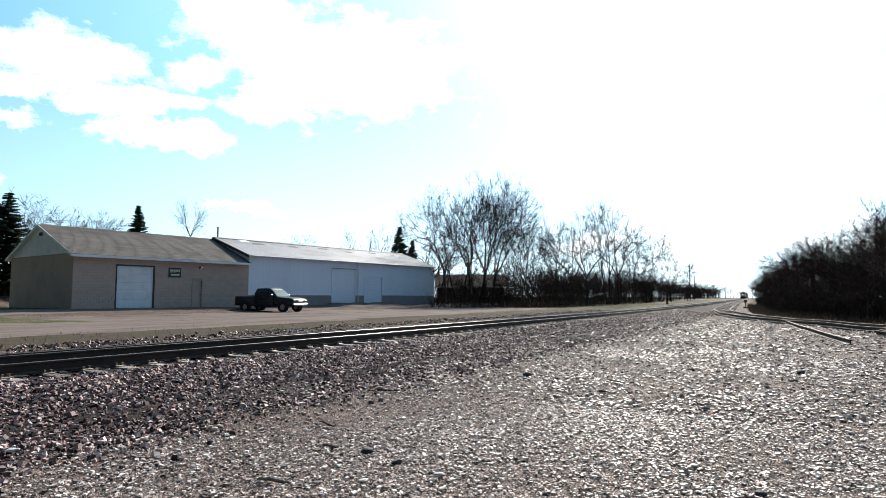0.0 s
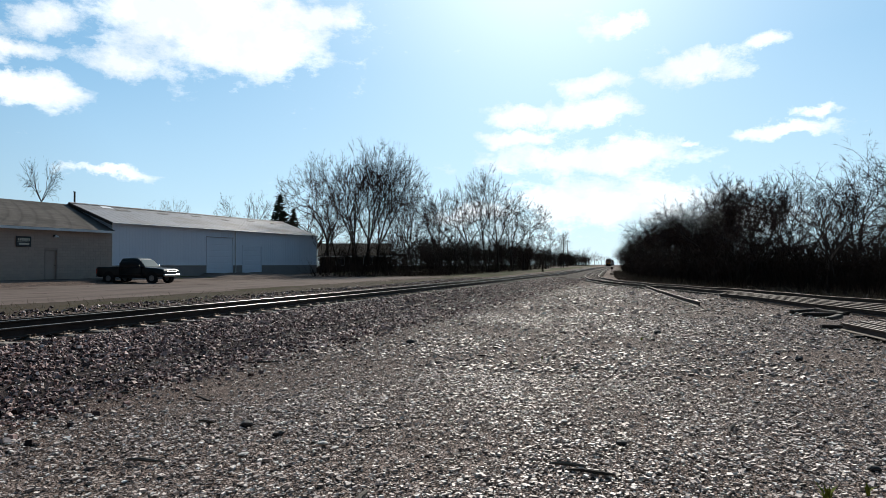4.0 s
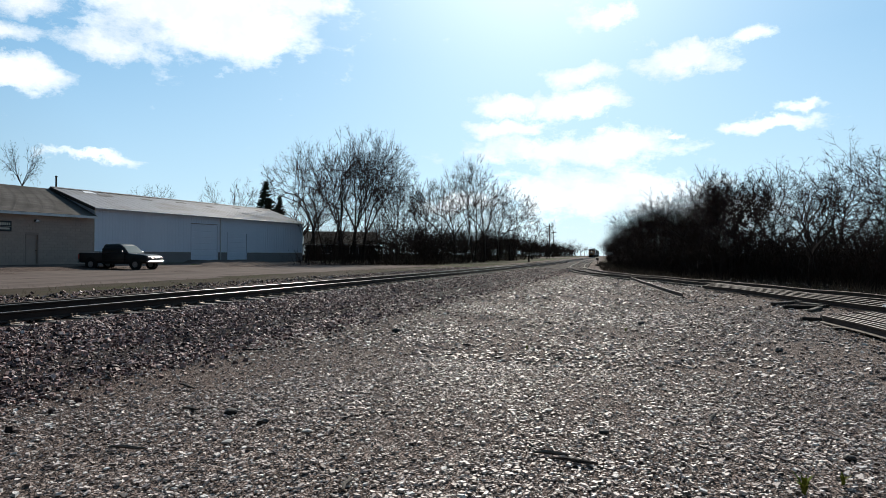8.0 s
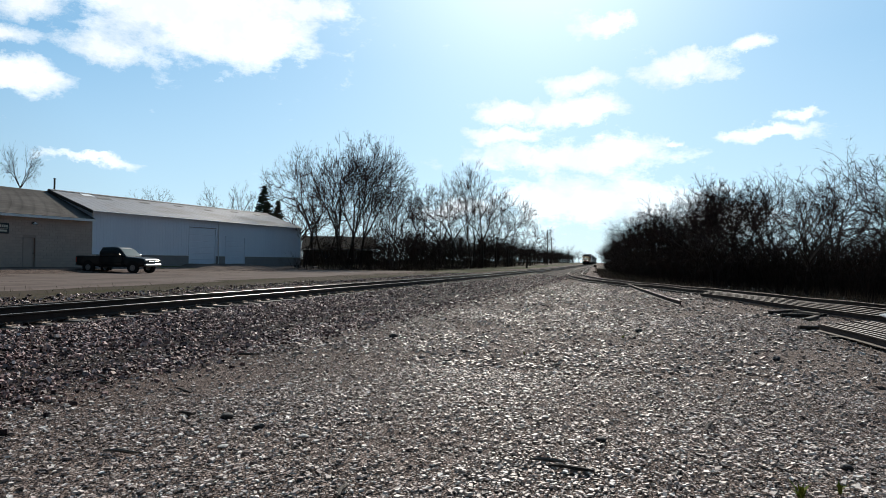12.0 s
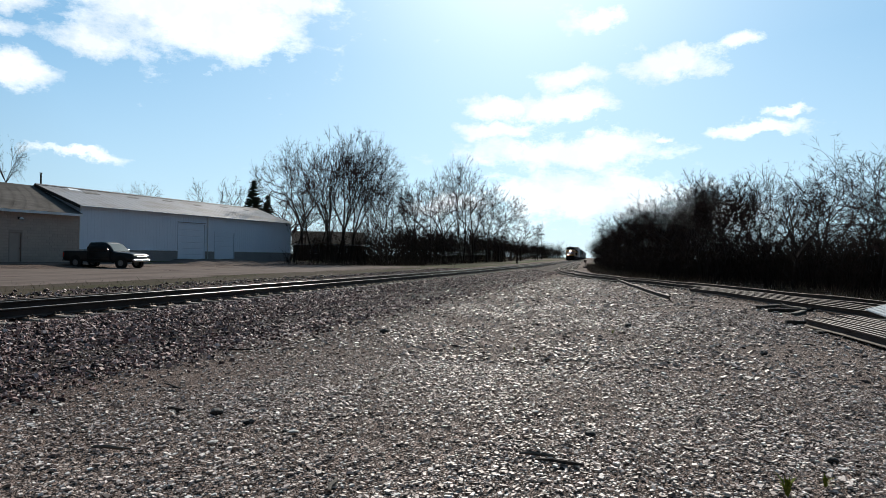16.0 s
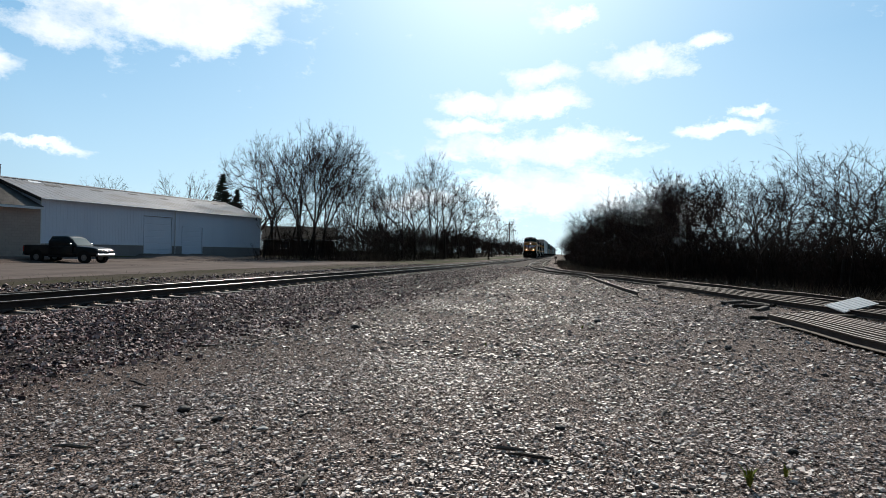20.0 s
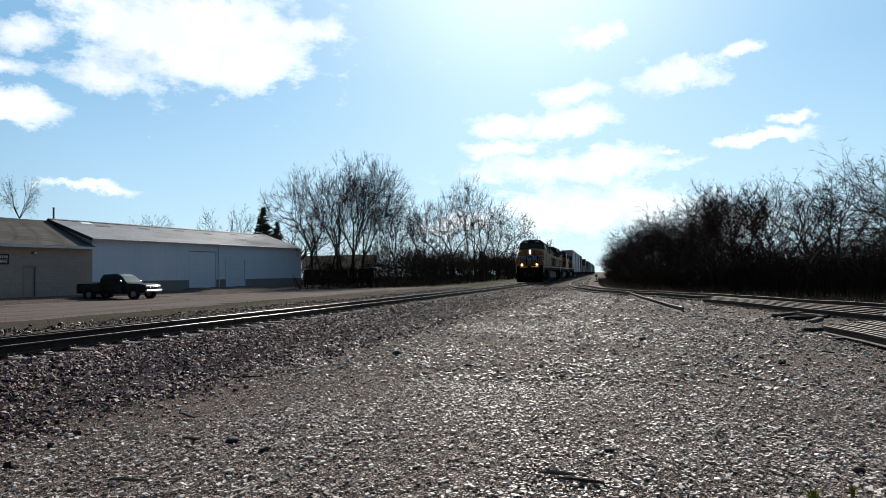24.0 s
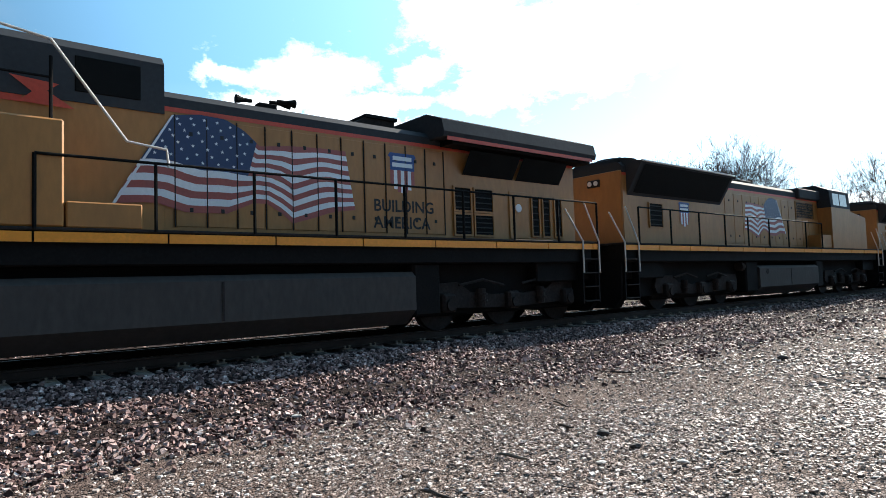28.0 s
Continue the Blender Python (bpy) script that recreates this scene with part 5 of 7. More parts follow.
lying_rail(-0.88, 40.2, 1.35, 25.2, 0.0, "single rusty rail length lying on the gravel")
for _k in range(4):
    lying_rail(2.5 + 0.17 * _k, 30.4 + 0.3 * _k, 8.6 + 0.17 * _k, 11.5 + 0.3 * _k, 0.02, "long rusty spare rail beside the siding")
for _k in range(9):
    lying_rail(4.0 + 0.165 * _k, 16.8 - 0.2 * (_k % 3) + 0.17 * _k, 5.35 + 0.165 * _k, 4.6 - 0.3 * (_k % 2), 0.04, "rusty rail in a flat stack on the gravel")
for _y in (15.6, 10.5, 6.0):
    _o = thing("bearer", "dark timber bearer under the stacked rails", "timber", pose(4.75 + 0.1 * (16 - _y), _y, float(ground_z(4.75, _y)) + 0.02, 0, 0, 4))
    part("beam", Shape().box(-0.9, 1.0, -0.1, 0.1, -0.1, 0.035, 0.01), DARKWOOD, _o)


def small_things():
    rnd = random.Random(3)
    ob = thing("white_panel", "weathered white ribbed panel lying propped on timbers", "panel", pose(6.5, 18.9, 0.37, 0, 0, -59.5) @ pose(0, 0, 0, 10.5, 0, 0) @ pose(0, 0, 0, 0, 13.3, 0))
    part("sheet", Shape().box(-0.3, 0.3, -0.6, 0.6, -0.012, 0.012), PALE, ob)
    for k in range(8):
        part("rib", Shape().box(-0.29, 0.29, -0.57 + k * 0.15, -0.53 + k * 0.15, 0.011, 0.02), PALE, ob)
    for x, y, l, turn, mat, lab in ((4.6, 21.4, 1.2, 12, DARKWOOD, "dark broken tie lying on gravel"), (6.6, 19.0, 1.6, 100, DARKWOOD, "dark tie under the white panel"), (4.7, 20.6, 0.9, 60, OLDWOOD, "grey broken plank on the gravel"),
                                   (3.95, 17.6, 0.5, 10, DARKWOOD, "dark block of timber beside the rails"), (4.9, 22.0, 0.7, 130, OLDWOOD, "short grey plank on the gravel"), (6.0, 18.2, 1.3, 15, OLDWOOD, "grey plank beside the stacked rails"),
                                   (4.3, 22.6, 1.4, 50, DARKWOOD, "dark broken tie by the spare rails")):
        o = thing("timber", lab, "timber", pose(x, y, float(ground_z(x, y)) + 0.05, rnd.uniform(-4, 4), rnd.uniform(-3, 3), turn), group="loose timbers")
        part("beam", Shape().box(-l / 2, l / 2, -0.08, 0.08, -0.06, 0.05, 0.02), mat, o)
        part("split_end", Shape().prism([(l / 2 - 0.02, -0.08), (l / 2 + 0.16, -0.02), (l / 2 + 0.05, 0.03), (l / 2 + 0.12, 0.08), (l / 2 - 0.02, 0.09)], -0.05, 0.08, "z"), mat, o)
    # sticks and odd stones on the yard
    for k in range(26):
        if k < 3:
            x, y, l = ((-3.94, 3.95, 0.34), (-6.1, 8.6, 0.5), (-5.2, 6.1, 0.4))[k]
        else:
            az, r = radians(rnd.uniform(-16, 62)), rnd.uniform(4.2, 15)
            x, y, l = -math.sin(az) * r, math.cos(az) * r, rnd.uniform(0.12, 0.42)
            if x < -7.2:
                continue
        a = rnd.uniform(0, 3.14) if k else radians(10)
        o = thing("stick", "short dark weathered stick on the gravel", "stick", pose(x, y, float(ground_z(x, y)) + 0.035, rnd.uniform(-4, 4), 0, math.degrees(a)), group="sticks")
        part("splinter", Shape().tube([(-l / 2, 0, 0), (-l / 6, 0.012, 0.006), (l / 5, -0.01, 0.004), (l / 2, 0.008, 0)], [0.008, 0.017, 0.015, 0.005], 6), DARKWOOD if k % 3 else OLDWOOD, o)
    for x, y, s, mat, lab in ((-6.88, 3.32, 0.06, CLAY, "white stone among the ballast"), (-2.86, 4.88, 0.045, CLAY, "pale flat stone on the yard"), (-0.94, 6.35, 0.04, CLAY, "pale flat stone on the yard"), (-3.3, 4.35, 0.045, CLAY, "pale flat stone on the yard"),
                              (1.51, 5.57, 0.045, CHAR, "dark round lump on the yard"), (-0.35, 5.7, 0.045, CHAR, "dark lump of stone on the yard"), (2.1, 11.5, 0.08, CHAR, "dark lump of stone on the yard"), (-0.1, 15.2, 0.1, CHAR, "dark lump of stone on the yard"),
                              (-4.9, 11.9, 0.09, CHAR, "dark lump of stone on the yard"), (-3.9, 5.2, 0.06, CHAR, "dark lump of stone on the yard"), (-3.4, 5.0, 0.05, CHAR, "dark lump of stone on the yard")):
        bm = bmesh.new()
        bmesh.ops.create_icosphere(bm, subdivisions=2, radius=1)
        for v in bm.verts:
            v.co *= 1 + 0.28 * noise.noise(v.co * 1.7 + Vector((x, y, 0)))
            v.co = Vector((v.co.x * s * 1.1, v.co.y * s * 0.8, v.co.z * s * (0.32 if mat is CLAY else 0.6)))
        me = bpy.data.meshes.new("stone")
        bm.to_mesh(me)
        bm.free()
        me.materials.append(mat)
        o = new("stone", me)
        o.matrix_basis = pose(x, y, float(ground_z(x, y)) + s * 0.35 + 0.012, 0, 0, rnd.uniform(0, 90))
        tagged(o, lab, "stone", "odd stones")


small_things()

# ---- houses and sheds on the rise beyond the lawn ----
SIDING_BLUE = surface("pale_blue_siding", (0.72, 0.76, 0.80), 0.7, vary=0.05, grain=20, stains=0.8, bump=0.05)
ROOF_GREY = surface("grey_brown_roof", (0.075, 0.066, 0.06), 0.92, vary=0.2, grain=20, stains=0.6, bump=0.2, spec=0.08)
ROOF_DARK = surface("dark_roof", (0.028, 0.025, 0.023), 0.9, vary=0.2, grain=20, stains=0.6, bump=0.2, spec=0.08)
NAVY = surface("navy_steel_paint", (0.015, 0.025, 0.07), 0.5, vary=0.15, grain=10, stains=1)


def bearing(az, r, z=None):
    x, y = -math.sin(radians(az)) * r, math.cos(radians(az)) * r
    return Vector((x, y, float(ground_z(x, y)) if z is None else z))


def house(name, label, az, r, length, depth, wall_h, rise, wall_mat, roof_mat, turn, gable_front=False, windows=(), door=None):
    """A gabled building, its long side across the line of sight: x to the right, y away."""
    p = bearing(az, r)
    ob = thing(name, label, "house" if "house" in name else "shed", pose(p.x, p.y, p.z, 0, 0, az + turn))
    L, D, h = length, depth, wall_h
    part("wall", Shape().box(-L / 2, L / 2, 0, 0.15, -0.5, h), wall_mat, ob)
    part("back_wall", Shape().box(-L / 2, L / 2, D - 0.15, D, -0.5, h), wall_mat, ob)
    for x in (-L / 2, L / 2 - 0.15):
        part("end_wall", Shape().prism([(0.15, -0.5), (D - 0.15, -0.5), (D - 0.15, h), (D / 2, h + rise - 0.05), (0.15, h)], x, x + 0.15, "x"), wall_mat, ob)
    k = int(h / 0.22)
    for i in range(k):
        part("siding_board", Shape().prism([(-0.03, i * 0.22), (-0.03, i * 0.22 + 0.02), (0, i * 0.22 + 0.21), (0, i * 0.22)], -L / 2, L / 2, "x"), wall_mat, ob)
    slope = rise / (D / 2)
    for s in (0, 1):
        y = (lambda d: d) if not s else (lambda d: D - d)
        part("roof_slope", Shape().prism([(y(-0.4), h - 0.4 * slope), (y(D / 2), h + rise), (y(D / 2), h + rise + 0.12), (y(-0.4), h - 0.4 * slope + 0.12)], -L / 2 - 0.3, L / 2 + 0.3, "x"), roof_mat, ob)
    part("fascia", Shape().box(-L / 2 - 0.3, L / 2 + 0.3, -0.44, -0.4, h - 0.4 * slope - 0.06, h - 0.4 * slope + 0.12), WHITE, ob)
    for x, z, w, t in windows:
        wd = part("window", Shape().box(x - w / 2 - 0.07, x + w / 2 + 0.07, -0.06, 0.0, z - 0.07, z + t + 0.07, 0.01), WHITE, ob)
        part("pane", Shape().box(x - w / 2, x + w / 2, -0.07, -0.05, z, z + t), glass("house_glass"), wd)
    if door:
        dr = part("door", Shape().box(door - 0.45, door + 0.45, -0.05, 0.02, 0, 2.0, 0.01), WHITE, ob)
        part("knob", Shape().disc((door + 0.35, -0.08, 1.0), (0, 1, 0), 0.03, 0.06, 10), DULL, dr)
    return ob


def village():
    house("garden_shed", "white sided garden shed with a small dark window", 79.9, 60, 5.4, 4.0, 2.75, 0.55, SIDING_BLUE, ROOF_DARK, 0, windows=((0.7, 1.45, 1.1, 0.55),), door=-1.8)
    house("long_house", "long low pale house with a grey-brown roof", 73.7, 82, 10.5, 7.0, 2.6, 1.2, SIDING_BLUE, ROOF_GREY, 0, windows=((-2.5, 1.0, 1.4, 0.9), (2.0, 1.0, 0.9, 0.9)))
    house("low_shed", "low pale shed with a dark roof", 70.6, 74, 6.3, 4.2, 1.85, 0.85, SIDING_BLUE, ROOF_DARK, 4)
    house("gabled_house", "pale house with a dark brown roof behind the sheds", 68.6, 96, 9.0, 8.0, 2.6, 2.0, SIDING_BLUE, ROOF_DARK, 12, windows=((0.0, 1.0, 1.0, 1.0),))
    house("distant_house", "dark-roofed house behind bare trees", 27.5, 92, 10.0, 8.0, 2.4, 1.8, DARKWOOD, ROOF_DARK, 0, windows=((-2, 1.0, 1.2, 1.0), (2, 1.0, 1.2, 1.0)))
    house("brown_house", "dark house under the old trees", 80.5, 92, 9.0, 7.0, 3.0, 2.0, GREY_BASE, ROOF_DARK, 0)
    p = bearing(67.3, 60)
    d = thing("dumpster", "dark blue steel dumpster beside the lawn", "dumpster", pose(p.x, p.y, p.z, 0, 0, 67))
    part("bin", Shape().prism([(-0.8, 0.15), (0.7, 0.15), (0.9, 1.3), (-0.8, 1.45)], -1.3, 1.3, "x"), NAVY, d)
    part("lid", Shape().box(-1.32, 1.32, -0.82, 0.92, 1.38, 1.45, 0.02), ROOF_DARK, d)
    part("mark", Shape().box(-0.3, 0.3, -0.83, -0.8, 0.6, 1.0), WHITE, d)
    rnd = random.Random(12)
    p = bearing(70.7, 58)
    b = thing("brush_pile", "dark heap of cut branches and scrap on the lawn edge", "brush pile", pose(p.x, p.y, p.z, 0, 0, 70))
    part("core", Shape().box(-1.4, 1.4, -0.6, 0.7, 0.0, 0.95, 0.3), ROOF_DARK, b)
    for k in range(70):
        x, y, z, a = rnd.uniform(-1.9, 1.7), rnd.uniform(-0.9, 0.7), rnd.uniform(0.1, 1.25), rnd.uniform(0, 6.28)
        l = rnd.uniform(0.5, 1.3)
        part("branch", Shape().tube([(x, y, z), (x + math.cos(a) * l * 0.5, y + math.sin(a) * l * 0.3, z + rnd.uniform(0, 0.3)), (x + math.cos(a) * l, y + math.sin(a) * l * 0.6, z + rnd.uniform(-0.2, 0.4))], [0.03, 0.02, 0.006], 5), BARK, b)
    p = bearing(72.4, 56.5)
    t = thing("wood_crate", "low brown wooden crate by the brush heap", "crate", pose(p.x, p.y, p.z, 0, 0, 74))
    for k in range(5):
        part("slat", Shape().box(-0.9, 0.9, -0.02, 0.02, 0.05 + 0.15 * k, 0.17 + 0.15 * k), OLDWOOD, t)
    part("top", Shape().box(-0.95, 0.95, -0.05, 0.8, 0.8, 0.86, 0.01), OLDWOOD, t)
    for az in (75.2, 74.4, 73.6):
        p = bearing(az, 50)
        f = thing("fence_post", "thin dark fence post on the lawn", "post", pose(p.x, p.y, p.z, rnd.uniform(-3, 3), rnd.uniform(-3, 3), 0), group="fence posts")
        part("post", Shape().tube([(0, 0, -0.1), (0.02, 0, 0.6), (0, 0, 1.25)], [0.05, 0.045, 0.04], 7), DARKWOOD, f)
    for az, r, h in ((68.05, 120, 13.5), (8.35, 190, 10.5), (8.0, 240, 10.5), (52.0, 130, 9.0)):
        p = bearing(az, r)
        u = thing("utility_pole", "tall wooden utility pole with a crossarm", "pole", pose(p.x, p.y, p.z, 0, 0, az), group="utility poles")
        part("mast", Shape().tube([(0, 0, -0.2), (0, 0, h)], [0.16, 0.1], 8), BARK, u)
        part("crossarm", Shape().box(-1.1, 1.1, -0.06, 0.06, h - 0.9, h - 0.76), BARK, u)
        for x in (-0.95, -0.4, 0.4, 0.95):
            part("insulator", Shape().tube([(x, 0, h - 0.76), (x, 0, h - 0.6)], 0.05, 6), PALE, u)
    # white box added for a distant glint, and switch stand far up the line
    x = float(siding_x(150)) + 4.6
    c = thing("signal_cabinet", "small white box on a post standing in for a bright glint far up the line", "cabinet", pose(x, 150, float(ground_z(x, 150))))
    part("post", Shape().box(-0.1, 0.1, -0.1, 0.1, 0, 1.6), BARK, c)
    part("box", Shape().box(-0.9, 0.9, -0.3, 0.3, 1.6, 2.3, 0.03), PALE, c)
    x = float(siding_x(96)) + 2.3
    c = thing("switch_stand", "dark iron switch stand beside the siding", "switch stand", pose(x, 96, float(ground_z(x, 96))))
    part("base", Shape().box(-0.3, 0.3, -0.25, 0.25, 0, 0.2, 0.02), RUST, c)
    part("mast", Shape().tube([(0, 0, 0.2), (0, 0, 1.0)], 0.05, 8), RUST, c)
    part("target", Shape().box(-0.2, 0.2, -0.01, 0.01, 0.8, 1.15), RUST, c)
    part("lever", Shape().tube([(0.1, 0, 0.4), (0.6, 0, 0.15)], 0.025, 6), RUST, c)


village()


def weeds():
    """A few green shoots in the gravel."""
    rnd = random.Random(6)
    green = surface("yellow_green_weed", (0.16, 0.19, 0.03), 0.8, vary=0.3, grain=30, stains=4, bump=0.0, spec=0.1)
    for x, y, h, n in ((1.0, 4.66, 0.13, 26), (1.3, 4.95, 0.08, 14), (-1.9, 10.4, 0.07, 12), (-0.4, 13.6, 0.08, 12)):
        o = thing("weed_tuft", "small yellow-green weed sprouting from the gravel", "weed", pose(x, y, float(ground_z(x, y)) + 0.01, 0, 0, 0), group="weeds in the gravel")
        for k in range(n):
            a, lean, t = rnd.uniform(0, 6.28), rnd.uniform(0.1, 0.8), h * rnd.uniform(0.5, 1.1)
            d = Vector((math.cos(a), math.sin(a), 0))
            w = Vector((-d.y, d.x, 0)) * 0.006
            p0, p1, p2 = d * 0.01, d * (t * lean * 0.4) + Vector((0, 0, t * 0.7)), d * (t * lean) + Vector((0, 0, t))
            part("leaf", Shape().add([p0 - w * 0.4, p0 + w * 0.4, p1 + w * 1.5, p1 - w * 1.5, p2], [(0, 1, 2, 3), (3, 2, 4)]), green, o)


weeds()

# ---- the train ----
SPEED, FRONT_AT = 19.27, 27.5     # metres a second; when the leading sill is at FRONT_Y
FRONT_Y = 1.25


def line_pose(y):
    return pose(float(track_x(y)), y, RAIL_TOP, 0, 0, track_turn(y))


CONSIST = []      # (thing, metres behind the leading sill)

YELLOW = surface("dusty_yellow_paint", (0.37, 0.165, 0.042), 0.5, vary=0.12, grain=9, stains=0.7, bump=0.04, tone2=(0.28, 0.132, 0.038), streak=(1, 1, 0.35))
GREYP = surface("grey_roof_paint", (0.042, 0.045, 0.05), 0.72, vary=0.12, grain=12, stains=0.8, bump=0.04, spec=0.12)
BLACK = surface("black_underframe", (0.008, 0.0075, 0.0075), 0.8, vary=0.3, grain=20, stains=2, bump=0.2, spec=0.12)
GRIME = surface("grimy_truck_steel", (0.032, 0.027, 0.025), 0.8, 0.1, vary=0.35, grain=18, stains=3, bump=0.25, spec=0.12)
TANKP = surface("dark_grey_tank_paint", (0.06, 0.055, 0.052), 0.6, vary=0.15, grain=10, stains=1.0, bump=0.06, streak=(1, 1, 0.4), spec=0.12)
REDP = surface("red_stripe_paint", (0.55, 0.07, 0.035), 0.5, vary=0.12, grain=20, stains=2)
ORANGE = surface("orange_sill_stripe", (0.8, 0.29, 0.02), 0.5, vary=0.12, grain=20, stains=2)
BLUEP = surface("blue_paint", (0.02, 0.06, 0.22), 0.5, vary=0.1, grain=20, stains=3)
DEEPBLUE = surface("deep_blue_paint", (0.025, 0.045, 0.115), 0.5, vary=0.1, grain=20, stains=3)
FLAGRED = surface("faded_red_paint", (0.33, 0.085, 0.07), 0.5, vary=0.1, grain=20, stains=2)
PAINTW = surface("white_mark_paint", (0.72, 0.74, 0.76), 0.5, vary=0.06, grain=20, stains=3)
INK = surface("black_letter_paint", (0.012, 0.012, 0.012), 0.7, vary=0.1)
RAILW = surface("pale_grab_iron", (0.62, 0.60, 0.56), 0.45, vary=0.1, grain=30, stains=4)
SCREEN = surface("dark_screen", (0.006, 0.006, 0.006), 0.8, vary=0.3, grain=120, stains=3, bump=0.4, spec=0.12)
GLASS = glass("dark_cab_glass")
BEAM = glow("lit_headlamp", (1.0, 0.84, 0.6), 160.0)
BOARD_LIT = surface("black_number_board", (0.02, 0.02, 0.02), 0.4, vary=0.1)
SIDE = Matrix(((0, 0, 1, 0), (1, 0, 0, 0), (0, 1, 0, 0), (0, 0, 0, 1)))     # text plane to the side facing the yard


def side_m(l, z, x):
    return Matrix.Translation((x, l, z)) @ SIDE


def bogie(ob, at, axles=3, gap=1.95, r=0.53):
    """A truck with its wheels, side frames and springs."""
    w = (axles - 1) / 2 * gap
    bg = part("truck_frame", Shape().box(-0.85, 0.85, at - w - 0.55, at + w + 0.55, 0.62, 0.86, 0.05), BLACK, ob)
    for s in (-1, 1):
        out = [(at - w - 0.62, 0.72), (at - w - 0.5, 0.98), (at - w + 0.35, 1.02), (at - w + 0.7, 0.8), (at - 0.5, 0.72), (at + 0.5, 0.72), (at + w - 0.7, 0.8), (at + w - 0.35, 1.02), (at + w + 0.5, 0.98), (at + w + 0.62, 0.72),
               (at + w + 0.5, 0.5), (at + w - 0.5, 0.46), (at + 0.45, 0.42), (at - 0.45, 0.42), (at - w + 0.5, 0.46), (at - w - 0.5, 0.5)]
        part("side_frame", Shape().prism(out, s * 1.06 - 0.07, s * 1.06 + 0.07, "x"), GRIME, bg)
        for k in range(axles):
            y = at - w + k * gap
            part("journal_box", Shape().box(s * 1.2 - 0.13, s * 1.2 + 0.09, y - 0.19, y + 0.19, 0.38, 0.78, 0.05).disc((s * 1.3, y, 0.54), (1, 0, 0), 0.12, 0.06, 14), GRIME, bg)
            if k < axles - 1:
                part("spring", Shape().tube([(s * 1.17, y + gap / 2, 0.48), (s * 1.17, y + gap / 2, 0.86)], 0.11, 10).disc((s * 1.17, y + gap / 2, 0.6), (0, 0, 1), 0.15, 0.05, 12).disc((s * 1.17, y + gap / 2, 0.74), (0, 0, 1), 0.15, 0.05, 12), GRIME, bg)
                part("brake_rod", Shape().tube([(s * 1.22, y + 0.3, 0.95), (s * 1.24, y + gap / 2, 1.06), (s * 1.22, y + gap - 0.3, 0.92)], 0.03, 8), GRIME, bg)
    for k in range(axles):
        y = at - w + k * gap
        sh = Shape().tube([(-0.8, y, r), (0.8, y, r)], 0.09, 10)
        for s in (-1, 1):
            sh.disc((s * 0.755, y, r), (1, 0, 0), r, 0.13, 28).disc((s * 0.69, y, r), (1, 0, 0), r + 0.028, 0.03, 28).disc((s * 0.84, y, r), (1, 0, 0), 0.16, 0.06, 16)
        part("wheelset", sh, GRIME, bg)


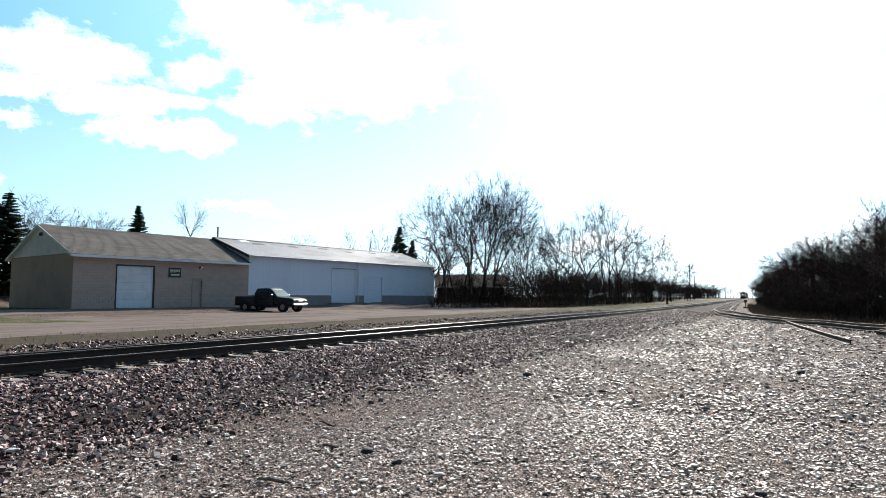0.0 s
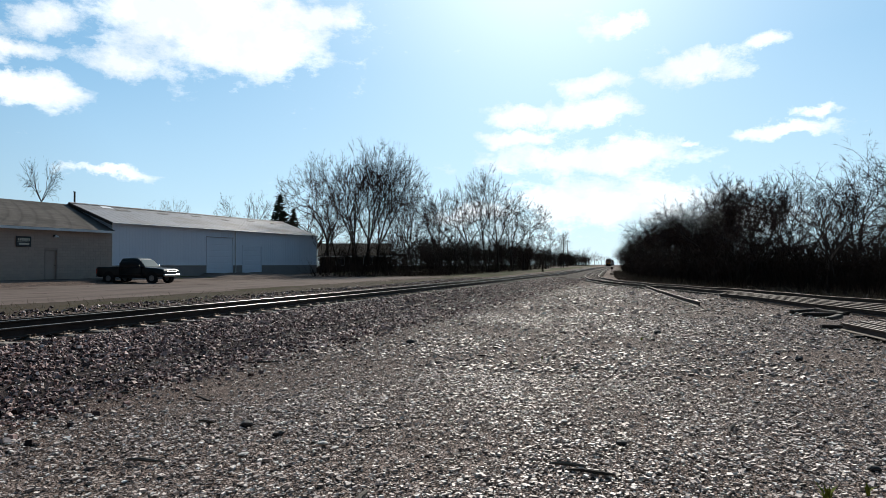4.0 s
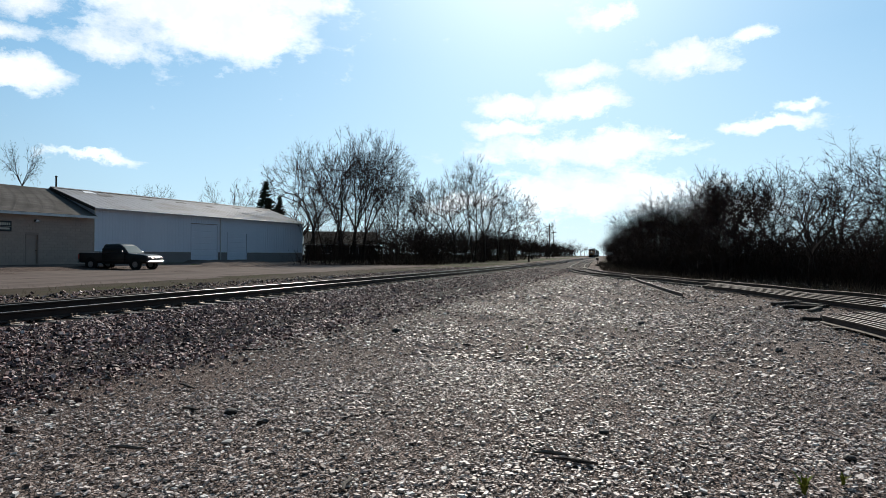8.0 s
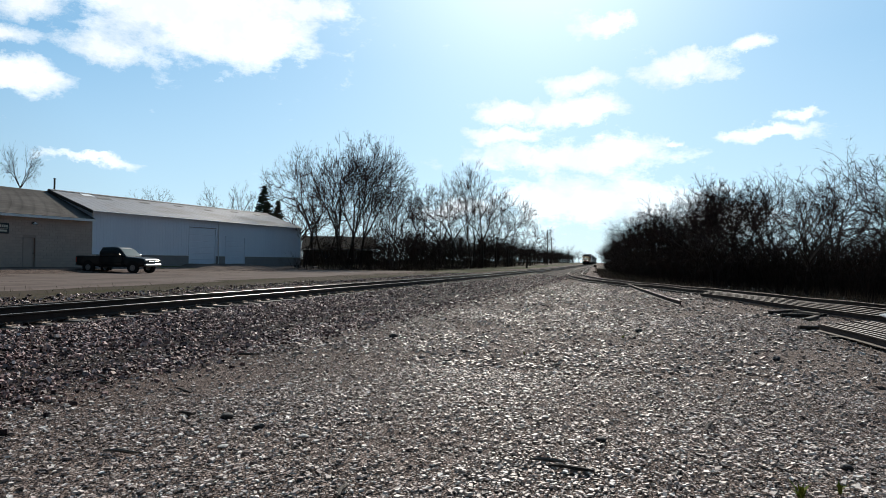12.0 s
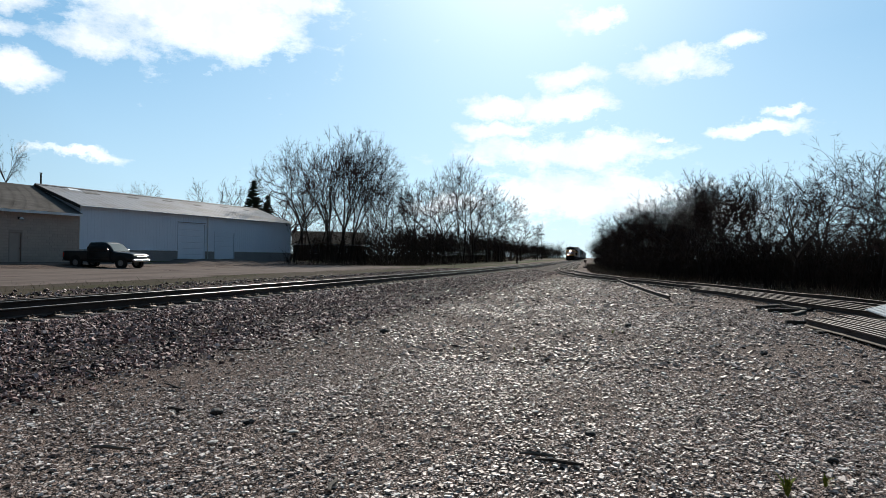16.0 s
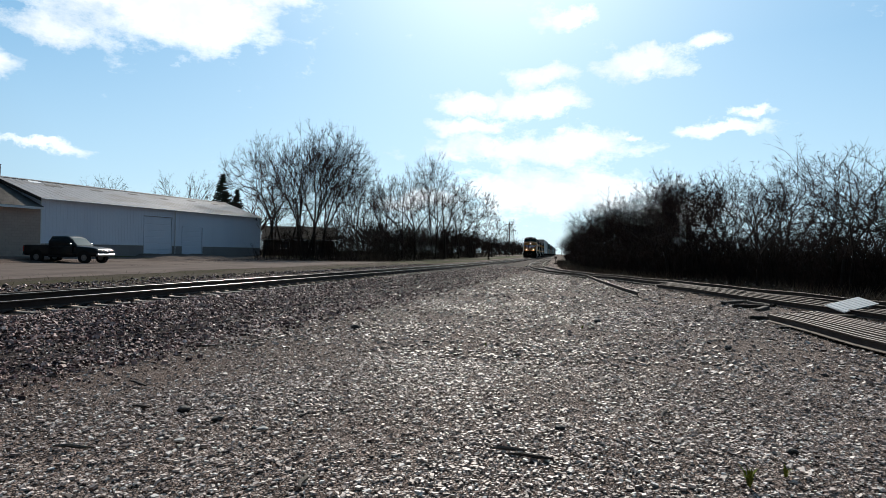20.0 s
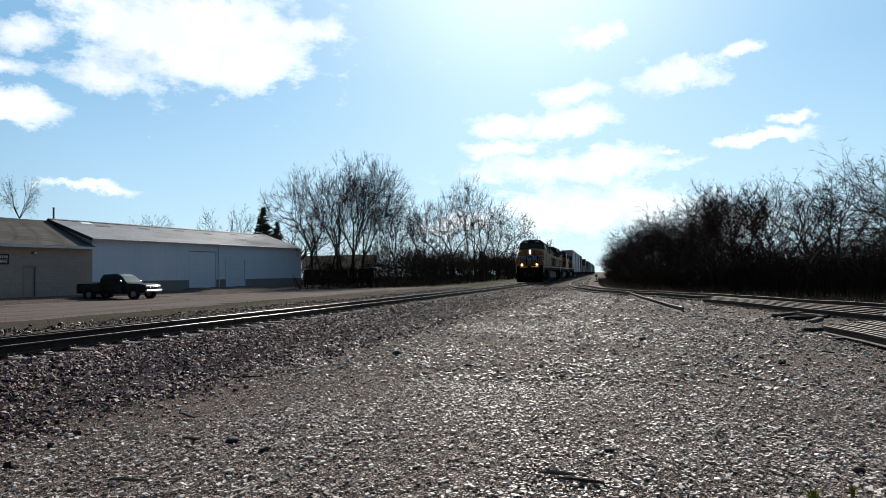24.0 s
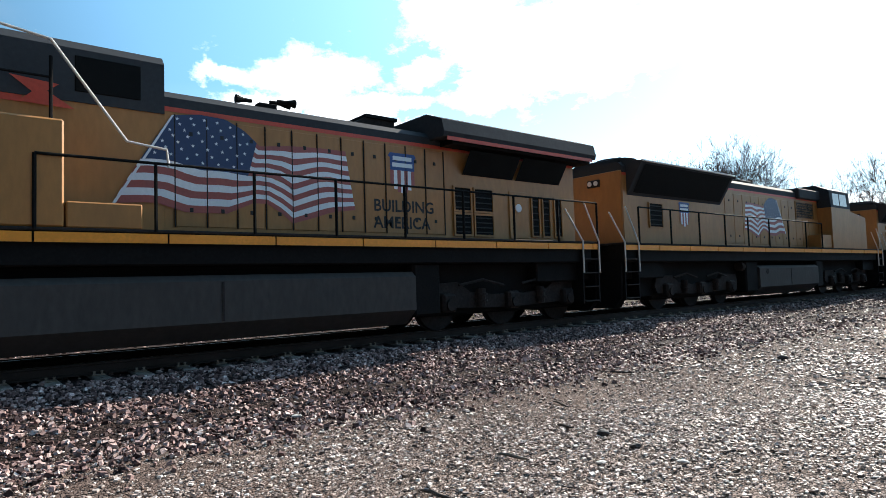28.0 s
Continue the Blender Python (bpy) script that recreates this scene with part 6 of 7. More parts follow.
def underframe(ob, length, tank, trucks, half=1.5, front=0.0):
    part("sill", Shape().box(-half + 0.06, half - 0.06, front + 0.25, length - 0.25, 1.42, 1.90, 0.02), BLACK, ob)
    part("walkway", Shape().box(-half, half, front, length, 1.90, 1.95, 0.01), GRIME, ob)
    for s in (-1, 1):
        y = front + 0.05
        while y < length - 0.2:
            y1 = min(y + 1.72, length - 0.05)
            part("sill_stripe", Shape().box(s * (half - 0.012), s * (half + 0.012), y, y1 - 0.03, 1.745, 1.885) if s > 0 else Shape().box(-half - 0.012, -half + 0.012, y, y1 - 0.03, 1.745, 1.885), ORANGE, ob)
            y = y1
    part("centre_sill", Shape().box(-1.0, 1.0, front + 0.3, length - 0.3, 0.42, 1.44, 0.03), BLACK, ob)
    part("equipment_rack", Shape().box(-1.3, 1.3, front + 0.2, 2.3, 0.95, 1.44, 0.03), BLACK, ob)
    part("equipment_rack", Shape().box(-1.3, 1.3, length - 2.2, length - 0.2, 0.95, 1.44, 0.03), BLACK, ob)
    for at in trucks:
        part("motor_casing", Shape().box(-0.95, 0.95, at - 2.5, at + 2.5, 0.3, 1.2, 0.05), BLACK, ob)
    a, b = tank
    part("air_tank", Shape().box(-1.35, 1.35, a - 0.9, a, 0.35, 1.44, 0.05), BLACK, ob)
    part("air_tank", Shape().box(-1.35, 1.35, b, b + 0.7, 0.35, 1.44, 0.05), BLACK, ob)
    tk = part("fuel_tank", Shape().prism([(-1.05, 0.2), (1.05, 0.2), (1.42, 0.5), (1.42, 1.16), (1.3, 1.26), (-1.3, 1.26), (-1.42, 1.16), (-1.42, 0.5)], a, b, "y"), TANKP, ob)
    part("tank_seam", Shape().box(1.41, 1.43, (a + b) / 2 - 0.02, (a + b) / 2 + 0.02, 0.52, 1.15), GRIME, tk)
    part("filler_cap", Shape().disc((1.4, a + 0.6, 1.05), (1, 0, 0), 0.09, 0.08, 12), GRIME, tk)
    part("air_reservoir", Shape().tube([(1.18, a - 1.1, 1.24), (1.18, a - 0.1, 1.24)], 0.16, 12), GRIME, ob)
    for at in trucks:
        bogie(ob, at)
    for end, s in ((front and front - 0.3, -1), (length, 1)):
        part("pilot", Shape().prism([(-1.45, 1.42), (1.45, 1.42), (1.4, 0.45), (1.15, 0.16), (-1.15, 0.16), (-1.4, 0.45)], end - 0.05 if s < 0 else end - 0.12, end + 0.12 if s < 0 else end + 0.05, "y"), BLACK, ob)
        part("coupler", Shape().box(-0.12, 0.12, end + s * 0.02 if s > 0 else end - 0.62, end + 0.62 if s > 0 else end - 0.02, 0.72, 0.98, 0.04).box(-0.2, 0.2, end + s * 0.5 - 0.12, end + s * 0.5 + 0.12, 0.66, 1.04, 0.05), GRIME, ob)
        for x in (-0.55, -0.4, 0.4, 0.55):
            part("air_hose", Shape().tube([(x, end + s * 0.05, 1.2), (x, end + s * 0.24, 1.0), (x * 0.9, end + s * 0.2, 0.6)], 0.025, 6), INK, ob)


def steps(ob, y0, y1, half=1.5):
    """A stair well at a corner with four treads and its two pale grab irons."""
    for s in (-1, 1):
        for z in (0.42, 0.78, 1.13, 1.48):
            x0, x1 = sorted((s * (half - 0.45), s * (half + 0.02)))
            part("step", Shape().box(x0, x1, y0 + 0.05, y1 - 0.05, z, z + 0.035, 0.005), GRIME, ob)
        x0, x1 = sorted((s * (half - 0.02), s * (half - 0.06)))
        part("step_back", Shape().box(min(s * (half - 0.5), s * (half - 0.44)), max(s * (half - 0.5), s * (half - 0.44)), y0 - 0.02, y1 + 0.02, 0.38, 1.9), BLACK, ob)
        part("step_side", Shape().box(min(s * (half - 0.45), s * half), max(s * (half - 0.45), s * half), y0 - 0.02, y0 + 0.03, 0.38, 1.9).box(min(s * (half - 0.45), s * half), max(s * (half - 0.45), s * half), y1 - 0.03, y1 + 0.02, 0.38, 1.9), BLACK, ob)
        for y, d in ((y0, -0.55), (y1, -0.45)):
            part("grab_iron", Shape().tube([(s * (half + 0.03), y, 1.15), (s * (half + 0.03), y, 1.95), (s * (half - 0.05), y + d, 2.75 if y == y0 else 2.95)], 0.022, 8), RAILW, ob, "pale bent grab iron")


def handrail(ob, y0, y1, count, half=1.5, top=2.95):
    for s in (-1, 1):
        hr = part("handrail", Shape().tube([(s * half, y0, top), (s * half, y1, top)], 0.022, 8), BLACK, ob)
        for k in range(count + 1):
            y = y0 + (y1 - y0) * k / count
            part("stanchion", Shape().tube([(s * half, y, 1.92), (s * half, y, top)], 0.028, 6), BLACK, hr)


def flag_art(ob, l0, l1, z0, z1, x, flip=False):
    """The painted waving flag: stripes, field and rows of small stars. flip: the field towards the train's rear."""
    if flip:
        l0, l1 = l1, l0
    art = part("flag_field", Shape().add([(x + 0.004, *p) for p in flag_outline(l0, l1, z0, z1, 0.0, 0.45, 0, 0.54)], [tuple(range(42))]), DEEPBLUE, ob, "painted waving flag, deep blue field")
    for k in range(13):
        a = 0.44 if k < 7 else 0.0
        part("flag_stripe", Shape().add([(x + 0.003, *p) for p in flag_outline(l0, l1, z0, z1, a, 1.0, k / 13, (k + 1) / 13)], [tuple(range(42))]), FLAGRED if k % 2 == 0 else PAINTW, ob)
    part("flag_edge", Shape().add([(x + 0.005, *p) for p in flag_outline(l0, l1, z0, z1, -0.012, 0.012, 0, 1.0)], [tuple(range(42))]), PAINTW, ob)
    sh = Shape()
    for r in range(7):
        for c in range(6):
            u, v = 0.04 + 0.068 * c + 0.03 * (r % 2), 0.05 + 0.07 * r
            l, z = flag_at(l0, l1, z0, z1, u, v)
            pts = [(x + 0.008, l + 0.033 * (1 if i % 2 == 0 else 0.42) * math.sin(i * math.pi / 5), z + 0.033 * (1 if i % 2 == 0 else 0.42) * math.cos(i * math.pi / 5)) for i in range(10)]
            sh.add(pts, [tuple(range(10))])
    part("flag_stars", sh, PAINTW, art)["kind"] = "stuff"


def flag_at(l0, l1, z0, z1, u, v):
    """u along the stripes from the hoist, v down from the top edge; the cloth folds past the field."""
    tl = np.interp(u, [0, 0.28, 0.47, 0.6, 1.0], [0.22, 0.42, 0.56, 0.68, 0.955])
    tz = np.interp(u, [0, 0.14, 0.28, 0.38, 0.47, 0.6, 0.8, 1.0], [0.92, 0.955, 0.945, 0.87, 0.75, 0.785, 0.80, 0.80])
    bl = np.interp(u, [0, 0.26, 0.52, 0.63, 1.0], [0.02, 0.275, 0.55, 0.68, 1.0])
    bz = np.interp(u, [0, 0.14, 0.26, 0.4, 0.52, 0.58, 0.64, 0.75, 0.87, 1.0], [0.19, 0.215, 0.14, 0.15, 0.27, 0.23, 0.08, 0.14, 0.21, 0.24])
    wave = 0.02 * math.sin(u * 16 + 1.2) * math.sin(v * math.pi)
    return l0 + (l1 - l0) * float(tl + (bl - tl) * v), z0 + (z1 - z0) * float(tz + (bz - tz) * v + wave)


def flag_outline(l0, l1, z0, z1, a, b, v0, v1):
    up = [flag_at(l0, l1, z0, z1, a + (b - a) * i / 20, v0) for i in range(21)]
    dn = [flag_at(l0, l1, z0, z1, b - (b - a) * i / 20, v1) for i in range(21)]
    return up + dn


def emblem(ob, l, z, x, s=1.0):
    """A plain shield: blue head over red and white stripes."""
    sh = part("shield", Shape().add([(x + 0.003, l + a * s, z + b * s) for a, b in ((-0.36, 0.0), (0.36, 0.0), (0.36, 0.30), (0.42, 0.34), (0.36, 0.42), (-0.36, 0.42), (-0.42, 0.34), (-0.36, 0.30))], [tuple(range(8))]), BLUEP, ob, "plain blue shield with red and white stripes")
    for k in range(7):
        a = -0.36 + 0.72 * k / 7
        low = -0.55 + 0.5 * ((a + 0.05) / 0.36) ** 2 * 0.5
        part("shield_stripe", Shape().add([(x + 0.003, l + a * s, z), (x + 0.003, l + (a + 0.72 / 7) * s, z), (x + 0.003, l + (a + 0.72 / 7) * s, z + low * s), (x + 0.003, l + a * s, z + low * s)], [(0, 1, 2, 3)]), FLAGRED if k % 2 == 0 else PAINTW, sh)
    part("shield_bar", Shape().box(x + 0.003, x + 0.008, l - 0.28 * s, l + 0.28 * s, z + 0.24 * s, z + 0.34 * s).box(x + 0.003, x + 0.008, l - 0.3 * s, l + 0.3 * s, z + 0.08 * s, z + 0.18 * s), PAINTW, sh)


def louvre(ob, l0, l1, z0, z1, x, slats, name="grille", frame_mat=None):
    g = part(name, Shape().box(x - 0.03, x + 0.004, l0, l1, z0, z1), SCREEN, ob, "dark louvred grille")
    for k in range(slats):
        z = z0 + (k + 0.5) * (z1 - z0) / slats
        part("slat", Shape().box(x - 0.01, x + 0.02, l0 + 0.02, l1 - 0.02, z - 0.012, z + 0.012, 0, pose(0, 0, 0)), INK, g)
    m = frame_mat or YELLOW
    part("grille_frame", Shape().box(x - 0.01, x + 0.03, l0 - 0.04, l0, z0 - 0.04, z1 + 0.04).box(x - 0.01, x + 0.03, l1, l1 + 0.04, z0 - 0.04, z1 + 0.04).box(x - 0.01, x + 0.03, l0, l1, z1, z1 + 0.04).box(x - 0.01, x + 0.03, l0, l1, z0 - 0.04, z0), m, g)


def hood_shell(ob, y0, y1, half, top, grey_from):
    """A long hood with a rounded grey roof, a red line, and rows of yellow doors."""
    part("hood", Shape().box(-half, half, y0, y1, 1.95, grey_from), YELLOW, ob)
    part("hood_roof", Shape().prism([(-half, grey_from), (half, grey_from), (half, top - 0.12), (half - 0.12, top), (0, top + 0.05), (-half + 0.12, top), (-half, top - 0.12)], y0, y1, "y"), GREYP, ob, "grey hood roof")
    for s in (-1, 1):
        x0, x1 = sorted((s * half, s * (half + 0.006)))
        part("red_line", Shape().box(x0, x1, y0, y1, grey_from - 0.06, grey_from + 0.015), REDP, ob)


def hood_doors(ob, y0, y1, half, top, width):
    y = y0
    while y + width <= y1 + 0.01:
        for s in (-1, 1):
            x0, x1 = sorted((s * (half - 0.005), s * (half + 0.014)))
            d = part("hood_door", Shape().box(x0, x1, y + 0.02, y + width - 0.02, 2.06, top, 0.006), YELLOW, ob)
            if s > 0:
                for z in (2.3, 3.55):
                    part("latch", Shape().box(x1 - 0.004, x1 + 0.012, y + width / 2 - 0.03, y + width / 2 + 0.03, z, z + 0.07, 0.004), INK, d)
        y += width


def lead_locomotive():
    ob = thing("locomotive", "dusty yellow and grey leading diesel locomotive with lit headlamps", "locomotive", group="locomotives")
    L = 21.7
    underframe(ob, L, (8.1, 15.8), (4.7, 18.75), front=0.75)
    steps(ob, 0.75, 1.5)
    steps(ob, 21.0, 21.65)
    # nose with a faceted front
    plan0 = [(-1.5, 3.1), (-1.5, 1.85), (-0.6, 1.42), (0.6, 1.42), (1.5, 1.85), (1.5, 3.1)]
    tops = [3.86, 3.45, 3.74, 3.74, 3.45, 3.86]
    sh = Shape()
    sh.add([(x, y, 1.95) for x, y in plan0] + [(x * (0.97 if i in (2, 3) else 1), y + (0.1 if i in (2, 3) else 0.0), z) for i, ((x, y), z) in enumerate(zip(plan0, tops))] + [(0.0, 1.52, 3.78), (0.0, 3.1, 3.98)],
           [(0, 1, 7, 6), (1, 2, 8, 7), (2, 3, 9, 12, 8), (3, 4, 10, 9), (4, 5, 11, 10), (6, 7, 8, 12, 13), (13, 12, 9, 10, 11), (5, 4, 3, 2, 1, 0)])
    nose = part("nose", sh, YELLOW, ob, "yellow faceted nose")
    part("nose_door", Shape().box(-0.36, 0.3, 1.39, 1.44, 2.0, 3.2, 0.02), YELLOW, nose)
    hl = part("headlight_housing", Shape().box(-0.16, 0.16, 1.27, 1.5, 3.18, 3.74, 0.03), INK, nose)
    for z in (3.34, 3.58):
        part("headlight", Shape().disc((0, 1.26, z), (0, 1, 0), 0.072, 0.05, 18), BEAM, hl, "lit round headlight")
    for s in (-1, 1):
        dl = part("ditch_light_box", Shape().box(s * 0.85 - 0.15, s * 0.85 + 0.15, 0.42, 0.75, 1.88, 2.2, 0.03), INK, ob)
        part("ditch_light", Shape().disc((s * 0.85, 0.41, 2.04), (0, 1, 0), 0.075, 0.04, 18), BEAM, dl, "lit round ditch light")
        # winged emblem on the nose: blue feathers edged in white
        face = lambda u: (1.42 if u <= 0.6 else 1.42 + (u - 0.6) / 0.9 * 0.43) - 0.04
        for k, far in enumerate((1.45, 1.28, 1.08, 0.85)):
            z = 2.86 - 0.125 * k
            for p, q in ((0.28, 0.6), (0.6, far)):
                rise = lambda u: 0.12 * (u - 0.28) / 1.17
                for lo, hi, mat in ((0.0, 0.085, BLUEP), (0.088, 0.122, PAINTW)):
                    part("wing_bar", Shape().add([(s * p, face(p), z + lo + rise(p)), (s * q, face(q), z + lo + rise(q)), (s * (q + (0.04 if q > 0.6 else 0)), face(q + (0.04 if q > 0.6 else 0)), z + hi + rise(q)), (s * p, face(p), z + hi + rise(p))], [(0, 1, 2, 3)]), mat, nose)
        part("front_stanchion", Shape().box(s * 0.3 - 0.06, s * 0.3 + 0.06, 0.5, 0.56, 1.9, 2.98, 0.02), BLACK, ob)
        part("front_stanchion", Shape().box(s * 0.95 - 0.05, s * 0.95 + 0.05, 0.5, 0.56, 1.9, 2.95, 0.02), BLACK, ob)
        part("front_rail", Shape().tube([(s * 0.95, 0.53, 2.9), (s * 1.1, 0.5, 2.85), (s * 1.15, 0.45, 2.0)], 0.022, 8), BLACK, ob)
        part("front_stripe", Shape().box(s * 0.2 if s > 0 else -1.05, 1.05 if s > 0 else -0.2, 0.432, 0.452, 1.74, 1.88), ORANGE, ob)
        part("corner_stripe", Shape().box(1.1 if s > 0 else -1.48, 1.48 if s > 0 else -1.1, 0.738, 0.752, 1.74, 1.88), ORANGE, ob)
        part("mirror", Shape().box(s * 1.62 - 0.04, s * 1.62 + 0.04, 3.5, 3.56, 4.0, 4.3, 0.01), INK, ob)
    rim = ((-0.30, 3.06), (0.30, 3.06), (0.30, 2.62), (0.0, 2.30), (-0.30, 2.62))
    part("shield_rim", Shape().add([(a * 1.1, 1.376, 2.7 + (z - 2.7) * 1.1) for a, z in rim], [(0, 1, 2, 3, 4)]), PAINTW, nose)
    part("nose_shield", Shape().add([(a, 1.370, z) for a, z in rim], [(0, 1, 2, 3, 4)]), BLUEP, nose, "plain blue shield on the nose")
    for k in range(3):
        part("shield_stripe", Shape().add([(-0.19 + 0.15 * k, 1.364, 2.84), (-0.11 + 0.15 * k, 1.364, 2.84), (-0.11 + 0.15 * k, 1.364, 2.5), (-0.19 + 0.15 * k, 1.364, 2.5)], [(0, 1, 2, 3)]), PAINTW, nose)
    part("front_platform", Shape().box(-1.05, 1.05, 0.45, 0.9, 1.42, 1.95, 0.02), BLACK, ob)
    part("nose_grab", Shape().tube([(0.5, 1.42, 3.62), (0.52, 1.36, 3.5), (0.55, 1.36, 2.2)], 0.03, 6), BLACK, nose)
    part("nose_top_rail", Shape().tube([(-0.9, 1.75, 3.6), (-0.9, 1.7, 3.85), (-0.3, 1.6, 3.95), (-0.3, 1.65, 3.72)], 0.018, 6), BLACK, nose)
    # plow
    part("plow", Shape().prism([(-1.45, 1.15), (1.45, 1.15), (1.5, 0.6), (1.42, 0.1), (-1.42, 0.1), (-1.5, 0.6)], 0.36, 0.45, "y"), BLACK, ob)
    for k in range(7):
        x = -1.3 + 2.6 * k / 6
        part("plow_rib", Shape().box(x - 0.03, x + 0.03, 0.31, 0.4, 0.12, 1.15), BLACK, ob)
    # cab: yellow below, grey above
    part("cab_lower", Shape().box(-1.5, 1.5, 3.1, 5.55, 1.95, 3.74), YELLOW, ob)
    up = Shape().add([(-1.5, 3.1, 3.74), (1.5, 3.1, 3.74), (1.5, 5.55, 3.74), (-1.5, 5.55, 3.74),
                      (-1.42, 3.12, 4.5), (1.42, 3.12, 4.5), (1.42, 5.55, 4.5), (-1.42, 5.55, 4.5),
                      (-0.98, 3.0, 4.9), (0.98, 3.0, 4.9), (0.98, 5.55, 4.86), (-0.98, 5.55, 4.86)],
                     [(0, 1, 5, 4), (1, 2, 6, 5), (2, 3, 7, 6), (3, 0, 4, 7), (4, 5, 9, 8), (5, 6, 10, 9), (6, 7, 11, 10), (7, 4, 8, 11), (8, 9, 10, 11)])
    cab = part("cab", up, GREYP, ob, "grey upper cab")
    for s in (-1, 1):
        part("windshield", Shape().add([(s * 0.12, 3.075, 3.94), (s * 1.36, 3.075, 3.94), (s * 1.3, 3.085, 4.46), (s * 0.12, 3.085, 4.52)], [(0, 1, 2, 3)]), GLASS, cab, "dark front window")
        part("wiper", Shape().tube([(s * 0.7, 3.05, 3.9), (s * 0.5, 3.05, 4.3)], 0.012, 5), INK, cab)
        # side windows with pale frames
        x = lambda z, d: s * (1.5 - 0.08 * (z - 3.74) / 0.76 + d)
        for a, b in ((3.25, 3.5), (3.85, 4.43), (4.47, 5.05)):
            part("side_window", Shape().add([(x(3.86, 0.012), a, 3.86), (x(3.86, 0.012), b, 3.86), (x(4.38, 0.012), b, 4.38), (x(4.38, 0.012), a, 4.38)], [(0, 1, 2, 3)]), GLASS, cab, "dark side window")
            for y in ((a, b) if a > 3.6 else ()):
                part("window_frame", Shape().tube([(x(3.86, 0.02), y, 3.84), (x(4.38, 0.02), y, 4.4)], 0.018, 6), RAILW if s > 0 else INK, cab)
            if a > 3.6:
                part("window_frame", Shape().tube([(x(3.85, 0.02), a, 3.85), (x(3.85, 0.02), b, 3.85)], 0.018, 6), RAILW if s > 0 else INK, cab)
        # pale sheet over the roof chamfer: its sunlit brightness is put into the colour
        part("visor", Shape().add([(s * 1.0, 3.06, 4.89), (s * 1.0, 4.9, 4.88), (s * 1.62, 4.95, 4.42), (s * 1.62, 3.35, 4.42)], [(0, 1, 2, 3)]), RAILW, cab, "roof-edge visor over the side window, sunlit brightness put into its pale colour")
        nb = part("number_board", Shape().add([(s * 0.3, 2.84, 4.6), (s * 1.0, 2.94, 4.6), (s * 1.0, 2.94, 4.9), (s * 0.3, 2.84, 4.93)] + [(s * 0.3, 3.2, 4.6), (s * 1.0, 3.2, 4.6), (s * 1.0, 3.2, 4.9), (s * 0.3, 3.2, 4.93)],
                                              [(0, 1, 2, 3), (4, 7, 6, 5), (0, 4, 5, 1), (1, 5, 6, 2), (2, 6, 7, 3), (3, 7, 4, 0)]), BOARD_LIT, cab, "black number board")
        a = math.atan2(0.10, 0.70) * s
        rot = Matrix(((1, 0, 0, 0), (0, 0, -1, 0), (0, 1, 0, 0), (0, 0, 0, 1)))
        lettering("board_digits", "5660", 0.27, PAINTW, nb, Matrix.Translation((s * 0.65, 2.883, 4.66)) @ Matrix.Rotation(a, 4, "Z") @ rot, align="CENTER", depth=0.002)
    part("roof_unit", Shape().box(-0.6, 0.6, 3.3, 4.3, 4.86, 4.97, 0.04), GREYP, cab)
    part("roof_rail", Shape().tube([(0.8, 4.6, 4.86), (0.8, 4.7, 4.96), (0.8, 5.4, 4.96), (0.8, 5.5, 4.86)], 0.02, 6), BLACK, cab)
    part("antenna_dome", Shape().box(-0.5, 0.5, 4.6, 5.2, 4.84, 4.94, 0.04), BLACK, cab)
    for s in (-1, 1):
        a, b = sorted((s * 1.5, s * 1.508))
        part("red_line", Shape().box(a, b, 5.2, 5.55, 3.7, 3.77), REDP, ob)
    # side door panel, plate and drip rail below the number
    dr = part("battery_door", Shape().box(1.495, 1.515, 3.95, 5.3, 1.98, 2.62, 0.006), YELLOW, ob)
    for a, b in ((4.02, 4.38), (4.46, 4.95), (5.0, 5.25)):
        part("door_panel", Shape().box(1.51, 1.525, a, b, 2.05, 2.55, 0.005), YELLOW, dr)
    for y in (4.2, 5.0):
        part("hinge", Shape().box(1.51, 1.54, y - 0.09, y + 0.09, 1.99, 2.05, 0.008), INK, dr)
    part("drip_rail", Shape().box(1.49, 1.53, 3.1, 5.5, 2.7, 2.735), GRIME, ob)
    part("notice", Shape().box(1.5, 1.506, 2.6, 2.86, 2.08, 2.42), PAINTW, ob, "small white notice plate")
    part("notice_mark", Shape().disc((1.508, 2.73, 2.25), (1, 0, 0), 0.08, 0.004, 14), DEEPBLUE, ob)
    for txt, off, mat, x in (("5660", 0.022, REDP, 1.501), ("5660", -0.004, surface("maroon_number_paint", (0.17, 0.04, 0.03), 0.5, vary=0.15, grain=20, stains=2), 1.504)):
        lettering("side_number", txt, 0.86, mat, ob, side_m(3.17, 2.9, x), "red-edged road number" if off > 0 else "", depth=0.002, offset=off)
    # equipment box and the grey cabinet above it
    for s in (-1, 1):
        a, b = sorted((s * 0.95, s * 1.49))
        bx = part("equipment_box", Shape().box(a, b, 5.57, 9.75, 1.95, 3.46, 0.03), YELLOW, ob, "yellow side equipment box")
        for y in (6.5, 7.55, 8.6):
            c, d = sorted((s * 1.488, s * 1.5))
            part("box_panel", Shape().box(c, d, y - 0.98, y + 0.02, 2.4, 3.3, 0.004), YELLOW, bx)
            part("box_panel", Shape().box(c, d, y - 0.98, y + 0.02, 2.0, 2.32, 0.004), YELLOW, bx)
        part("box_rail", Shape().tube([(s * 1.4, 5.6, 4.05), (s * 1.4, 9.6, 4.05)], 0.02, 6), BLACK, ob)
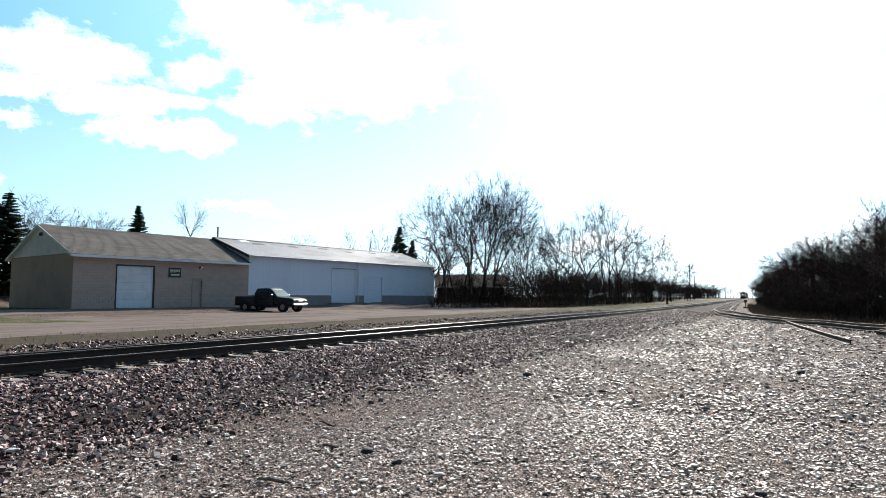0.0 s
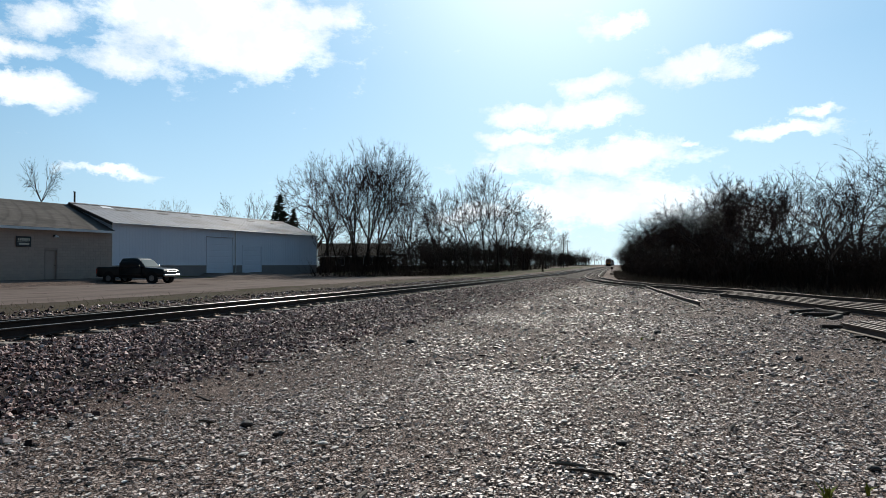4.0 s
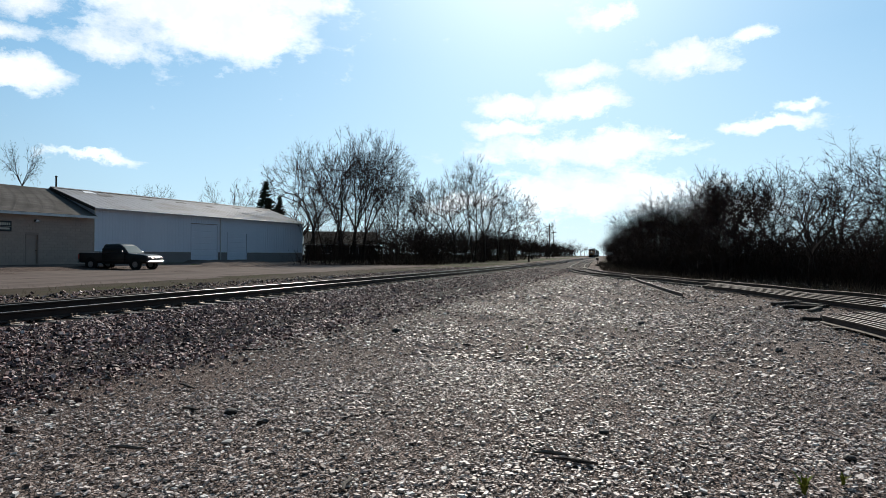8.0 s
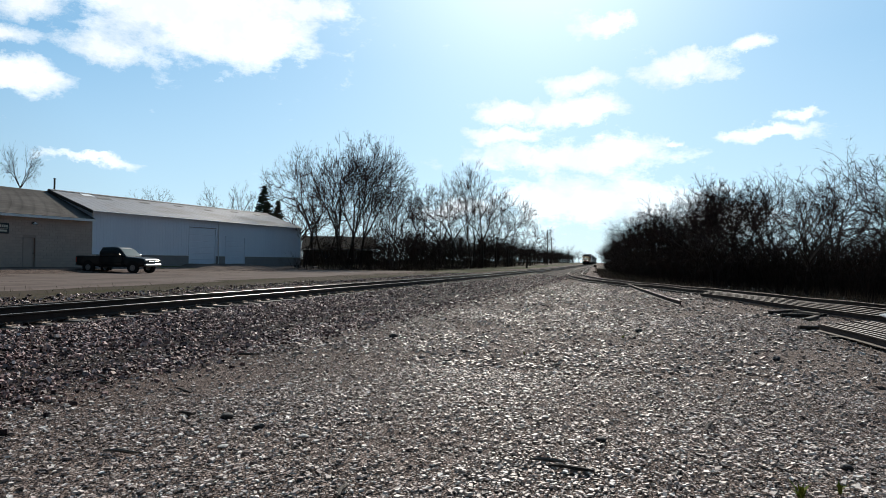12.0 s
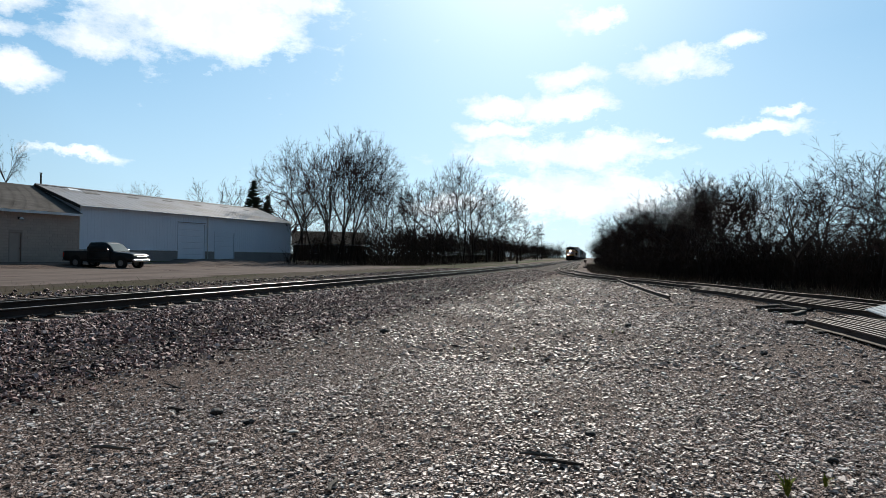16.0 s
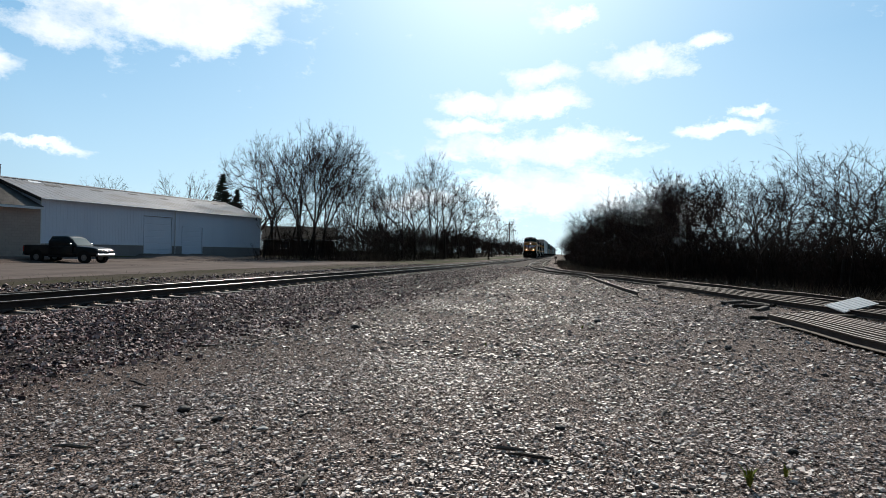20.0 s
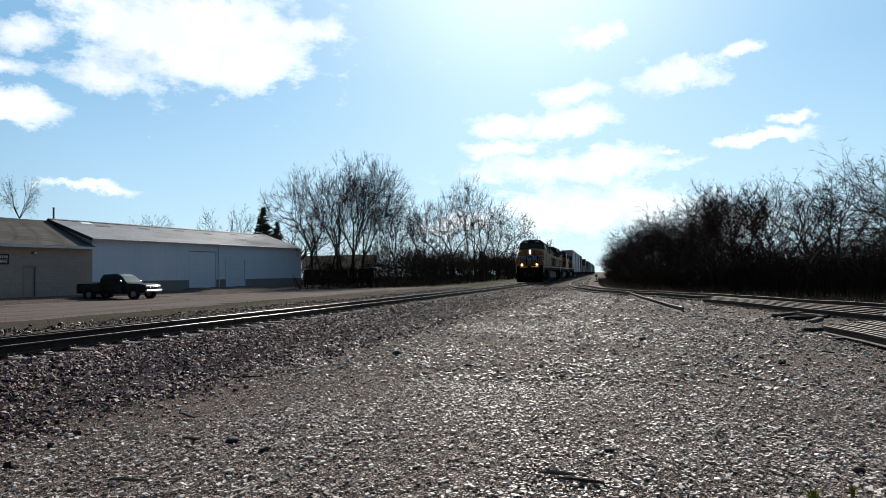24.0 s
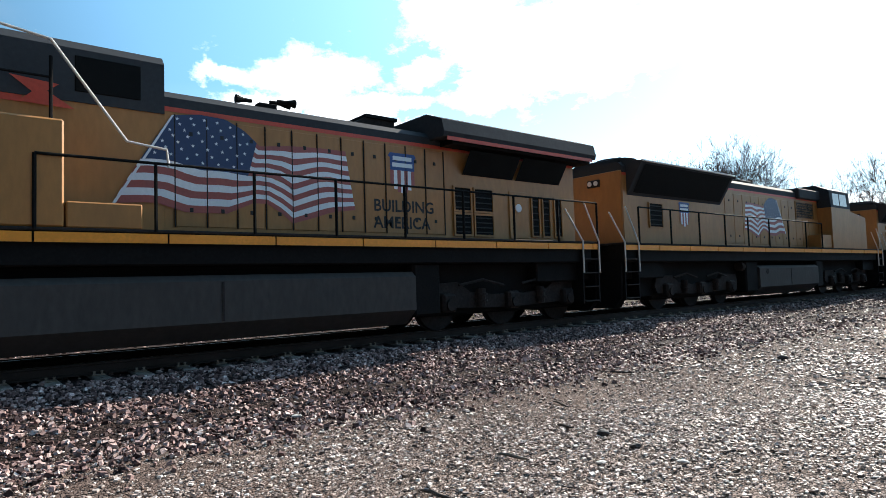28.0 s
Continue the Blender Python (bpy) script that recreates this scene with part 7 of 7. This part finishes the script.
        for y in (5.6, 6.9, 8.1, 9.0, 9.6):
            part("rail_post", Shape().tube([(s * 1.4, y, 3.44), (s * 1.4, y, 4.05 if y != 9.6 else 4.35)], 0.026, 6), BLACK, ob)
        part("long_grab", Shape().tube([(s * 1.35, 9.0, 4.7), (s * 1.38, 9.6, 4.6), (s * 1.45, 10.55, 3.25), (s * 1.47, 11.1, 3.18), (s * 1.5, 11.12, 2.9)], 0.022, 8), RAILW, ob, "pale sloping grab iron")
        part("box_step", Shape().box(a, b, 9.77, 10.75, 1.95, 2.32, 0.02), YELLOW, ob)
    part("cabinet", Shape().box(-0.98, 0.98, 5.55, 11.195, 1.95, 3.86), YELLOW, ob)
    gc = part("upper_cabinet", Shape().prism([(-1.0, 3.86), (1.0, 3.86), (1.0, 4.66), (0.88, 4.8), (-0.88, 4.8), (-1.0, 4.66)], 5.55, 11.2, "y"), GREYP, ob, "grey upper cabinet")
    for a, b in ((7.0, 7.85), (8.05, 8.9)):
        louvre(gc, a, b, 4.12, 4.6, 1.01, 5, frame_mat=RAILW)
    part("cabinet_window", Shape().box(0.99, 1.015, 9.95, 10.85, 4.02, 4.56, 0.01), SCREEN, gc)
    for s in (-1, 1):
        a, b = sorted((s * 0.97, s * 0.99))
        part("red_line", Shape().box(a, b, 5.56, 9.3, 3.76, 3.855), REDP, ob)
    part("red_bolt", Shape().add([(1.012, 9.15, 4.13), (1.012, 9.75, 4.08), (1.012, 9.6, 3.96), (1.012, 9.95, 3.74), (1.012, 9.25, 3.76), (1.012, 9.42, 3.92)], [(0, 1, 2, 5), (5, 2, 3, 4)]), REDP, ob, "red lightning stripe")
    # long hood
    hood_shell(ob, 11.2, 21.4, 0.98, 4.27, 3.98)
    hood_doors(ob, 11.35, 17.0, 0.98, 3.86, 0.51)
    flag_art(ob, 10.35, 14.7, 2.0, 4.02, 1.0)
    y = 11.35
    while y < 17.0:
        part("door_seam", Shape().box(0.99, 1.006, y - 0.009, y + 0.009, 2.05, 3.88), GRIME, ob)
        y += 0.51
    emblem(ob, 15.85, 3.36, 1.0, 0.85)
    lettering("slogan", "BUILDING\nAMERICA", 0.34, INK, ob, side_m(15.12, 2.5, 0.998), "two lines of black letters", depth=0.001, offset=0.006)
    for a, b, z0, z1 in ((17.25, 17.72, 2.62, 3.12), (17.85, 18.4, 2.62, 3.12), (17.25, 17.72, 2.08, 2.52), (17.85, 18.4, 2.08, 2.52)):
        louvre(ob, a, b, z0, z1, 0.99, 4)
    part("hood_side_door", Shape().box(0.975, 1.01, 18.95, 19.6, 2.02, 3.15, 0.01), YELLOW, ob)
    part("dial", Shape().disc((1.02, 19.25, 2.75), (1, 0, 0), 0.1, 0.02, 16), PAINTW, ob)
    for a in (19.75, 20.15, 20.6):
        louvre(ob, a, a + 0.24, 2.1, 3.05, 0.99, 6)
    for a, b in ((17.5, 19.1), (19.2, 20.8)):
        part("intake_screen", Shape().add([(0.99, a, 3.42), (0.99, b, 3.42), (1.3, b, 3.92), (1.3, a, 3.92)], [(0, 1, 2, 3)]), SCREEN, ob, "dark radiator intake screen")
    rad = part("radiator", Shape().prism([(-1.46, 4.1), (1.46, 4.1), (1.5, 4.2), (1.42, 4.48), (0.9, 4.68), (-0.9, 4.68), (-1.42, 4.48), (-1.5, 4.2)], 16.6, 21.75, "y"), GREYP, ob, "dark grey overhanging radiator housing")
    part("radiator_floor", Shape().box(-1.4, 1.4, 16.9, 21.6, 3.98, 4.1), BLACK, ob)
    for s in (-1, 1):
        a, b = sorted((s * 1.46, s * 1.475))
        part("red_line", Shape().box(a, b, 16.7, 21.6, 4.03, 4.11), REDP, rad)
    part("rear_lights", Shape().disc((0.12, 21.42, 3.75), (0, 1, 0), 0.08, 0.05, 14).disc((-0.12, 21.42, 3.75), (0, 1, 0), 0.08, 0.05, 14), RAILW, ob)
    ex = part("exhaust", Shape().prism([(14.9, 4.3), (16.1, 4.3), (16.1, 4.55), (15.4, 4.58)], -0.4, 0.4, "x"), GRIME, ob)
    part("exhaust_lip", Shape().box(-0.45, 0.45, 15.35, 16.15, 4.55, 4.62), BLACK, ex)
    hn = part("air_horn", Shape().box(0.4, 0.6, 12.95, 13.3, 4.28, 4.44, 0.01), BLACK, ob)
    for k, (a, b) in enumerate(((12.9, 12.6), (13.2, 13.6), (13.3, 13.65))):
        part("horn_bell", Shape().tube([(0.5 + 0.12 * (k - 1), a, 4.5), (0.5 + 0.12 * (k - 1), (a + b) / 2, 4.5), (0.5 + 0.12 * (k - 1), b, 4.5)], [0.035, 0.04, 0.085], 10), BLACK, hn)
    handrail(ob, 9.4, 21.65, 8)
    for s in (-1, 1):
        a, b = sorted((s * 1.5, s * 1.505))
        for y in (6.2, 7.4, 8.5):
            part("reflector", Shape().box(a, b, y, y + 0.2, 2.0, 2.06), PAINTW, ob)
    CONSIST.append((ob, 0.0))


def trailing_locomotive(at, label):
    """A six-axle unit running cab-last, with flared radiators at the leading end."""
    ob = thing("locomotive", label, "locomotive", group="locomotives")
    L = 21.5
    underframe(ob, L, (8.3, 13.6), (4.6, 17.6))
    steps(ob, 0.05, 0.7)
    steps(ob, 20.8, 21.45)
    hood_shell(ob, 0.9, 15.2, 0.95, 4.35, 4.02)
    hood_doors(ob, 6.9, 14.9, 0.95, 3.85, 0.66)
    part("hood_end", Shape().box(-0.93, 0.93, 0.86, 0.92, 2.0, 4.1, 0.02), YELLOW, ob)
    ln = part("end_lights", Shape().box(-0.22, 0.22, 0.8, 0.88, 3.7, 3.92, 0.02), INK, ob)
    for s in (-1, 1):
        part("end_lamp", Shape().disc((s * 0.11, 0.79, 3.81), (0, 1, 0), 0.07, 0.03, 14), PAINTW, ln)
        fl = part("flared_radiator", Shape().add([(s * 0.93, 1.1, 3.35), (s * 0.93, 6.6, 3.35), (s * 1.5, 6.6, 4.3), (s * 1.5, 1.1, 4.3), (s * 0.8, 1.1, 4.5), (s * 0.8, 6.6, 4.5)],
                                                 [(0, 1, 2, 3), (3, 2, 5, 4), (0, 3, 4), (1, 5, 2)]), GREYP, ob, "dark grey flared radiator housing")
        part("radiator_screen", Shape().add([(s * 1.03, 1.3, 3.46), (s * 1.03, 6.4, 3.46), (s * 1.49, 6.4, 4.22), (s * 1.49, 1.3, 4.22)], [(0, 1, 2, 3)]), SCREEN, fl)
        part("radiator_edge", Shape().tube([(s * 1.5, 1.1, 4.31), (s * 1.5, 6.6, 4.31)], 0.03, 6), RAILW, fl)
    part("radiator_roof", Shape().box(-0.8, 0.8, 1.1, 6.6, 4.38, 4.52, 0.03), GREYP, ob)
    flag_art(ob, 8.3, 11.9, 2.15, 3.95, 0.97, True)
    emblem(ob, 4.2, 3.0, 0.96, 0.8)
    louvre(ob, 2.2, 2.9, 2.5, 3.2, 0.96, 5)
    louvre(ob, 12.9, 14.7, 3.2, 3.85, 0.96, 6)
    part("blower_box", Shape().box(-1.1, 1.1, 13.0, 15.2, 4.0, 4.42, 0.04), GREYP, ob)
    part("cab_lower", Shape().box(-1.5, 1.5, 15.2, 17.5, 1.95, 3.7), YELLOW, ob)
    cab = part("cab", Shape().prism([(-1.5, 3.7), (1.5, 3.7), (1.44, 4.45), (0.9, 4.7), (-0.9, 4.7), (-1.44, 4.45)], 15.2, 17.5, "y"), GREYP, ob, "grey upper cab")
    for s in (-1, 1):
        for a, b in ((15.5, 16.2), (16.3, 17.1)):
            p0, p1 = sorted((s * 1.47, s * 1.49))
            part("side_window", Shape().add([(s * 1.497, a, 3.8), (s * 1.497, b, 3.8), (s * 1.46, b, 4.32), (s * 1.46, a, 4.32)], [(0, 1, 2, 3)]), GLASS, cab)
        x0, x1 = sorted((s * 0.95, s * 1.45))
        part("cab_step_box", Shape().box(x0, x1, 14.0, 15.2, 1.95, 2.5, 0.02), YELLOW, ob)
    part("nose", Shape().add([(-1.5, 17.5, 1.95), (1.5, 17.5, 1.95), (1.5, 19.4, 1.95), (0.9, 20.3, 1.95), (-0.9, 20.3, 1.95), (-1.5, 19.4, 1.95),
                              (-1.5, 17.5, 3.6), (1.5, 17.5, 3.6), (1.5, 19.4, 3.4), (0.9, 20.15, 3.25), (-0.9, 20.15, 3.25), (-1.5, 19.4, 3.4)],
                             [(0, 1, 7, 6), (1, 2, 8, 7), (2, 3, 9, 8), (3, 4, 10, 9), (4, 5, 11, 10), (5, 0, 6, 11), (6, 7, 8, 9, 10, 11), (0, 5, 4, 3, 2, 1)]), YELLOW, ob)
    for k in range(3):
        part("roof_fan", Shape().disc((0, 2.0 + 1.6 * k, 4.56), (0, 0, 1), 0.62, 0.1, 20), BLACK, ob)
    part("exhaust", Shape().box(-0.3, 0.3, 9.6, 10.6, 4.36, 4.62, 0.03), GRIME, ob)
    handrail(ob, 0.8, 14.0, 8)
    return ob


lead_locomotive()
_second = trailing_locomotive(0, "dusty yellow and grey second diesel locomotive running backwards")
CONSIST.append((_second, 22.75))
_third = copy_thing(_second, Matrix.Identity(4))
tagged(_third, "dusty yellow and grey third diesel locomotive before the containers")
CONSIST.append((_third, 45.35))

BOXES = {
    "pale": surface("pale_container_paint", (0.46, 0.48, 0.52), 0.5, vary=0.08, grain=10, stains=0.8, bump=0.04, per="object", spread=0.12, tone2=(0.36, 0.37, 0.40)),
    "green": surface("dark_green_container_paint", (0.045, 0.075, 0.07), 0.55, vary=0.15, grain=10, stains=0.8, bump=0.04, per="object", spread=0.3),
    "brown": surface("dark_brown_container_paint", (0.10, 0.055, 0.045), 0.55, vary=0.15, grain=10, stains=0.8, bump=0.04, per="object", spread=0.3),
}


def container(tone):
    names = {"pale": "pale grey corrugated steel shipping container", "green": "dark green corrugated steel shipping container", "brown": "dark brown corrugated steel shipping container"}
    ob = thing("shipping_container", names[tone] + " on a railway car", "container", group="containers")
    mat, l, h, w = BOXES[tone], 12.19, 2.75, 1.22
    for s in (-1, 1):
        pts, n = [], 44
        for k in range(n + 1):
            y = 0.15 + (l - 0.3) * k / n
            pts.append((s * (w - 0.035 * (k % 2)), y))
        sh = Shape().add([(x, y, z) for x, y in pts for z in (0.15, h - 0.1)], [(2 * i, 2 * i + 2, 2 * i + 3, 2 * i + 1) for i in range(n)])
        part("side_wall", sh, mat, ob)
        part("top_rail", Shape().box(s * w - 0.04, s * w + 0.02, 0, l, h - 0.12, h, 0.01), mat, ob)
        part("bottom_rail", Shape().box(s * w - 0.05, s * w + 0.02, 0, l, 0, 0.17, 0.01), mat, ob)
    for y in (0.0, l):
        part("end_wall", Shape().box(-w, w, y - 0.03 if y else 0.02, y - 0.0 if y else 0.05, 0.1, h - 0.05), mat, ob)
        for s in (-1, 1):
            part("corner_post", Shape().box(s * w - 0.08 if s > 0 else -w - 0.02, s * w + 0.02 if s > 0 else -w + 0.08, y - 0.1 if y else 0, y if y else 0.1, 0, h, 0.01), mat, ob)
    part("roof", Shape().box(-w, w, 0.02, l - 0.02, h - 0.06, h - 0.02), mat, ob)
    part("floor", Shape().box(-w, w, 0.02, l - 0.02, 0.05, 0.12), mat, ob)
    return ob


def well_car():
    ob = thing("well_car", "dark steel container car with a sunken well", "railway car", group="container cars")
    for s in (-1, 1):
        part("side_sill", Shape().prism([(1.4, 0.5), (13.9, 0.5), (14.3, 0.95), (14.3, 1.25), (1.0, 1.25), (1.0, 0.95)], s * 1.33 - 0.05, s * 1.33 + 0.05, "x"), GRIME, ob)
        for k in range(8):
            part("side_rib", Shape().box(s * 1.4 - 0.03, s * 1.4 + 0.03, 2.0 + 1.6 * k, 2.1 + 1.6 * k, 0.52, 1.22), GRIME, ob)
    part("well_floor", Shape().box(-1.3, 1.3, 1.3, 14.0, 0.38, 0.5), BLACK, ob)
    for y in (0.0, 14.2):
        part("end_platform", Shape().box(-1.2, 1.2, y, y + 1.1, 1.0, 1.2, 0.03), BLACK, ob)
        bogie(ob, y + 0.55, 2, 1.75, 0.48)
    return ob


_cars = well_car()
_protos = {tone: container(tone) for tone in BOXES}
_rnd = random.Random(4)
_first, _used = True, set()
for _k in range(22):
    _at = 68.6 + 16.4 * _k
    if _k == 0:
        _car = _cars
    else:
        _car = copy_thing(_cars, Matrix.Identity(4))
    CONSIST.append((_car, _at))
    _tone = "pale" if _k < 3 else _rnd.choice(["green", "brown", "green", "pale"] if _k > 8 else ["green", "brown", "green"])
    for _lev in ((0, 1) if _k < 3 or _k > 9 else (0,) if _k % 3 else (0, 1)):
        if _tone in _used:
            _box = copy_thing(_protos[_tone], Matrix.Identity(4))
        else:
            _box = _protos[_tone]
            _used.add(_tone)
        CONSIST.append((_box, (_at + 1.55, 0.52 + 2.78 * _lev)))


def motions():
    """The train rolls in at an even speed."""
    times = [0.5 * k for k in range(57)]
    for ob, behind in CONSIST:
        behind, up = behind if isinstance(behind, tuple) else (behind, 0.0)
        walk(ob, [(t, Matrix.Translation((0, 0, up)) @ line_pose(FRONT_Y + SPEED * (FRONT_AT - t) + behind)) for t in times])

# ---- loose stone ----
def stone_material(name, ramp, rough=0.6, gloss=0.2):
    m = bpy.data.materials.new(name)
    m.use_nodes = True
    n = Nodes(m.node_tree)
    rnd = n.add("ShaderNodeNewGeometry").outputs["Random Per Island"]
    where = n.add("ShaderNodeTexCoord").outputs["Object"]
    node = n.add("ShaderNodeValToRGB")
    n.put(node.inputs[0], rnd)
    marks = node.color_ramp.elements
    while len(marks) < len(ramp):
        marks.new(0.5)
    for mark, (at, col) in zip(marks, ramp):
        mark.position, mark.color = at, (*col, 1)
    speck = n.noise(where, 90.0, 4.0, 0.6)
    col = n.mix(n.ramp(speck, [(0.4, 0.0), (0.7, 0.8)]), node.outputs[0], (0.3, 0.29, 0.28), "MULTIPLY")
    b = n.add("ShaderNodeBsdfPrincipled", Roughness=rough)
    b.inputs["Specular IOR Level"].default_value = gloss
    n.put(b.inputs["Base Color"], col)
    n.put(b.inputs["Normal"], n.add("ShaderNodeBump", Height=speck, Strength=0.12, Distance=0.01).outputs[0])
    n.tree.links.new(b.outputs[0], n.add("ShaderNodeOutputMaterial").inputs[0])
    return m


CHIP = stone_material("limestone_chips", [(0.0, (0.05, 0.035, 0.03)), (0.22, (0.26, 0.193, 0.167)), (0.55, (0.6, 0.48, 0.425)), (0.85, (0.84, 0.72, 0.655)), (1.0, (0.92, 0.88, 0.84))], 0.55, 0.35)
ROCK = stone_material("ballast_rock", [(0.0, (0.022, 0.0132, 0.0145)), (0.3, (0.105, 0.062, 0.058)), (0.68, (0.33, 0.212, 0.195)), (0.92, (0.58, 0.425, 0.395)), (1.0, (0.76, 0.65, 0.61))], 0.6, 0.2)


def strew(name, count, place, size, flat, sink, mat, seed, label, category, tilt=0.2, crisp=0.7):
    """Angular stones over a stretch of ground as one mesh. place(rng, n) gives x and y."""
    rng = np.random.default_rng(seed)
    x, y = place(rng, count)
    n = len(x)
    z = ground_z(x, y) + 0.012
    low = np.array([(-1, -1, -1), (1, -1, -1), (1, 1, -1), (-1, 1, -1)], float)
    v = np.concatenate([np.repeat(low[None], n, 0), np.repeat((low * (0.78, 0.78, -1))[None], n, 0)], 1)
    v[:, :4, :2] *= rng.uniform(0.35, 1.35, (n, 4, 2))
    v[:, 4:, :2] = v[:, :4, :2] * rng.uniform(crisp, 0.98, (n, 4, 1))
    v[:, 4:, 2] *= rng.uniform(crisp, 1.15, (n, 4))
    s = size[0] * (size[1] / size[0]) ** (rng.random(n) ** 1.9)
    dims = np.stack([s * rng.uniform(0.8, 1.3, n), s * rng.uniform(0.6, 1.0, n), s * rng.uniform(flat[0], flat[1], n)], 1)
    v *= dims[:, None, :]
    a, b, c = rng.uniform(0, 2 * np.pi, n), rng.normal(0, tilt, n), rng.normal(0, tilt, n)
    ca, sa, cb, sb, cc, sc = np.cos(a), np.sin(a), np.cos(b), np.sin(b), np.cos(c), np.sin(c)
    o, e = np.zeros(n), np.ones(n)
    rz = np.stack([np.stack([ca, -sa, o], -1), np.stack([sa, ca, o], -1), np.stack([o, o, e], -1)], 1)
    ry = np.stack([np.stack([cb, o, sb], -1), np.stack([o, e, o], -1), np.stack([-sb, o, cb], -1)], 1)
    rx = np.stack([np.stack([e, o, o], -1), np.stack([o, cc, -sc], -1), np.stack([o, sc, cc], -1)], 1)
    v = np.einsum("nij,nkj->nki", rz @ ry @ rx, v)
    v += np.stack([x, y, z + dims[:, 2] * sink], 1)[:, None, :]
    f = np.array([(4, 5, 6), (4, 6, 7), (0, 1, 5), (0, 5, 4), (1, 2, 6), (1, 6, 5), (2, 3, 7), (2, 7, 6), (3, 0, 4), (3, 4, 7)])
    faces = (f[None] + 8 * np.arange(n)[:, None, None]).reshape(-1, 3)
    return tagged(tri_mesh(name, v.reshape(-1, 3), faces, mat), label, category, kind="stuff")


def band(x0, x1, y0, y1, soft=0.0):
    def place(rng, n):
        x, y = rng.uniform(x0, x1, n), rng.uniform(y0, y1, n)
        s = x - track_x(y)
        ok = (s > 3.9 + rng.uniform(-0.9, 0.9, n)) & (np.abs(x - siding_x(y)) > 0.9) & (x * x + y * y > 10)
        patch = np.sin(x * 1.9 + 0.6 * np.sin(y * 0.8)) * np.sin(y * 1.1 + 0.5 * x) + np.sin(x * 0.7 + 1.3 * np.sin(y * 0.45)) * np.sin(y * 0.5 - 0.4 * x)
        ok &= rng.random(n) < (0.66 + 0.34 * patch) * np.interp(x + 0.8 * np.sin(y * 0.7), [-7.5, -3.0], [0.45, 1.0])
        return x[ok], y[ok]
    return place


def shoulder(y0, y1, s0=1.4, s1=4.7):
    def place(rng, n):
        y = rng.uniform(y0, y1, n)
        s = s0 + (s1 - s0) * rng.random(n) ** (1.25 if s0 > 0 else 1.0)
        s = s + np.sign(s0) * np.abs(rng.normal(0, 0.4, n)) * (np.abs(s) > 3.6)
        return track_x(y) + s, y
    return place


def cribs(y0, y1):
    def place(rng, n):
        y = rng.uniform(y0, y1, n)
        return track_x(y) + rng.uniform(-1.25, 1.25, n), y
    return place


strew("yard_stones", 135000, band(-8.4, 3.5, -0.5, 9), (0.0055, 0.0225), (0.2, 0.5), 0.5, CHIP, 1, "loose grey limestone chips over the yard", "gravel", 0.17, 0.8)
strew("yard_stones_beyond", 46000, band(-10, 8, 9, 20), (0.012, 0.038), (0.22, 0.5), 0.5, CHIP, 2, "loose grey limestone chips farther over the yard", "gravel", 0.17, 0.8)
strew("yard_stones_far", 20000, band(-14, 10, 20, 48), (0.025, 0.065), (0.2, 0.45), 0.45, CHIP, 3, "loose grey chips towards the siding", "gravel", 0.17, 0.8)
strew("ballast_rocks", 34000, shoulder(-4, 20), (0.014, 0.038), (0.45, 0.85), 0.55, ROCK, 4, "coarse dark ballast rocks on the track shoulder", "ballast", 0.32, 0.75)
strew("ballast_rocks_far", 13000, shoulder(20, 65), (0.02, 0.042), (0.5, 0.9), 0.55, ROCK, 5, "coarse dark ballast rocks along the track", "ballast", 0.32, 0.75)
strew("crib_rocks", 3000, cribs(-4, 40), (0.02, 0.04), (0.5, 0.9), 0.2, ROCK, 6, "ballast rocks between the ties", "ballast", 0.5, 0.8)
strew("far_shoulder_rocks", 7000, shoulder(-20, 60, -5.2, -2.6), (0.025, 0.045), (0.5, 0.95), 0.45, ROCK, 7, "ballast rocks on the far shoulder", "ballast", 0.5, 0.8)

motions()
